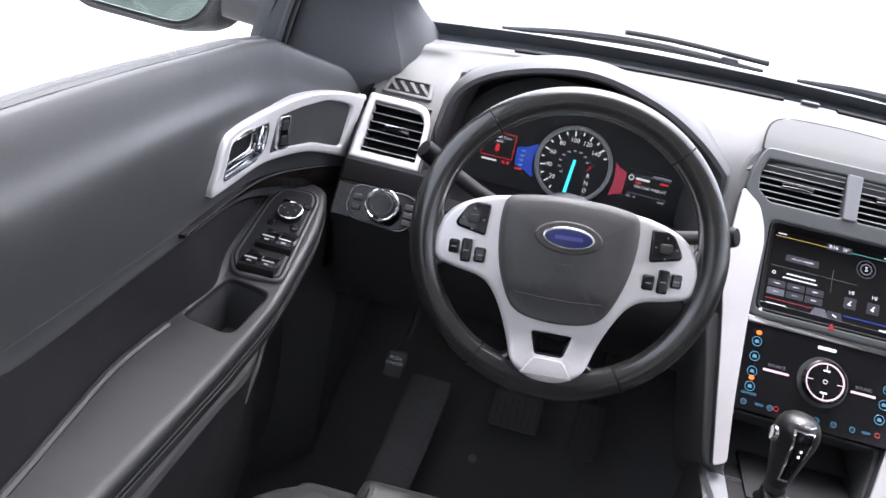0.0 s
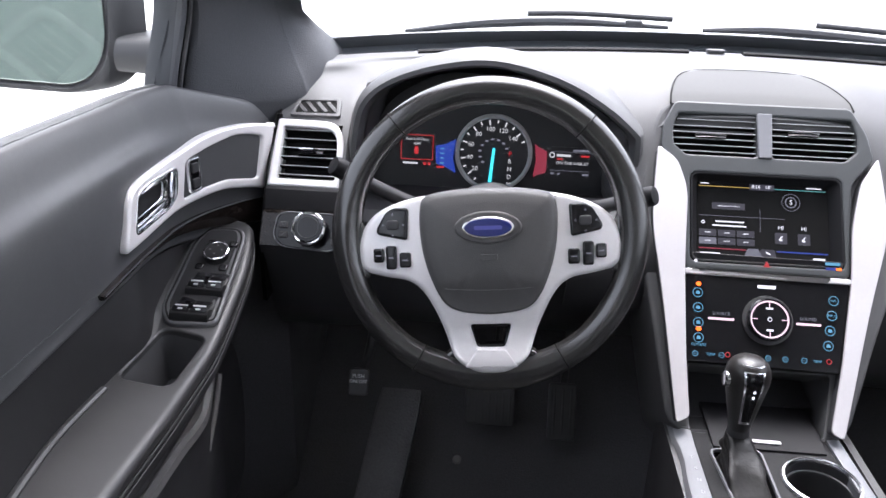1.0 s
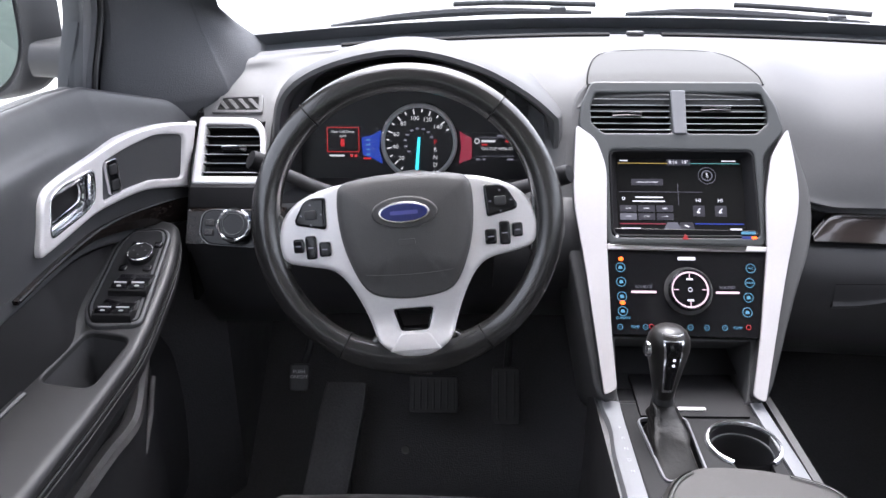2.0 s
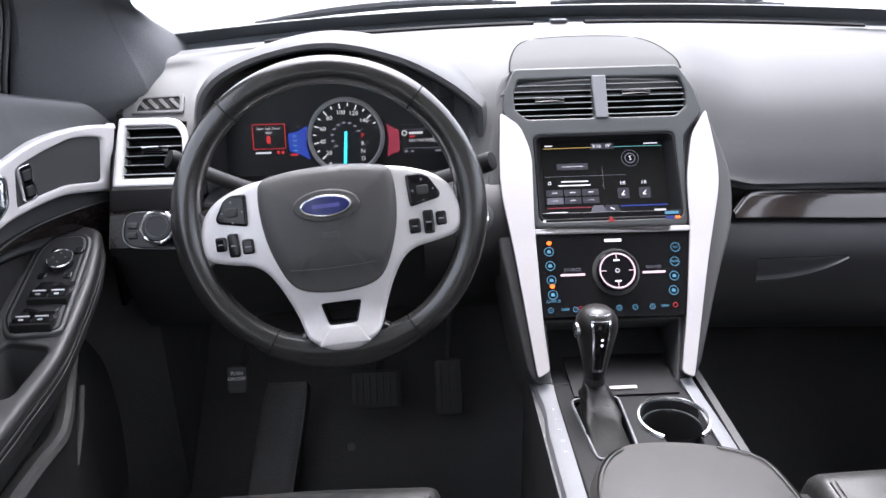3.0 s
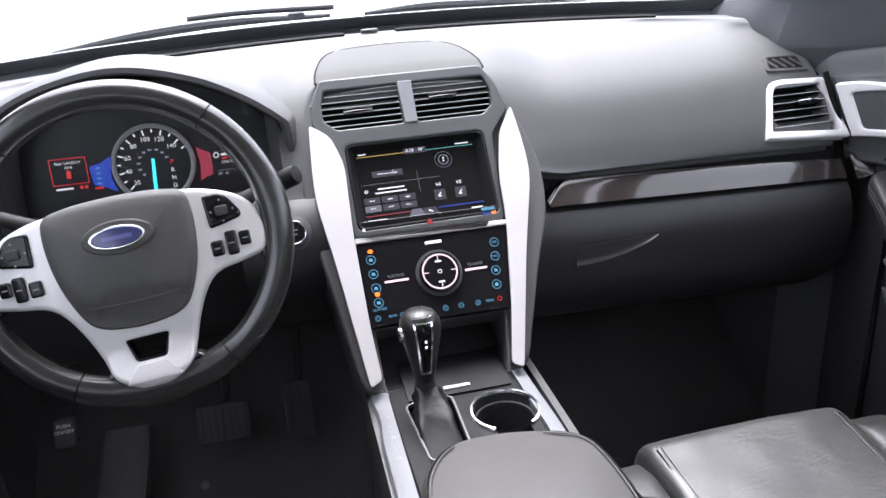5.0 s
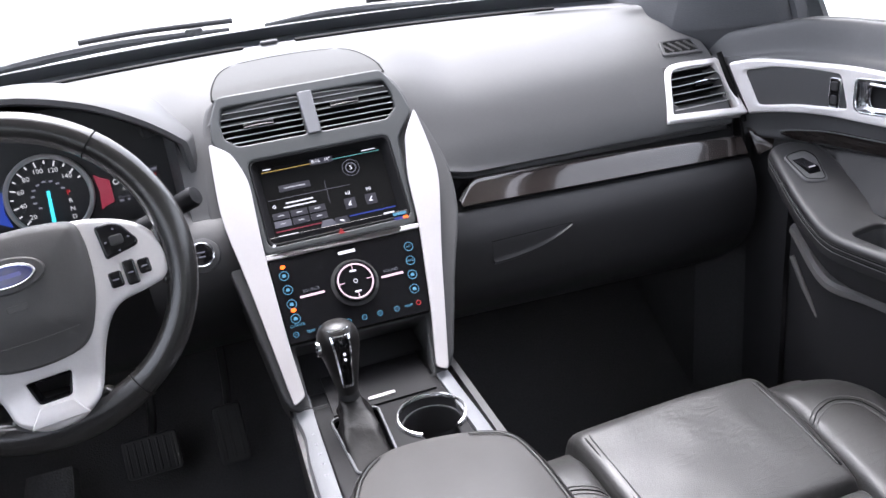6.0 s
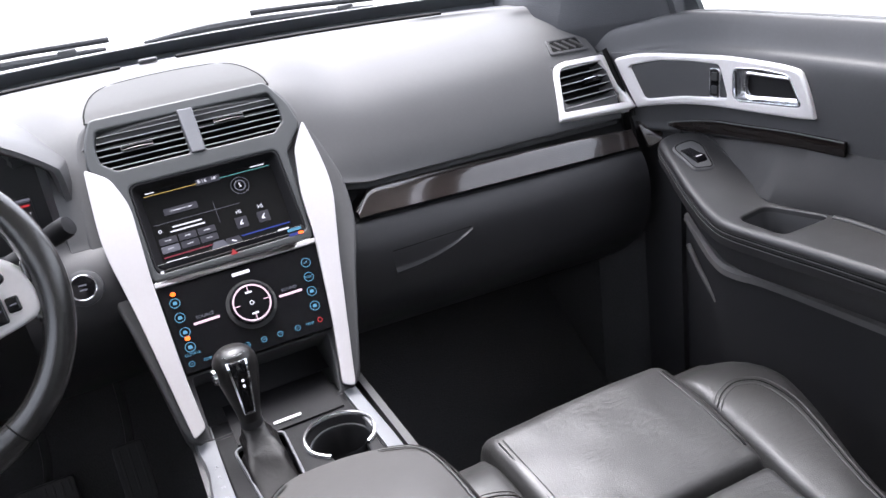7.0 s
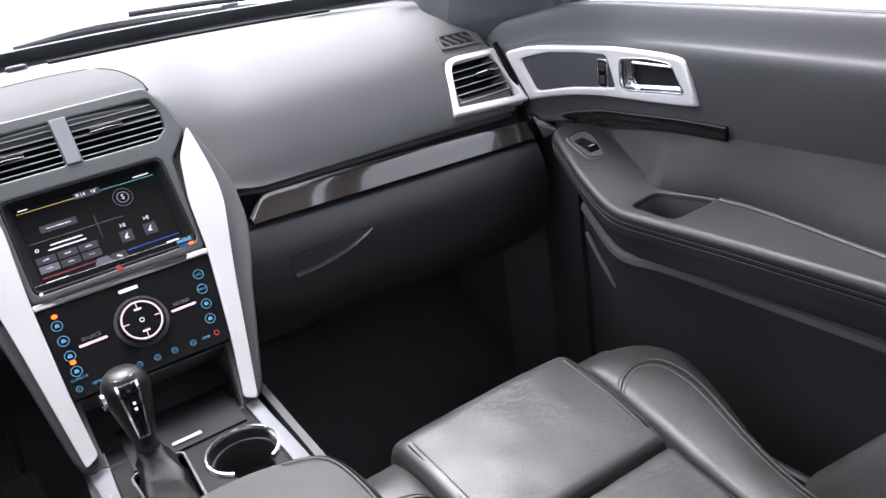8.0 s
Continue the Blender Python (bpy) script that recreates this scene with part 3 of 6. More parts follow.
def air_vent(parent, m, outer, inner, frame_mat, label, count, tab_at, h, xs):
    """Frame, dark throat, level slats and a chrome tab, in the plane of the pose m."""
    fr = part("air_vent", put(frame_ring(outer, inner, -0.012, 0.007, 0.004), m), frame_mat, parent, label)
    part("throat", put(prism(inset(inner, -0.003), -0.022, -0.019), m), SEAM, fr, "dark vent throat")
    for k in range(count):
        v = h[0] + (h[1] - h[0]) * (k + 0.5) / count
        x0, x1 = xs(v)
        bar = loft([[(x, v - 0.0035 + dv, w) for dv, w in ((0.0030, -0.013), (0.0036, -0.013), (0.0050, -0.001), (0.0046, 0.001), (0.0038, 0.000))] for x in (x0, x1)])
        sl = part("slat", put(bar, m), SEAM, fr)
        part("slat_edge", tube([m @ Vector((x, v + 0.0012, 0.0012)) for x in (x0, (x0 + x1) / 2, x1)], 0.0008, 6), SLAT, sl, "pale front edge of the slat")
    tx, tv = tab_at
    tab = loft([[(x, tv + b, w) for b, w in ((-0.004, -0.004), (0.004, -0.004), (0.005, 0.006 + 0.003 * math.cos(a)), (-0.002, 0.008 + 0.003 * math.cos(a)))] for x, a in zip(span(tx - 0.018, tx + 0.018, 6), span(-1.5, 1.5, 6))])
    part("tab", put(tab, m), GLOSS, fr, "gloss black tab with chrome edge")
    edge = tube([m @ Vector((x, tv + 0.0045, 0.0075 + 0.003 * math.cos(a))) for x, a in zip(span(tx - 0.018, tx + 0.018, 6), span(-1.5, 1.5, 6))], 0.0013, 6)
    part("tab_edge", edge, CHROME, fr, "chrome tab edge")
    return fr


# end vents, silver framed
VL = pose(0, 0.832, 0.736, 55.2)
o = rounded([(-0.694, 0.016), (-0.700, -0.088), (-0.594, -0.088), (-0.594, -0.012), (-0.606, 0.014)], [0.006, 0.006, 0.004, 0.02, 0.02])
i = rounded([(-0.683, 0.004), (-0.686, -0.075), (-0.602, -0.075), (-0.603, -0.014), (-0.613, 0.003)], [0.003, 0.003, 0.003, 0.016, 0.016])
air_vent(dash, VL, o, i, SPOKE, "satin silver framed end air vent", 6, (-0.640, -0.035), (-0.076, 0.006), lambda v: (-0.686, -0.604))
VR = pose(0, 0.826, 0.719, 55.2)
o = rounded([(0.590, 0.004), (0.608, 0.014), (0.696, 0.010), (0.716, -0.097), (0.566, -0.086)], [0.02, 0.02, 0.006, 0.006, 0.004])
i = rounded([(0.600, -0.004), (0.612, 0.003), (0.686, 0.000), (0.702, -0.083), (0.580, -0.073)], [0.016, 0.016, 0.003, 0.003, 0.003])
air_vent(dash, VR, o, i, SPOKE, "satin silver framed end air vent", 6, (0.655, -0.032), (-0.074, 0.006), lambda v: (0.601 + 0.2 * v, 0.686 - 0.12 * v))


# driver's end: band, wood panel with the headlight switch
def band(x0, x1, prof, n=20):
    return slab([[(x, y, z + drop(x)) for y, z in prof] for x in span(x0, x1, n)], (0, 0.012, -0.002))


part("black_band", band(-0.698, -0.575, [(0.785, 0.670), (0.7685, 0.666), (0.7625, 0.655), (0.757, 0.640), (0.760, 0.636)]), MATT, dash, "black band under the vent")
part("wood_panel", band(-0.698, -0.560, [(0.757, 0.639), (0.748, 0.637), (0.735, 0.618), (0.722, 0.598), (0.728, 0.594)]), WOOD_DOOR, dash, "dark lacquered wood panel")
HL = pose(-0.629, 0.7345, 0.6175, 55.5)
plate = part("headlight_switch", put(prism(rounded([(-0.047, 0.019), (-0.050, -0.012), (-0.036, -0.026), (0.036, -0.030), (0.052, -0.012), (0.052, 0.018), (0.036, 0.026), (-0.036, 0.026)], 0.010), -0.004, 0.006, 0.003), HL), GLOSS, dash, "black headlight switch plate with round knob")
part("plate_edge", put(frame_ring(rounded([(-0.047, 0.019), (-0.050, -0.012), (-0.036, -0.026), (0.036, -0.030), (0.052, -0.012), (0.052, 0.018), (0.036, 0.026), (-0.036, 0.026)], 0.010), inset(rounded([(-0.047, 0.019), (-0.050, -0.012), (-0.036, -0.026), (0.036, -0.030), (0.052, -0.012), (0.052, 0.018), (0.036, 0.026), (-0.036, 0.026)], 0.010), 0.0016), 0.003, 0.0068, 0.0005), HL), STEEL, plate, "grey edge line")
part("knob", put(lathe([(0.001, 0.0), (0.0235, 0.0), (0.0235, 0.012), (0.0215, 0.019), (0.019, 0.021), (0.001, 0.0215)]), HL @ pose(0.004, 0, 0.004)), GLOSS, plate, "black rotary knob")
part("knob_ring", put(disc_torus(0.0222, 0.0025, 48, 8), HL @ pose(0.004, 0, 0.022)), CHROME, plate, "chrome knob ring")
part("knob_groove", put(disc_torus(0.0150, 0.0008, 36, 6), HL @ pose(0.004, 0, 0.0253)), GREY, plate, "grey ring on the knob")
for k in range(5):
    a = radians(150 - 30 * k)
    part("knob_mark", put(prism(rect(0.0024, 0.0012, 0.0003, n=1), 0.0254, 0.0258), HL @ pose(0.004 + 0.0185 * math.cos(a), 0.0185 * math.sin(a), 0)), GLOW_DIM, plate)
for k, (px, py) in enumerate(((-0.035, 0.006), (-0.035, -0.008), (0.040, 0.008), (0.040, -0.004), (0.040, -0.015))):
    part("button", put(prism(rect(0.013, 0.009, 0.002), 0.004, 0.009, 0.0015), HL @ pose(px, py, 0)), BLACK, plate)
# knee panel under it
rows = [[(x, y, z) for x in span(-0.70, -0.125, 16)] for y, z in ((0.728, 0.596), (0.732, 0.585), (0.748, 0.55), (0.775, 0.48), (0.82, 0.42), (0.90, 0.38), (1.02, 0.36))]
rows = [[(x, y + 0.03 * ease(-0.6, -0.5, x) * ease(0.62, 0.5, z), z + 0.035 * ease(-0.6, -0.45, x) * (1 - ease(-0.2, -0.13, x)) * (1 if z > 0.57 else 0)) for x, y, z in r] for r in rows]
part("knee_panel", slab(rows, (0, 0.012, -0.004)), BLACK, dash, "black knee panel under the wheel")

rows = [[(x, y, z) for x in span(-0.262, -0.130, 8)] for y, z in ((0.800, 0.668), (0.765, 0.655), (0.742, 0.638), (0.728, 0.618), (0.718, 0.590), (0.724, 0.560), (0.75, 0.52))]
part("start_panel", slab(rows, (0, 0.012, -0.004)), GLOVE, dash, "charcoal panel beside the column")
for s_, line in ((-1, [(0.7000, 0.96, 0.795), (0.7000, 0.92, 0.778), (0.7000, 0.855, 0.752), (0.7000, 0.797, 0.690), (0.7000, 0.765, 0.640), (0.7000, 0.735, 0.590), (0.7000, 0.74, 0.50)]),
                 (1, [(0.690, 0.95, 0.775), (0.695, 0.90, 0.755), (0.704, 0.845, 0.728), (0.716, 0.800, 0.668), (0.713, 0.782, 0.622), (0.712, 0.765, 0.575), (0.716, 0.760, 0.52), (0.720, 0.760, 0.45)])):
    part("end_gap", slab([[(s_ * (x - 0.003), y - 0.002, z) for x, y, z in line], [(s_ * (x + 0.004), y, z) for x, y, z in line], [(s_ * (x + 0.010), y + 0.09, z + 0.01) for x, y, z in line]], (0, 0.05, 0)), SEAM, dash, "dark gap beside the door")

# passenger's side: shadow band, wood strip, glove box
def strip_top(x):
    u = max(0.0, x - 0.22)
    return 0.630 - 0.032 * u - 0.045 * u * u - 0.030 * (1 - ease(0.180, 0.238, x)) ** 1.5


def strip_foot(x):
    return 0.599 - 0.040 * (x - 0.195)


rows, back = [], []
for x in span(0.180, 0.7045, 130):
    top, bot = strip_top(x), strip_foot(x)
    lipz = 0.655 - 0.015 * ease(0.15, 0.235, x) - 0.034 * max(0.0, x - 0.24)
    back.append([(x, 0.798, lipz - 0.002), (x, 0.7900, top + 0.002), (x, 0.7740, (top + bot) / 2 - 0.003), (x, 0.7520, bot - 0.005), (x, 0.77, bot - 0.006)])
    if x > 0.1905:
        yt = 0.748 + 0.78 * (top - bot)
        rows.append([(x, yt + 0.010, top - 0.001), (x, yt + 0.0015, top), (x, yt, top - 0.0010)] + [(x, 0.748 + 0.78 * h * (top - bot), bot + h * (top - bot)) for h in (0.7, 0.4, 0.03)] + [(x, 0.7490, bot), (x, 0.758, bot - 0.001)])
# a matt black strip stands in for the shadow under the pad's lip
part("black_band", slab(back, (0, 0.012, 0)), MATT, dash, "black strip for the pad lip's shadow round the wood")
part("wood_strip", slab(rows, (0, 0.006, 0)), WOOD, dash, "dark lacquered wood strip")
part("strip_line", tube([(r[1][0], r[1][1], r[1][2] + 0.0004) for r in rows[10:]], 0.0004, 6), GREY, dash, "thin line over the wood")
rows = []
for x in span(0.160, 0.709, 30):
    b = strip_foot(x) - 0.0045
    rows.append([(x, y, z) for y, z in spline([(0.772, b - 0.001), (0.760, b - 0.002), (0.746, b - 0.010), (0.731, b - 0.043), (0.729, b - 0.085), (0.738, b - 0.13), (0.775, b - 0.18), (0.86, b - 0.24), (1.0, b - 0.27), (1.22, b - 0.28)], 4)])
glove = part("glove_box", slab(rows, (0, 0.012, 0.002)), GLOVE, dash, "charcoal glove box door with a recessed latch")


def glove_at(x, z):
    """Front of the glove box at x and height z."""
    r = min(rows, key=lambda q: abs(q[0][0] - x))
    for p, q in zip(r[6:], r[7:]):
        if q[2] <= z <= p[2]:
            return p[1] + (q[1] - p[1]) * (p[2] - z) / (p[2] - q[2])
    return 0.73


lat = []
for x in span(0.226, 0.361, 27):
    lo = 0.505 + 0.0335 * ((x - 0.226) / 0.135) ** 2.4
    hi = 0.5405
    lat.append([(x, glove_at(x, hi + (lo - hi) * t) - d, hi + (lo - hi) * t) for t, d in ((0, 0.0002), (0.06, 0.0006), (0.25, 0.0006), (0.7, 0.0006), (0.80, 0.0014), (0.92, 0.0044), (1.0, 0.0040), (1.08, 0.0))])
part("latch", slab(lat, (0, 0.004, 0)), GLOVE, glove, "slanted latch handle with a raised lip")
part("latch_gap", tube([(r[0][0], r[0][1] - 0.0004, r[0][2] + 0.0006) for r in lat], 0.0007, 5), SEAM, glove, "dark gap over the latch")

# ---- centre stack ----
ST = pose(0, 0.66, 0.53, 52.4)
stack = thing("centre_stack", (0, 0.72, 0.40), "charcoal centre stack with screen, gloss black controls and silver side strips", "centre stack")
body = rounded([(-0.130, 0.345), (0.128, 0.345), (0.150, 0.31), (0.168, 0.255), (0.187, 0.17), (0.180, 0.10), (0.152, 0.03), (0.101, -0.125), (-0.126, -0.125), (-0.150, 0.04), (-0.164, 0.11), (-0.170, 0.17), (-0.160, 0.26), (-0.148, 0.31)], 0.03, 3)
fascia = rounded([(-0.122, 0.338), (0.122, 0.338), (0.142, 0.30), (0.150, 0.262), (0.118, 0.225), (0.110, 0.092), (-0.108, 0.094), (-0.114, 0.225), (-0.142, 0.268), (-0.136, 0.305)], 0.008, 3)
vl = rounded([(-0.117, 0.319), (-0.009, 0.320), (-0.009, 0.258), (-0.106, 0.258), (-0.123, 0.273), (-0.124, 0.296)], 0.004)
vr = [(-x + 0.004, y) for x, y in vl]
bezel_hole = rect(0.204, 0.128, 0.010, 0.002, 0.168)
part("body", put(prism(body, -0.16, -0.008, 0.005, holes=[rounded([(-0.128, 0.322), (0.130, 0.322), (0.130, 0.256), (-0.126, 0.256)], 0.01), rect(0.214, 0.138, 0.010, 0.002, 0.168), rounded([(-0.099, -0.036), (0.084, -0.038), (0.072, -0.120), (-0.098, -0.120)], 0.004)]), ST), PAD, stack, "charcoal pod sides")
part("fascia", put(prism(fascia, -0.03, 0.006, 0.003, holes=[vl, vr, bezel_hole]), ST), GREY, stack, "satin grey fascia")


def centre_vent(o, tab, s):
    xs = [p[0] for p in o]
    lo, hi = min(xs), max(xs)
    fr = part("air_vent", put(prism(inset(o, -0.002), -0.024, -0.020), ST), SEAM, stack, "dark centre air vent with level slats")
    for k in range(6):
        v = 0.2635 + 0.0095 * k
        cut = 0.010 * max(0.0, abs(v - 0.288) - 0.010) / 0.02
        a, b = (lo + cut, hi) if s < 0 else (lo, hi - cut)
        bar = loft([[(x, v - 0.003 + dv, w) for dv, w in ((0.0022, -0.013), (0.0028, -0.013), (0.0042, -0.001), (0.0038, 0.001), (0.0030, 0.0))] for x in (a, b)])
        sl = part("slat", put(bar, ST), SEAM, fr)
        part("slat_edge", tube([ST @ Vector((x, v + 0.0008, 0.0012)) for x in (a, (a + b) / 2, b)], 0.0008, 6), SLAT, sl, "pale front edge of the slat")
    tx, tv = tab
    t = loft([[(x, tv + b, w) for b, w in ((-0.001, -0.006), (0.004, -0.006), (0.005, 0.003 + 0.003 * math.cos(a)), (0.000, 0.005 + 0.003 * math.cos(a)))] for x, a in zip(span(tx - 0.021, tx + 0.021, 6), span(-1.5, 1.5, 6))])
    part("tab", put(t, ST), GLOSS, fr, "gloss black tab")
    part("tab_edge", tube([ST @ Vector((x, tv + 0.0045, 0.0045 + 0.003 * math.cos(a))) for x, a in zip(span(tx - 0.021, tx + 0.021, 6), span(-1.5, 1.5, 6))], 0.0014, 6), CHROME, fr, "chrome tab edge")


centre_vent(vl, (-0.072, 0.284), -1)
centre_vent(vr, (0.056, 0.293), 1)

part("vent_divider", put(prism(rounded([(-0.0085, 0.323), (0.0125, 0.323), (0.0115, 0.256), (-0.0075, 0.256)], 0.002, 2), 0.002, 0.0085, 0.0015), ST), STEEL, stack, "pale grey divider between the vents")

# speaker lid on top of the pod
rows = []
for t in span(0, 1, 8):
    y = 0.862 + 0.112 * t
    z = 0.797 + 0.027 * t ** 0.6
    hw = 0.1270 - 0.030 * t ** 1.4 - 0.016 * t ** 8
    rows.append([(hw * u, y, z + 0.003 * (1 - u * u)) for u in span(-1, 1, 14)])
part("speaker_lid", slab(rows, (0, 0, -0.03)), MESH, stack, "grey perforated speaker lid")
rows2 = []
for t in span(0, 1, 8):
    y = 0.850 + 0.20 * t
    z = 0.776 + 0.044 * t ** 0.5
    hw = 0.142 - 0.010 * t - 0.03 * t ** 3
    rows2.append([(hw * u, y, z + 0.008 * (1 - u * u) - 0.012 * u ** 8) for u in span(-1, 1, 14)])
part("pod_top", slab(rows2, (0, 0, -0.04)), PAD, stack, "charcoal pod top")
outl = [r[0] for r in rows] + [(x, y + 0.001, z) for x, y, z in rows[-1][1:-1]] + [r[-1] for r in reversed(rows)]
part("lid_gap", tube([(x, y, z - 0.0005) for x, y, z in outl], 0.0014, 6), SEAM, stack, "dark gap round the lid")

# silver strips
sl = rounded([(-0.146, 0.268), (-0.119, 0.247), (-0.1045, 0.205), (-0.1085, 0.10), (-0.1065, -0.03), (-0.102, -0.104), (-0.119, -0.113), (-0.139, 0.062), (-0.153, 0.155), (-0.150, 0.215)], [0.007, 0.01, 0.02, 0.02, 0.02, 0.006, 0.006, 0.03, 0.03, 0.03], 4)
sr = rounded([(0.153, 0.264), (0.128, 0.225), (0.1135, 0.16), (0.110, 0.09), (0.092, -0.03), (0.075, -0.112), (0.091, -0.120), (0.131, 0.048), (0.161, 0.156), (0.159, 0.215)], [0.007, 0.01, 0.02, 0.02, 0.02, 0.006, 0.006, 0.03, 0.03, 0.03], 4)
part("silver_strip", put(prism(sl, 0.0075, 0.011, 0.0009), ST), SILVER, stack, "satin silver side strip")
part("strip_base", put(prism(inset(sl, 0.0006), -0.02, 0.0077), ST), PLASTIC, stack, "charcoal edge under the silver strip")
part("silver_strip", put(prism(sr, 0.0075, 0.011, 0.0009), ST), SILVER, stack, "satin silver side strip")
part("strip_base", put(prism(inset(sr, 0.0006), -0.02, 0.0077), ST), PLASTIC, stack, "charcoal edge under the silver strip")

# screen
surround = part("screen_surround", put(prism(rect(0.200, 0.124, 0.008, 0.002, 0.168), -0.030, -0.0125), ST), BLACK, stack, "black recessed screen surround")
lip_loops = [[(x, y, z) for x, y in rect(w, h, r, 0.002, cy, 6)] for w, h, r, cy, z in ((0.2042, 0.1282, 0.010, 0.168, -0.012), (0.2040, 0.1280, 0.010, 0.168, 0.0045), (0.2025, 0.1265, 0.0105, 0.168, 0.0062), (0.1995, 0.1235, 0.011, 0.168, 0.0060), (0.1965, 0.1205, 0.010, 0.168, 0.0040), (0.1790, 0.1125, 0.005, 0.1685, -0.0108), (0.1765, 0.1110, 0.004, 0.1690, -0.0112))]
part("surround_lip", put(loft(lip_loops, caps=False), ST), DARK, stack, "black sloping screen frame")
SC = ST @ pose(0.002, 0.1695, -0.0105)
screen = part("screen", put(prism(rect(0.188, 0.114, 0.003), -0.002, 0.0), SC), GLOW_DARK, stack, "lit touch screen with dark menu")
K = 0.174 / 620.0  # menu unit
def scr(x, y):
    """Menu place: x from 0 to 620, y from 0 to 390 downwards."""
    return SC @ pose((x - 310) * K, (195 - y) * K, 0.0)
def bar(x0, y0, x1, y1, material, name="menu_bar", lab=""):
    part(name, put(prism(rect((x1 - x0) * K, (y1 - y0) * K, 0.0006, n=2), 0.0001, 0.0004), scr((x0 + x1) / 2, (y0 + y1) / 2)), material, screen, lab)
def say(body, x, y, size, material, lab=""):
    part("screen_text", text(body, size * K, scr(x, y) @ pose(0, 0, 0.0004)), material, screen, lab)
GLOW_TEXT = mat("white screen text", (0.85, 0.87, 0.95), 0.3, emit=1.0)
GLOW_BTN = mat("grey menu key", (0.10, 0.10, 0.14), 0.3, emit=0.30)
GLOW_GOLD = mat("gold menu line", (0.8, 0.55, 0.15), 0.3, emit=0.6)
GLOW_TEAL = mat("teal menu line", (0.15, 0.55, 0.55), 0.3, emit=0.6)
bar(0, 22, 255, 25, GLOW_GOLD)
bar(365, 22, 620, 25, GLOW_TEAL)
bar(250, 2, 370, 34, GLOW_BTN)
say("8:16", 282, 17, 26, GLOW_TEXT)
say("18\u00b0", 342, 17, 24, GLOW_TEXT)
bar(10, 7, 52, 12, GLOW_TEXT, lab="plain bar for unread small text")
bar(526, 7, 600, 12, GLOW_TEXT, lab="plain bar for unread small text")
bar(66, 108, 226, 142, GLOW_BTN)
bar(92, 122, 200, 128, GLOW_TEXT, lab="plain bar for unread small text")
bar(0, 176, 420, 178, GLOW_DIM)
bar(298, 130, 300, 250, GLOW_DIM)
bar(82, 202, 222, 209, GLOW_TEXT, lab="plain bar for unread small text")
bar(66, 223, 232, 230, GLOW_TEXT, lab="plain bar for unread small text")
part("menu_dial", put(disc_torus(7 * K, 2.0 * K, 16, 6), scr(22, 212)), GLOW_TEXT, screen)
for r in range(2):
    for c in range(3):
        x, y = 2 + 92 * c, 248 + 42 * r
        bar(x, y, x + 84, y + 34, GLOW_DIM if (r, c) == (1, 0) else GLOW_BTN, "menu_key")
        bar(x + 28, y + 13, x + 56, y + 19, GLOW_TEXT, lab="plain bar for unread small text")
part("compass", put(disc_torus(44 * K, 1.3 * K, 32, 6), scr(450, 88)), GLOW_DIM, screen, "round compass dial")
part("compass", put(disc_torus(26 * K, 3.0 * K, 24, 6), scr(450, 88)), GLOW_DIM, screen)
say("S", 450, 88, 34, GLOW_TEXT)
for x in (398, 508):
    say("HI", x, 222, 28, GLOW_TEXT)
    bar(x - 29, 248, x + 29, 304, GLOW_BTN, "menu_key")
    part("seat_icon", put(prism(rounded([(-11 * K, -12 * K), (6 * K, -12 * K), (6 * K, -5 * K), (-2 * K, -4 * K), (10 * K, 13 * K), (3 * K, 13 * K), (-12 * K, -6 * K)], 0.0006, 2), 0.0005, 0.0007), scr(x, 276)), GLOW_TEXT, screen)
bar(0, 342, 230, 348, GLOW_ROSE)
bar(375, 340, 620, 347, GLOW_BLUE)
bar(6, 366, 104, 375, GLOW_TEXT, lab="plain bar for unread small text")
bar(548, 366, 606, 375, GLOW_TEXT, lab="plain bar for unread small text")
part("menu_tab", put(prism(rounded([(-0.013, -0.006), (0.013, -0.006), (0.007, 0.006), (-0.007, 0.006)], 0.001), 0.0004, 0.0007), scr(262, 358)), GLOW_DIM, screen)
part("menu_tab", put(prism(rounded([(-0.012, -0.006), (0.012, -0.006), (0.009, 0.006), (-0.009, 0.006)], 0.001), 0.0003, 0.0006), scr(332, 358)), GLOW_BTN, screen)
part("wrench_icon", put(prism(rounded([(-0.003, 0.001), (0.003, -0.002), (0.004, 0.000), (-0.002, 0.003)], 0.0006, 2), 0.0007, 0.0009), scr(332, 358)), GLOW_TEXT, screen)

# strip with hazard switch and the silver hinge line
haz = part("hazard_switch", put(prism(rounded([(-0.0048, -0.0038), (0.0048, -0.0038), (0.0, 0.0050)], 0.0008, 2), 0.004, 0.0065, 0.0004), ST @ pose(0.001, 0.1045, 0)), GLOW_RED, stack, "lit red hazard triangle")
part("lock_lamp", put(prism(circle(0.0022, 12), 0.004, 0.0062), ST @ pose(-0.093, 0.1045, 0)), GLOW_WHITE, stack, "small white lock lamp")
for dy, material in ((0.0045, GLOW_ICE), (-0.0025, GLOW_BLUE)):
    part("airbag_lamp", put(prism(rect(0.019, 0.0036, 0.0008), 0.004, 0.0062), ST @ pose(0.088, 0.1065 + dy, 0)), material, stack, "plain bar for unread lit text")
part("airbag_lamp", put(prism(rect(0.007, 0.0036, 0.0008), 0.0045, 0.0066), ST @ pose(0.095, 0.104, 0)), GLOW_AMBER, stack, "amber lamp")
part("hazard_panel", put(prism(rounded([(-0.108, 0.117), (-0.1065, 0.094), (0.110, 0.092), (0.1105, 0.115)], 0.002), -0.02, 0.0038, 0.001), ST), GLOSS, stack, "gloss black strip under the screen")
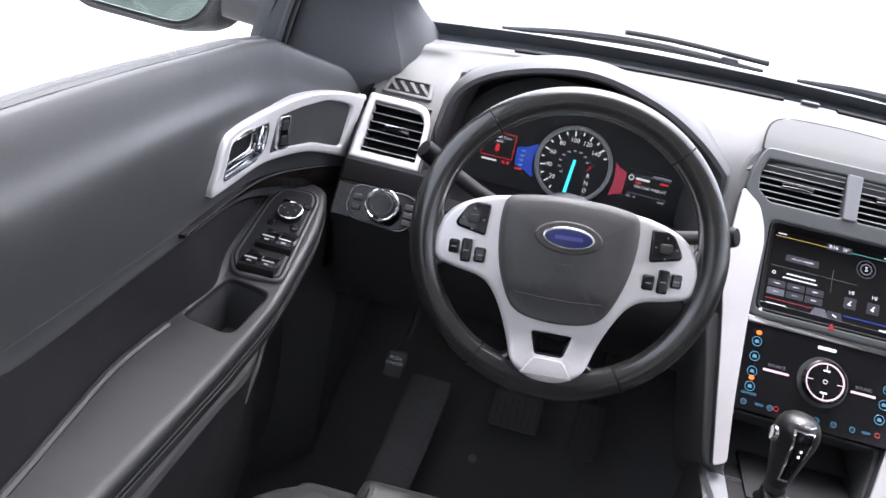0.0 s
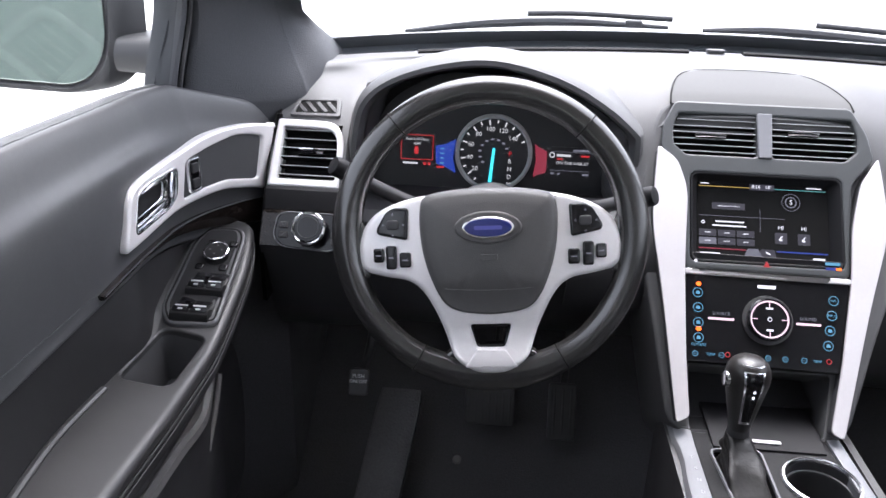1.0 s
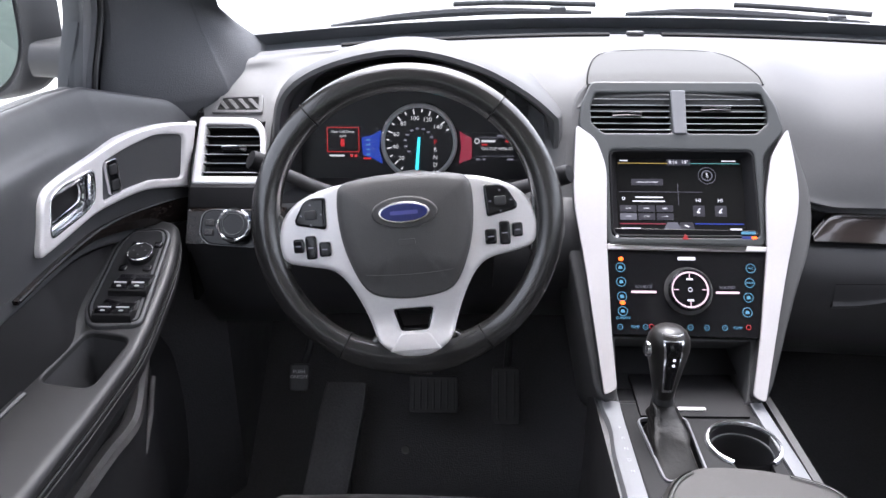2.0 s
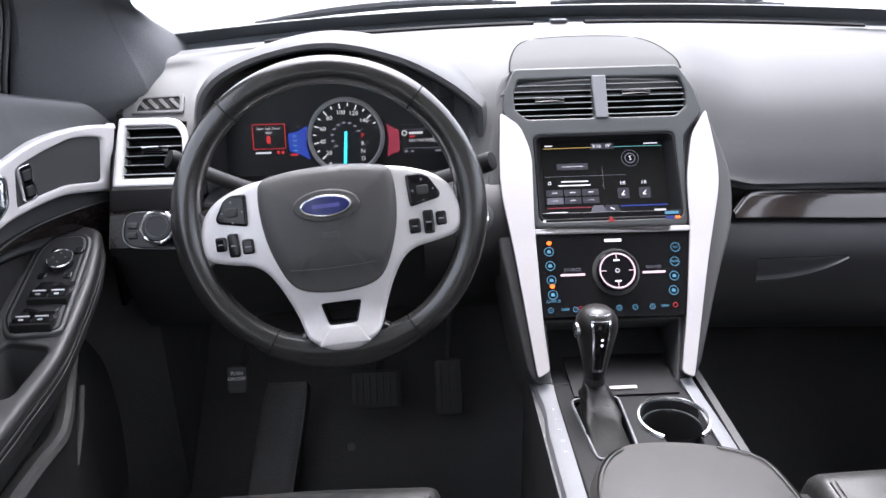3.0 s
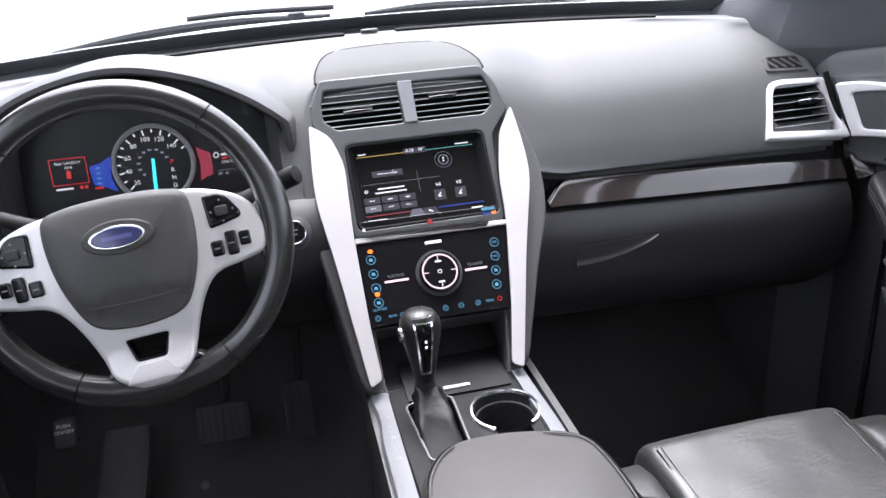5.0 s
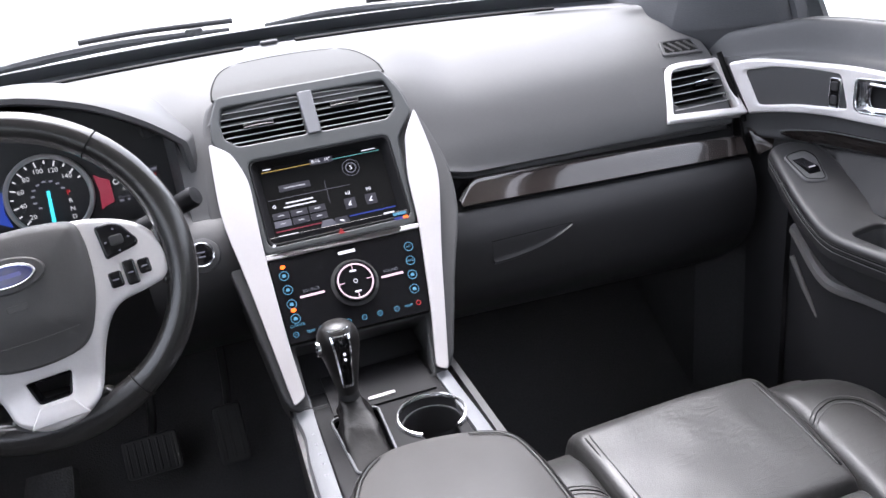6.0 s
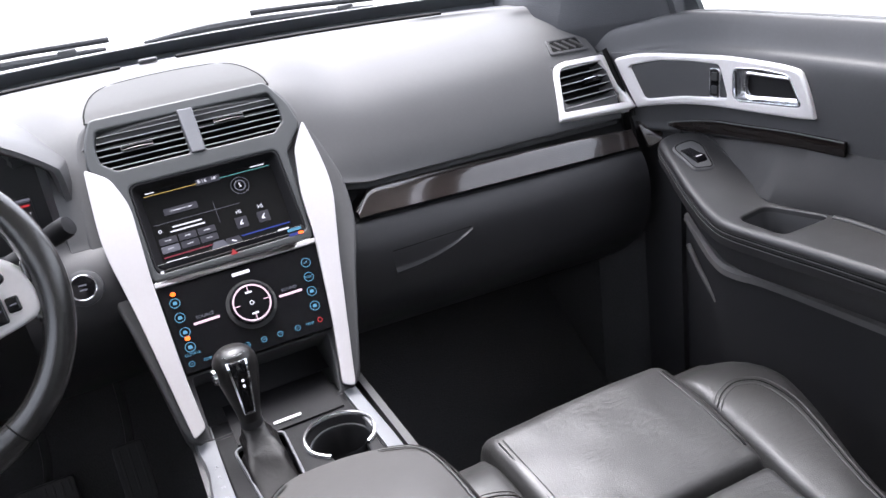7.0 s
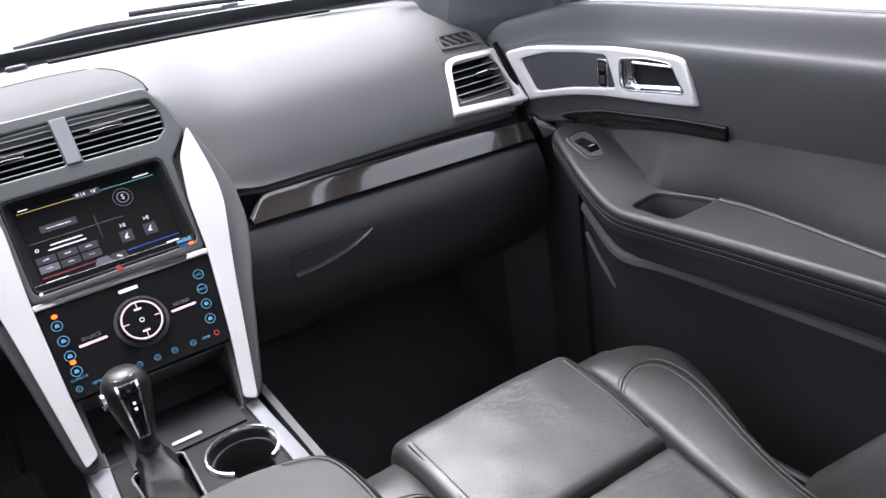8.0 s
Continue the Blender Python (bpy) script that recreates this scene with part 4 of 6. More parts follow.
hinge = rounded([(-0.108, 0.093), (-0.078, 0.091), (-0.074, 0.086), (0.078, 0.085), (0.083, 0.091), (0.110, 0.0905), (0.109, 0.0835), (-0.1075, 0.0855)], 0.0012, 2)
part("hinge_line", put(prism(hinge, -0.01, 0.009, 0.001), ST), SILVER, stack, "thin silver hinge line")

# climate and audio panel
panel = part("control_panel", put(prism(rounded([(-0.107, 0.086), (0.109, 0.084), (0.0915, -0.036), (-0.105, -0.033)], 0.003), -0.02, 0.006, 0.002), ST), GLOSS, stack, "gloss black audio and climate panel")
PW = 0.0062
part("maker_mark", put(prism(rect(0.024, 0.0045, 0.0008), PW, PW + 0.0004), ST @ pose(0, 0.0735, 0)), GLOW_WHITE, panel, "plain pale bar for the maker's name")
DI = ST @ pose(0.0, 0.0285, 0.004)
dial = part("volume_dial", put(lathe([(0.001, 0), (0.033, 0.0), (0.033, 0.003), (0.0325, 0.004), (0.001, 0.004)], 48), DI), BLACK, panel, "round audio dial with lit ring")
part("dial_rim", put(ring_lathe([(0.0262, 0.003), (0.0278, 0.003), (0.0285, 0.011), (0.0265, 0.013), (0.0250, 0.0125), (0.0246, 0.006)], 48), DI), GLOSS, dial, "gloss black knurled rim")
part("dial_face", put(lathe([(0.001, 0.004), (0.0235, 0.004), (0.0235, 0.010), (0.022, 0.011), (0.001, 0.0115)], 48), DI), GLOSS, dial)
part("lit_ring", put(disc_torus(0.0240, 0.0012, 56, 8), DI @ pose(0, 0, 0.0112)), GLOW_PINK, dial, "pale lit ring")
for a in (0, 90, 180, 270):
    part("dial_tick", put(prism(rect(0.008, 0.0011, 0.0004, n=2), 0.0113, 0.0118), DI @ pose(0, 0, 0, 0, 0, a) @ pose(0.0195, 0, 0)), GLOW_PINK, dial)
part("power_icon", put(disc_torus(0.0026, 0.0005, 16, 6), DI @ pose(0, 0, 0.0116)), GLOW_WHITE, dial)
for y in (0.0145, -0.0145):
    part("dial_label", put(prism(rect(0.009, 0.0025, 0.0005, n=2), 0.0113, 0.0117), DI @ pose(0, y, 0)), GLOW_WHITE, dial, "plain bar for unread small text")
for x, v, w in ((-0.060, "SOURCE", 0.034), (0.053, "SOUND", 0.032)):
    part("source_key", put(prism(rect(w, 0.0032, 0.0012), PW, PW + 0.0008), ST @ pose(x, 0.0265, 0)), GLOW_PINK, panel, "lit key line")
    part("panel_text", text(v, 0.0062, ST @ pose(x, 0.0335, PW + 0.0002)), GLOW_DIM, panel)
for k in range(4):
    for sx in (-1, 1):
        x = (-0.0905 + 0.0003 * k) if sx < 0 else (0.0865 - 0.003 * k)
        v = 0.0605 - 0.0202 * k
        b = part("climate_key", put(disc_torus(0.0062, 0.0005, 28, 6), ST @ pose(x, v, PW)), GLOW_ICE, panel, "ring lit climate key")
        if sx > 0 and k < 2:
            part("key_text", text("A/C" if k == 0 else "MAX", 0.0046, ST @ pose(x, v, PW)), GLOW_ICE, b)
        else:
            part("key_icon", put(prism(rounded([(-0.003, -0.0022), (0.0032, -0.0022), (0.0022, 0.0022), (-0.002, 0.0026)], 0.001, 2), 0, 0.0003), ST @ pose(x, v, PW)), GLOW_ICE, b)
for v in (0.0725, 0.0115):
    part("seat_lamp", put(prism(circle(0.0036, 20, ry=0.0029), PW, PW + 0.0008, 0.0003), ST @ pose(-0.0895, v, 0)), GLOW_AMBER, panel, "amber indicator lamp")
part("panel_text", text("CLIMATE", 0.0050, ST @ pose(-0.0895, -0.0095, PW)), GLOW_ICE, panel)
for x, lab in ((-0.094, "-"), (-0.060, "*"), (-0.022, "-"), (0.0, "+"), (0.022, "+"), (0.046, "-")):
    b = part("fan_key", put(disc_torus(0.0034, 0.0004, 20, 6), ST @ pose(x, -0.0215, PW)), GLOW_ICE, panel, "small ring lit key")
    part("key_line", put(prism(rect(0.0032, 0.0006, 0.0002, n=1), 0, 0.0003), ST @ pose(x, -0.0215, PW)), GLOW_ICE, b)
for x in (-0.074, 0.063):
    part("panel_text", text("TEMP", 0.0050, ST @ pose(x, -0.0215, PW)), GLOW_ICE, panel)
for x in (-0.052, 0.0775):
    part("temp_lamp", put(disc_torus(0.0030, 0.0006, 20, 6), ST @ pose(x, -0.0205, PW)), GLOW_RED, panel, "small red ring lamp")

# ---- console ----
cons = thing("centre_console", (-0.01, 0.40, 0.0), "charcoal centre console with cup holder, storage door and silver edges", "console")
ZC = 0.428
top = rounded([(-0.098, 0.63), (0.074, 0.63), (0.082, 0.50), (0.080, 0.36), (0.075, 0.30), (-0.095, 0.30), (-0.097, 0.45)], 0.004)
CUP = (0.041, 0.508)
boot_hole = rounded([(-0.079, 0.556), (-0.018, 0.560), (-0.020, 0.452), (-0.070, 0.436)], 0.010)
cup_hole = arc(*CUP, 0.0405, -58, 238, 40) + [(CUP[0] - 0.0195, CUP[1] - 0.062), (CUP[0] + 0.0195, CUP[1] - 0.062)]
part("top_plate", put(prism(top, -0.02, 0.0, 0.003, holes=[boot_hole, cup_hole]), pose(0, 0, ZC)), DARK, cons, "charcoal top plate")
part("base", put(prism(rounded([(-0.118, 0.68), (0.095, 0.68), (0.112, 0.52), (0.118, 0.2), (0.12, -0.45), (-0.125, -0.45), (-0.125, 0.2), (-0.122, 0.52)], 0.02), 0.0, ZC - 0.135, 0.006), pose(0, 0, 0)), BLACK, cons, "black console sides")
for s, xs in ((-1, (-0.0985, -0.117, -0.120, -0.118)), (1, (0.075, 0.094, 0.100, 0.100))):
    rows = []
    for y in span(0.20, 0.628, 18):
        a = (-0.0975 + 0.002 * ease(0.55, 0.63, y)) if s < 0 else (0.0765 + 0.004 * (1 - ease(0.45, 0.60, y)))
        b = (-0.119 + 0.001 * ease(0.5, 0.63, y)) if s < 0 else (0.095 + 0.004 * (1 - ease(0.45, 0.6, y)))
        if s < 0 and 0.50 < y < 0.58:
            b += 0.004 * math.sin((y - 0.50) / 0.08 * math.pi)
        rows.append([(a, y, ZC + 0.002), ((a + b) / 2, y, ZC + 0.003), (b, y, ZC - 0.001), (b + s * 0.004, y, ZC - 0.012)])
    part("silver_edge", slab(rows, (0, 0, -0.014)), STEEL, cons, "satin silver console edge")
    rows = [[(s * 0.125 - (0.008 if s > 0 else 0.0), y, z) for z in (0.0, 0.2, 0.40, 0.418)] for y in span(0.2, 0.66, 6)]
    part("side_panel", slab(rows, (-s * 0.01, 0, 0)), BLACK, cons)
cup_sec = [(0.0405, -0.004), (0.0407, 0.002), (0.0420, 0.0045), (0.0448, 0.0042), (0.0465, 0.001), (0.0450, -0.002)]
part("cup_notch", put(prism(rect(0.046, 0.040, 0.003, 0.0, -0.052), -0.030, -0.019), pose(*CUP, ZC)), MATT, cons, "dark notch beside the armrest")
part("cup_ring", put(loft([[(r * math.cos(a), r * math.sin(a), z) for r, z in cup_sec] for a in span(radians(-57), radians(237), 60)]), pose(*CUP, ZC)), BRUSHED, cons, "chrome cup holder ring")
part("cup_well", put(loft([[(r * math.cos(a), r * math.sin(a), z) for a in span(0, 2 * math.pi * 39 / 40, 39)] for r, z in ((0.0405, 0), (0.040, -0.03), (0.037, -0.075), (0.002, -0.076))], caps=False), pose(*CUP, ZC)), BLACK, cons, "black cup holder well")
part("cup_step", put(ring_lathe([(0.0372, -0.016), (0.0376, -0.0125), (0.0392, -0.0115), (0.0404, -0.0125), (0.0404, -0.016)], 56), pose(*CUP, ZC)), GREY, cons, "inner step of the cup holder")
part("cup_fin", put(prism(rounded([(-0.010, -0.012), (0.010, -0.012), (0.006, 0.012), (-0.006, 0.012)], 0.003), 0, 0.02, 0.004), pose(CUP[0] + 0.002, CUP[1] - 0.01, ZC - 0.074)), PLASTIC, cons)
# storage door behind the shifter and the tray wall up to the panel
rows = [[(x, y, z) for x in (-0.074, -0.03, 0.02, 0.066)] for y, z in ((0.562, ZC + 0.003), (0.575, ZC + 0.0045), (0.650, ZC + 0.009))]
sd = part("storage_door", slab(rows, (0, 0, -0.006)), DARK, cons, "charcoal storage door with a silver grip")
part("grip", put(prism(rect(0.037, 0.0065, 0.002), 0, 0.002, 0.0008), pose(-0.006, 0.5745, ZC + 0.0045)), SILVER, sd, "small silver grip")
rows = [[(x, y, z) for x in (-0.098, -0.03, 0.03, 0.078)] for y, z in ((0.655, ZC + 0.008), (0.70, ZC + 0.014), (0.735, ZC + 0.03), (0.75, ZC + 0.07), (0.72, ZC + 0.085))]
part("tray_wall", slab(rows, (0, 0.01, -0.002)), BLACK, cons, "dark tray wall under the controls")

# armrest lid
def lid_shape(inset_d):
    o = rounded([(-0.108, -0.30), (0.119, -0.30), (0.121, 0.345), (0.112, 0.405), (0.040, 0.440), (-0.055, 0.442), (-0.100, 0.375)], [0.03, 0.03, 0.04, 0.03, 0.06, 0.04, 0.05], 6)
    return inset(o, inset_d)


lid = thing("armrest_lid", (0.0, 0.1, 0.29), "taupe grey stitched armrest lid on the console", "armrest")
part("cushion", warp(cushion(lid_shape(0), ((0.004, 0.395), (0.0, 0.400), (-0.002, 0.440), (0.000, 0.450), (0.005, 0.4565)), 0.010), lambda x, y, z: (x, y, z - 0.006 * ease(0.30, 0.47, y) * ease(0.40, 0.46, z))), LID, lid, "taupe grey padded lid")
part("base_box", put(prism(rounded([(-0.10, -0.30), (0.112, -0.30), (0.112, 0.38), (0.04, 0.42), (-0.05, 0.41), (-0.095, 0.36)], 0.02), 0.29, 0.402), pose(0, 0, 0)), BLACK, lid)
for d, z in ((0.006, 0.4575), (0.010, 0.4592)):
    for keep in (lambda x, y: x > 0.05, lambda x, y: x < -0.04):
        pth = sorted([(x, y, z - 0.006 * ease(0.30, 0.47, y)) for x, y in lid_shape(d) if keep(x, y) and -0.29 < y], key=lambda p: p[1])
        part("piping", tube(pth, 0.0011, 5), SEAM if d < 0.008 else THREAD, lid, "dark stitched seam")

# ---- gear shifter ----
shifter = thing("gear_shifter", (-0.048, 0.51, ZC), "gloss black and chrome gear shifter with leather boot", "gear shifter")
loops = []
for t in span(0, 1, 22):
    a_, b_ = 0.0265 - 0.0125 * t ** 0.7, 0.050 - 0.0345 * t ** 0.75
    sag = 0.0035 * math.sin(math.pi * t) ** 2
    o = rounded([(-a_ - sag, -b_ - sag), (a_ + sag, -b_ - sag), (a_ + sag, b_), (-a_ - sag, b_)], 0.013, 8)
    lp = []
    for x, y in o:
        a = math.atan2(y, x)
        k = 1 + (0.085 * math.sin(6 * a + 1.5 + 1.6 * math.sin(5 * t)) + 0.045 * math.sin(13 * a + 9 * t)) * math.sin(math.pi * min(1, t + 0.10))
        k -= 0.15 * (1 - abs(math.sin(2.5 * a + 1.2 * t + 0.7 * math.sin(7 * t))) ** 0.55) * math.sin(math.pi * min(1, t + 0.05))
        k += 0.10 * math.exp(-((t - 0.62 - 0.10 * math.sin(2 * a)) / 0.07) ** 2) - 0.05 * math.exp(-((t - 0.80) / 0.05) ** 2)
        lp.append((-0.050 - 0.001 * t + x * k, 0.500 + y * k + 0.052 * t, ZC - 0.008 + 0.039 * t ** 0.85))
    loops.append(lp)
part("boot", loft(loops), BOOT, shifter, "wrinkled black leather boot", angle=60)
part("boot_ring", put(frame_ring(inset(boot_hole, -0.0026), inset(boot_hole, 0.0005), -0.002, 0.003, 0.0012), pose(0, 0, ZC)), STEEL, shifter, "dull silver boot ring")
SH = pose(-0.051, 0.552, ZC + 0.010, -6)
part("neck", put(lathe([(0.013, 0), (0.014, 0.006), (0.013, 0.010), (0.0135, 0.013), (0.0125, 0.017), (0.014, 0.022), (0.013, 0.03)], 24), SH), BLACK, shifter, "ribbed black neck")
prof = [(0.0125, 0.0125, 0.0), (0.0140, 0.0150, 0.010), (0.0185, 0.0195, 0.032), (0.0232, 0.0248, 0.054), (0.0262, 0.0278, 0.068), (0.0266, 0.0280, 0.076), (0.0252, 0.0265, 0.0845), (0.0215, 0.0228, 0.0915), (0.0160, 0.0170, 0.0962), (0.0090, 0.0095, 0.0988), (0.002, 0.002, 0.0995)]
part("knob", put(loft([[(a * math.cos(u), b * math.sin(u), z) for u in span(0, 2 * math.pi * 35 / 36, 35)] for a, b, z in prof]), SH @ pose(0, 0, 0.026)), KNOB, shifter, "black leather knob")
def knob_front(z, x):
    """Front of the knob at height z, offset x."""
    k = [p for p in prof]
    for p, q in zip(k, k[1:]):
        if p[2] <= z <= q[2]:
            t = (z - p[2]) / (q[2] - p[2])
            a, b = p[0] + t * (q[0] - p[0]), p[1] + t * (q[1] - p[1])
            return -b * math.sqrt(max(0.05, 1 - (x / a) ** 2))
    return -0.02


def face_strip(w0, w1, z0, z1, lift, material, name, lab):
    rows = []
    for z in span(z0, z1, 10):
        t = (z - z0) / (z1 - z0)
        w = w0 + (w1 - w0) * t
        rows.append([(x, knob_front(z, x) - lift, z) for x in span(-w, w, 6)])
    part(name, put(slab(rows, (0, 0.003, 0)), SH @ pose(0, 0, 0.026)), material, shifter, lab)


face_strip(0.0068, 0.0128, 0.016, 0.0945, 0.0007, CHROME, "knob_trim", "chrome knob trim")
face_strip(0.0050, 0.0098, 0.020, 0.0880, 0.0016, GLOSS, "knob_face", "gloss black knob face")
for z in (0.066, 0.058):
    part("mark", put(prism(rect(0.003, 0.0036, 0.0008, n=2), 0, 0.0004), SH @ pose(0.001, knob_front(z, 0) - 0.0018, z + 0.026, 90)), GLOW_WHITE, shifter)
part("side_button", put(lathe([(0.001, 0), (0.010, 0), (0.010, 0.004), (0.008, 0.006), (0.001, 0.0062)], 24), SH @ pose(-0.0235, -0.004, 0.096, 0, -90)), CHROME, shifter, "chrome side button")
# gate letters on the silver edge
PRINT = mat("faint pale print", (0.24, 0.245, 0.255), 0.5)
for k, c in enumerate("PRNDM"):
    part("gate_letter", text(c, 0.007, pose(-0.106, 0.535 - 0.021 * k, ZC + 0.0032)), PRINT, cons)

# ---- instruments ----
clus = thing("instrument_cluster", (WX, 0.92, 0.64), "dark lit instrument cluster with central speedometer", "instrument cluster")
CL = pose(WX, 0.905, 0.690, 78)
part("face", put(prism(rounded([(-0.198, -0.075), (0.192, -0.075), (0.190, 0.02), (0.16, 0.085), (0.09, 0.125), (-0.09, 0.125), (-0.165, 0.085), (-0.196, 0.03)], 0.03, 5), -0.03, -0.006), CL), FACE, clus, "dark instrument face with lens glare in its colour")
GC = CL @ pose(-0.003, 0.005, 0)
gauge = part("speedometer", put(lathe([(0.001, -0.004), (0.055, -0.004), (0.055, -0.001), (0.001, -0.001)], 64), GC), FACE, clus, "round speedometer with silver rim and cyan needle")
part("rim", put(ring_lathe([(0.0535, -0.004), (0.0535, 0.004), (0.056, 0.007), (0.0595, 0.005), (0.0605, -0.004)], 64), GC), SILVER, gauge, "silver gauge rim")
GLOW_NUM = mat("white gauge numbers", (0.85, 0.87, 0.9), 0.3, emit=0.55)
for k, val in enumerate(("20", "40", "60", "80", "100", "120", "140")):
    a = radians(222 - 30.5 * k)
    part("number", text(val, 0.0098, GC @ pose(0.0375 * math.cos(a), 0.0375 * math.sin(a), 0.0)), GLOW_NUM, gauge)
for k in range(15):
    a = 237 - 15.25 * k
    ln = 0.008 if k % 2 else 0.005
    part("tick", put(prism(rect(ln, 0.0022, 0.0004, n=1), 0, 0.0005), GC @ pose(0, 0, 0, 0, 0, a) @ pose(0.0515 - ln / 2, 0, 0)), GLOW_NUM, gauge)
for k in range(9):
    a = radians(222 - 25 * k)
    part("inner_mark", put(prism(rect(0.0055, 0.003, 0.0006, n=1), 0, 0.0004), GC @ pose(0.0215 * math.cos(a), 0.0215 * math.sin(a), 0)), GLOW_DIM, gauge)
part("needle", put(prism(rounded([(-0.0022, 0.004), (0.0022, 0.004), (0.0026, -0.052), (-0.0026, -0.052)], 0.001, 2), 0.001, 0.003, 0.0006), GC @ pose(0, 0.004, 0, 0, 0, -4)), GLOW_CYAN, gauge, "lit cyan needle")
for k, c in enumerate("PRNDM"):
    part("gear_letter", text(c, 0.0092 if k else 0.0105, GC @ pose(0.0258, 0.0 - 0.0118 * k, 0.0)), GLOW_RED if k == 0 else GLOW_NUM, gauge)
L = CL @ pose(-0.123, 0.004, -0.004)
left = part("left_display", put(prism(rect(0.056, 0.050, 0.001), -0.002, 0.0), L), FACE, clus, "small warning display with red border")
part("border", put(frame_ring(rect(0.051, 0.039, 0.001, 0, 0.004), rect(0.0488, 0.0368, 0.001, 0, 0.004), 0, 0.0005, 0.0001), L), GLOW_RED, left, "red border")
part("display_text", text("Rear Left Door", 0.0058, L @ pose(0, 0.0165, 0.0003)), GLOW_NUM, left)
part("display_text", text("AJAR", 0.0052, L @ pose(0, 0.0098, 0.0003)), GLOW_NUM, left)
part("car_icon", put(prism(rounded([(-0.003, -0.006), (0.003, -0.006), (0.0034, 0.0), (0.0024, 0.006), (-0.0024, 0.006), (-0.0034, 0.0)], 0.001, 2), 0, 0.0004), L @ pose(-0.001, -0.0005, 0)), GLOW_RED, left, "red car icon")
part("display_text", put(prism(rect(0.024, 0.003, 0.0005, n=1), 0, 0.0004), L @ pose(-0.010, -0.021, 0)), GLOW_NUM, left, "plain bar for unread digits")
for x in (0.013, 0.020):
    part("warning_lamp", put(prism(rect(0.0045, 0.0045, 0.001, n=2), 0, 0.0004), L @ pose(x, -0.021, 0)), GLOW_RED, left, "red warning lamp")
fan = rounded([(-0.094, 0.012), (-0.078, 0.015), (-0.062, 0.024), (-0.066, -0.006), (-0.060, -0.030), (-0.078, -0.020), (-0.092, -0.016)], 0.003, 3)
fl = part("fuel_display", put(prism(fan, -0.004, -0.002), CL), GLOW_BLUE, clus, "blue lit fuel display")
for k in range(4):
    part("fuel_mark", put(prism(rect(0.006, 0.0018, 0.0004, n=1), -0.002, -0.0015), CL @ pose(-0.083, 0.008 - 0.0075 * k, 0)), GLOW_ICE, fl)
part("fuel_mark", put(prism(rect(0.012, 0.003, 0.0004, n=1), -0.002, -0.0015), CL @ pose(-0.085, -0.021, 0)), GLOW_RED, fl)
fan = rounded([(0.060, 0.024), (0.066, 0.018), (0.080, 0.012), (0.080, -0.021), (0.066, -0.025), (0.060, -0.030), (0.0635, -0.003)], 0.003, 3)
part("audio_fan", put(prism(fan, -0.004, -0.002), CL), GLOW_ROSE, clus, "red lit fan shaped display")
R = CL @ pose(0.114, -0.004, -0.004)
right = part("audio_display", put(prism(rect(0.070, 0.048, 0.001), -0.002, 0.0), R), FACE, clus, "small audio display")
part("display_text", text("ON THE WEB AT", 0.0066, R @ pose(0.006, -0.001, 0.0002)), GLOW_NUM, right)
part("display_text", put(prism(rect(0.022, 0.0036, 0.0005, n=1), 0, 0.0004), R @ pose(-0.008, 0.011, 0)), GLOW_NUM, right, "plain bar for unread digits")
part("display_text", put(prism(rect(0.013, 0.003, 0.0005, n=1), 0, 0.0004), R @ pose(0.025, 0.011, 0)), GLOW_RED, right, "plain red bar for unread text")
part("display_text", put(prism(rect(0.009, 0.0025, 0.0005, n=1), 0, 0.0004), R @ pose(-0.014, 0.0055, 0)), GLOW_RED, right, "plain red bar for unread text")
part("display_icon", put(disc_torus(0.0036, 0.0008, 18, 6), R @ pose(-0.026, 0.011, 0.0003)), GLOW_NUM, right)
part("display_line", put(prism(rect(0.062, 0.0006, 0.0002, n=1), 0, 0.0003), R @ pose(0.003, -0.0125, 0)), GLOW_DIM, right)
part("display_line", put(prism(rect(0.062, 0.0006, 0.0002, n=1), 0, 0.0003), R @ pose(0.003, 0.0165, 0)), GLOW_DIM, right)
for x, w in ((-0.024, 0.006), (-0.014, 0.004), (0.027, 0.010)):
    part("display_text", put(prism(rect(w, 0.003, 0.0005, n=1), 0, 0.0004), R @ pose(x, -0.0175, 0)), GLOW_DIM, right, "plain bar for unread digits")
part("display_text", put(prism(rect(0.028, 0.003, 0.0005, n=1), 0, 0.0004), R @ pose(0.02, 0.0195, 0)), GLOW_DIM, right, "plain bar for unread text")

# ---- steering wheel ----
WH = pose(WX, WY, WZ, 71.5) @ pose(0, 0, 0, 0, 0, 5.0)
wheel = thing("steering_wheel", (WX, WY, WZ), "black leather steering wheel with silver spokes, turned slightly", "steering wheel")
loops = []
n = 120
for i in range(n):
    a = 2 * math.pi * i / n
    d = math.degrees(a) % 360
    low = 1 - ease(0, 42, abs(d - 270))          # thicker piece at the foot
    grip = math.exp(-((min(abs(d - 4), abs(d - 364)) / 16) ** 2)) + math.exp(-(((d - 176) / 16) ** 2))
    r = 0.0165 + 0.0015 * grip + 0.002 * low
    R0 = 0.1680 - 0.004 * low
    loops.append([((R0 + r * (1.0 + 0.12 * low) * math.cos(b)) * math.cos(a), (R0 + r * (1.0 + 0.12 * low) * math.cos(b)) * math.sin(a), r * 0.95 * math.sin(b)) for b in span(0, 2 * math.pi * 15 / 16, 15)])
rimp = part("rim", put(loft(loops + [loops[0]], caps=False), WH), RIM, wheel, "worn black leather rim")
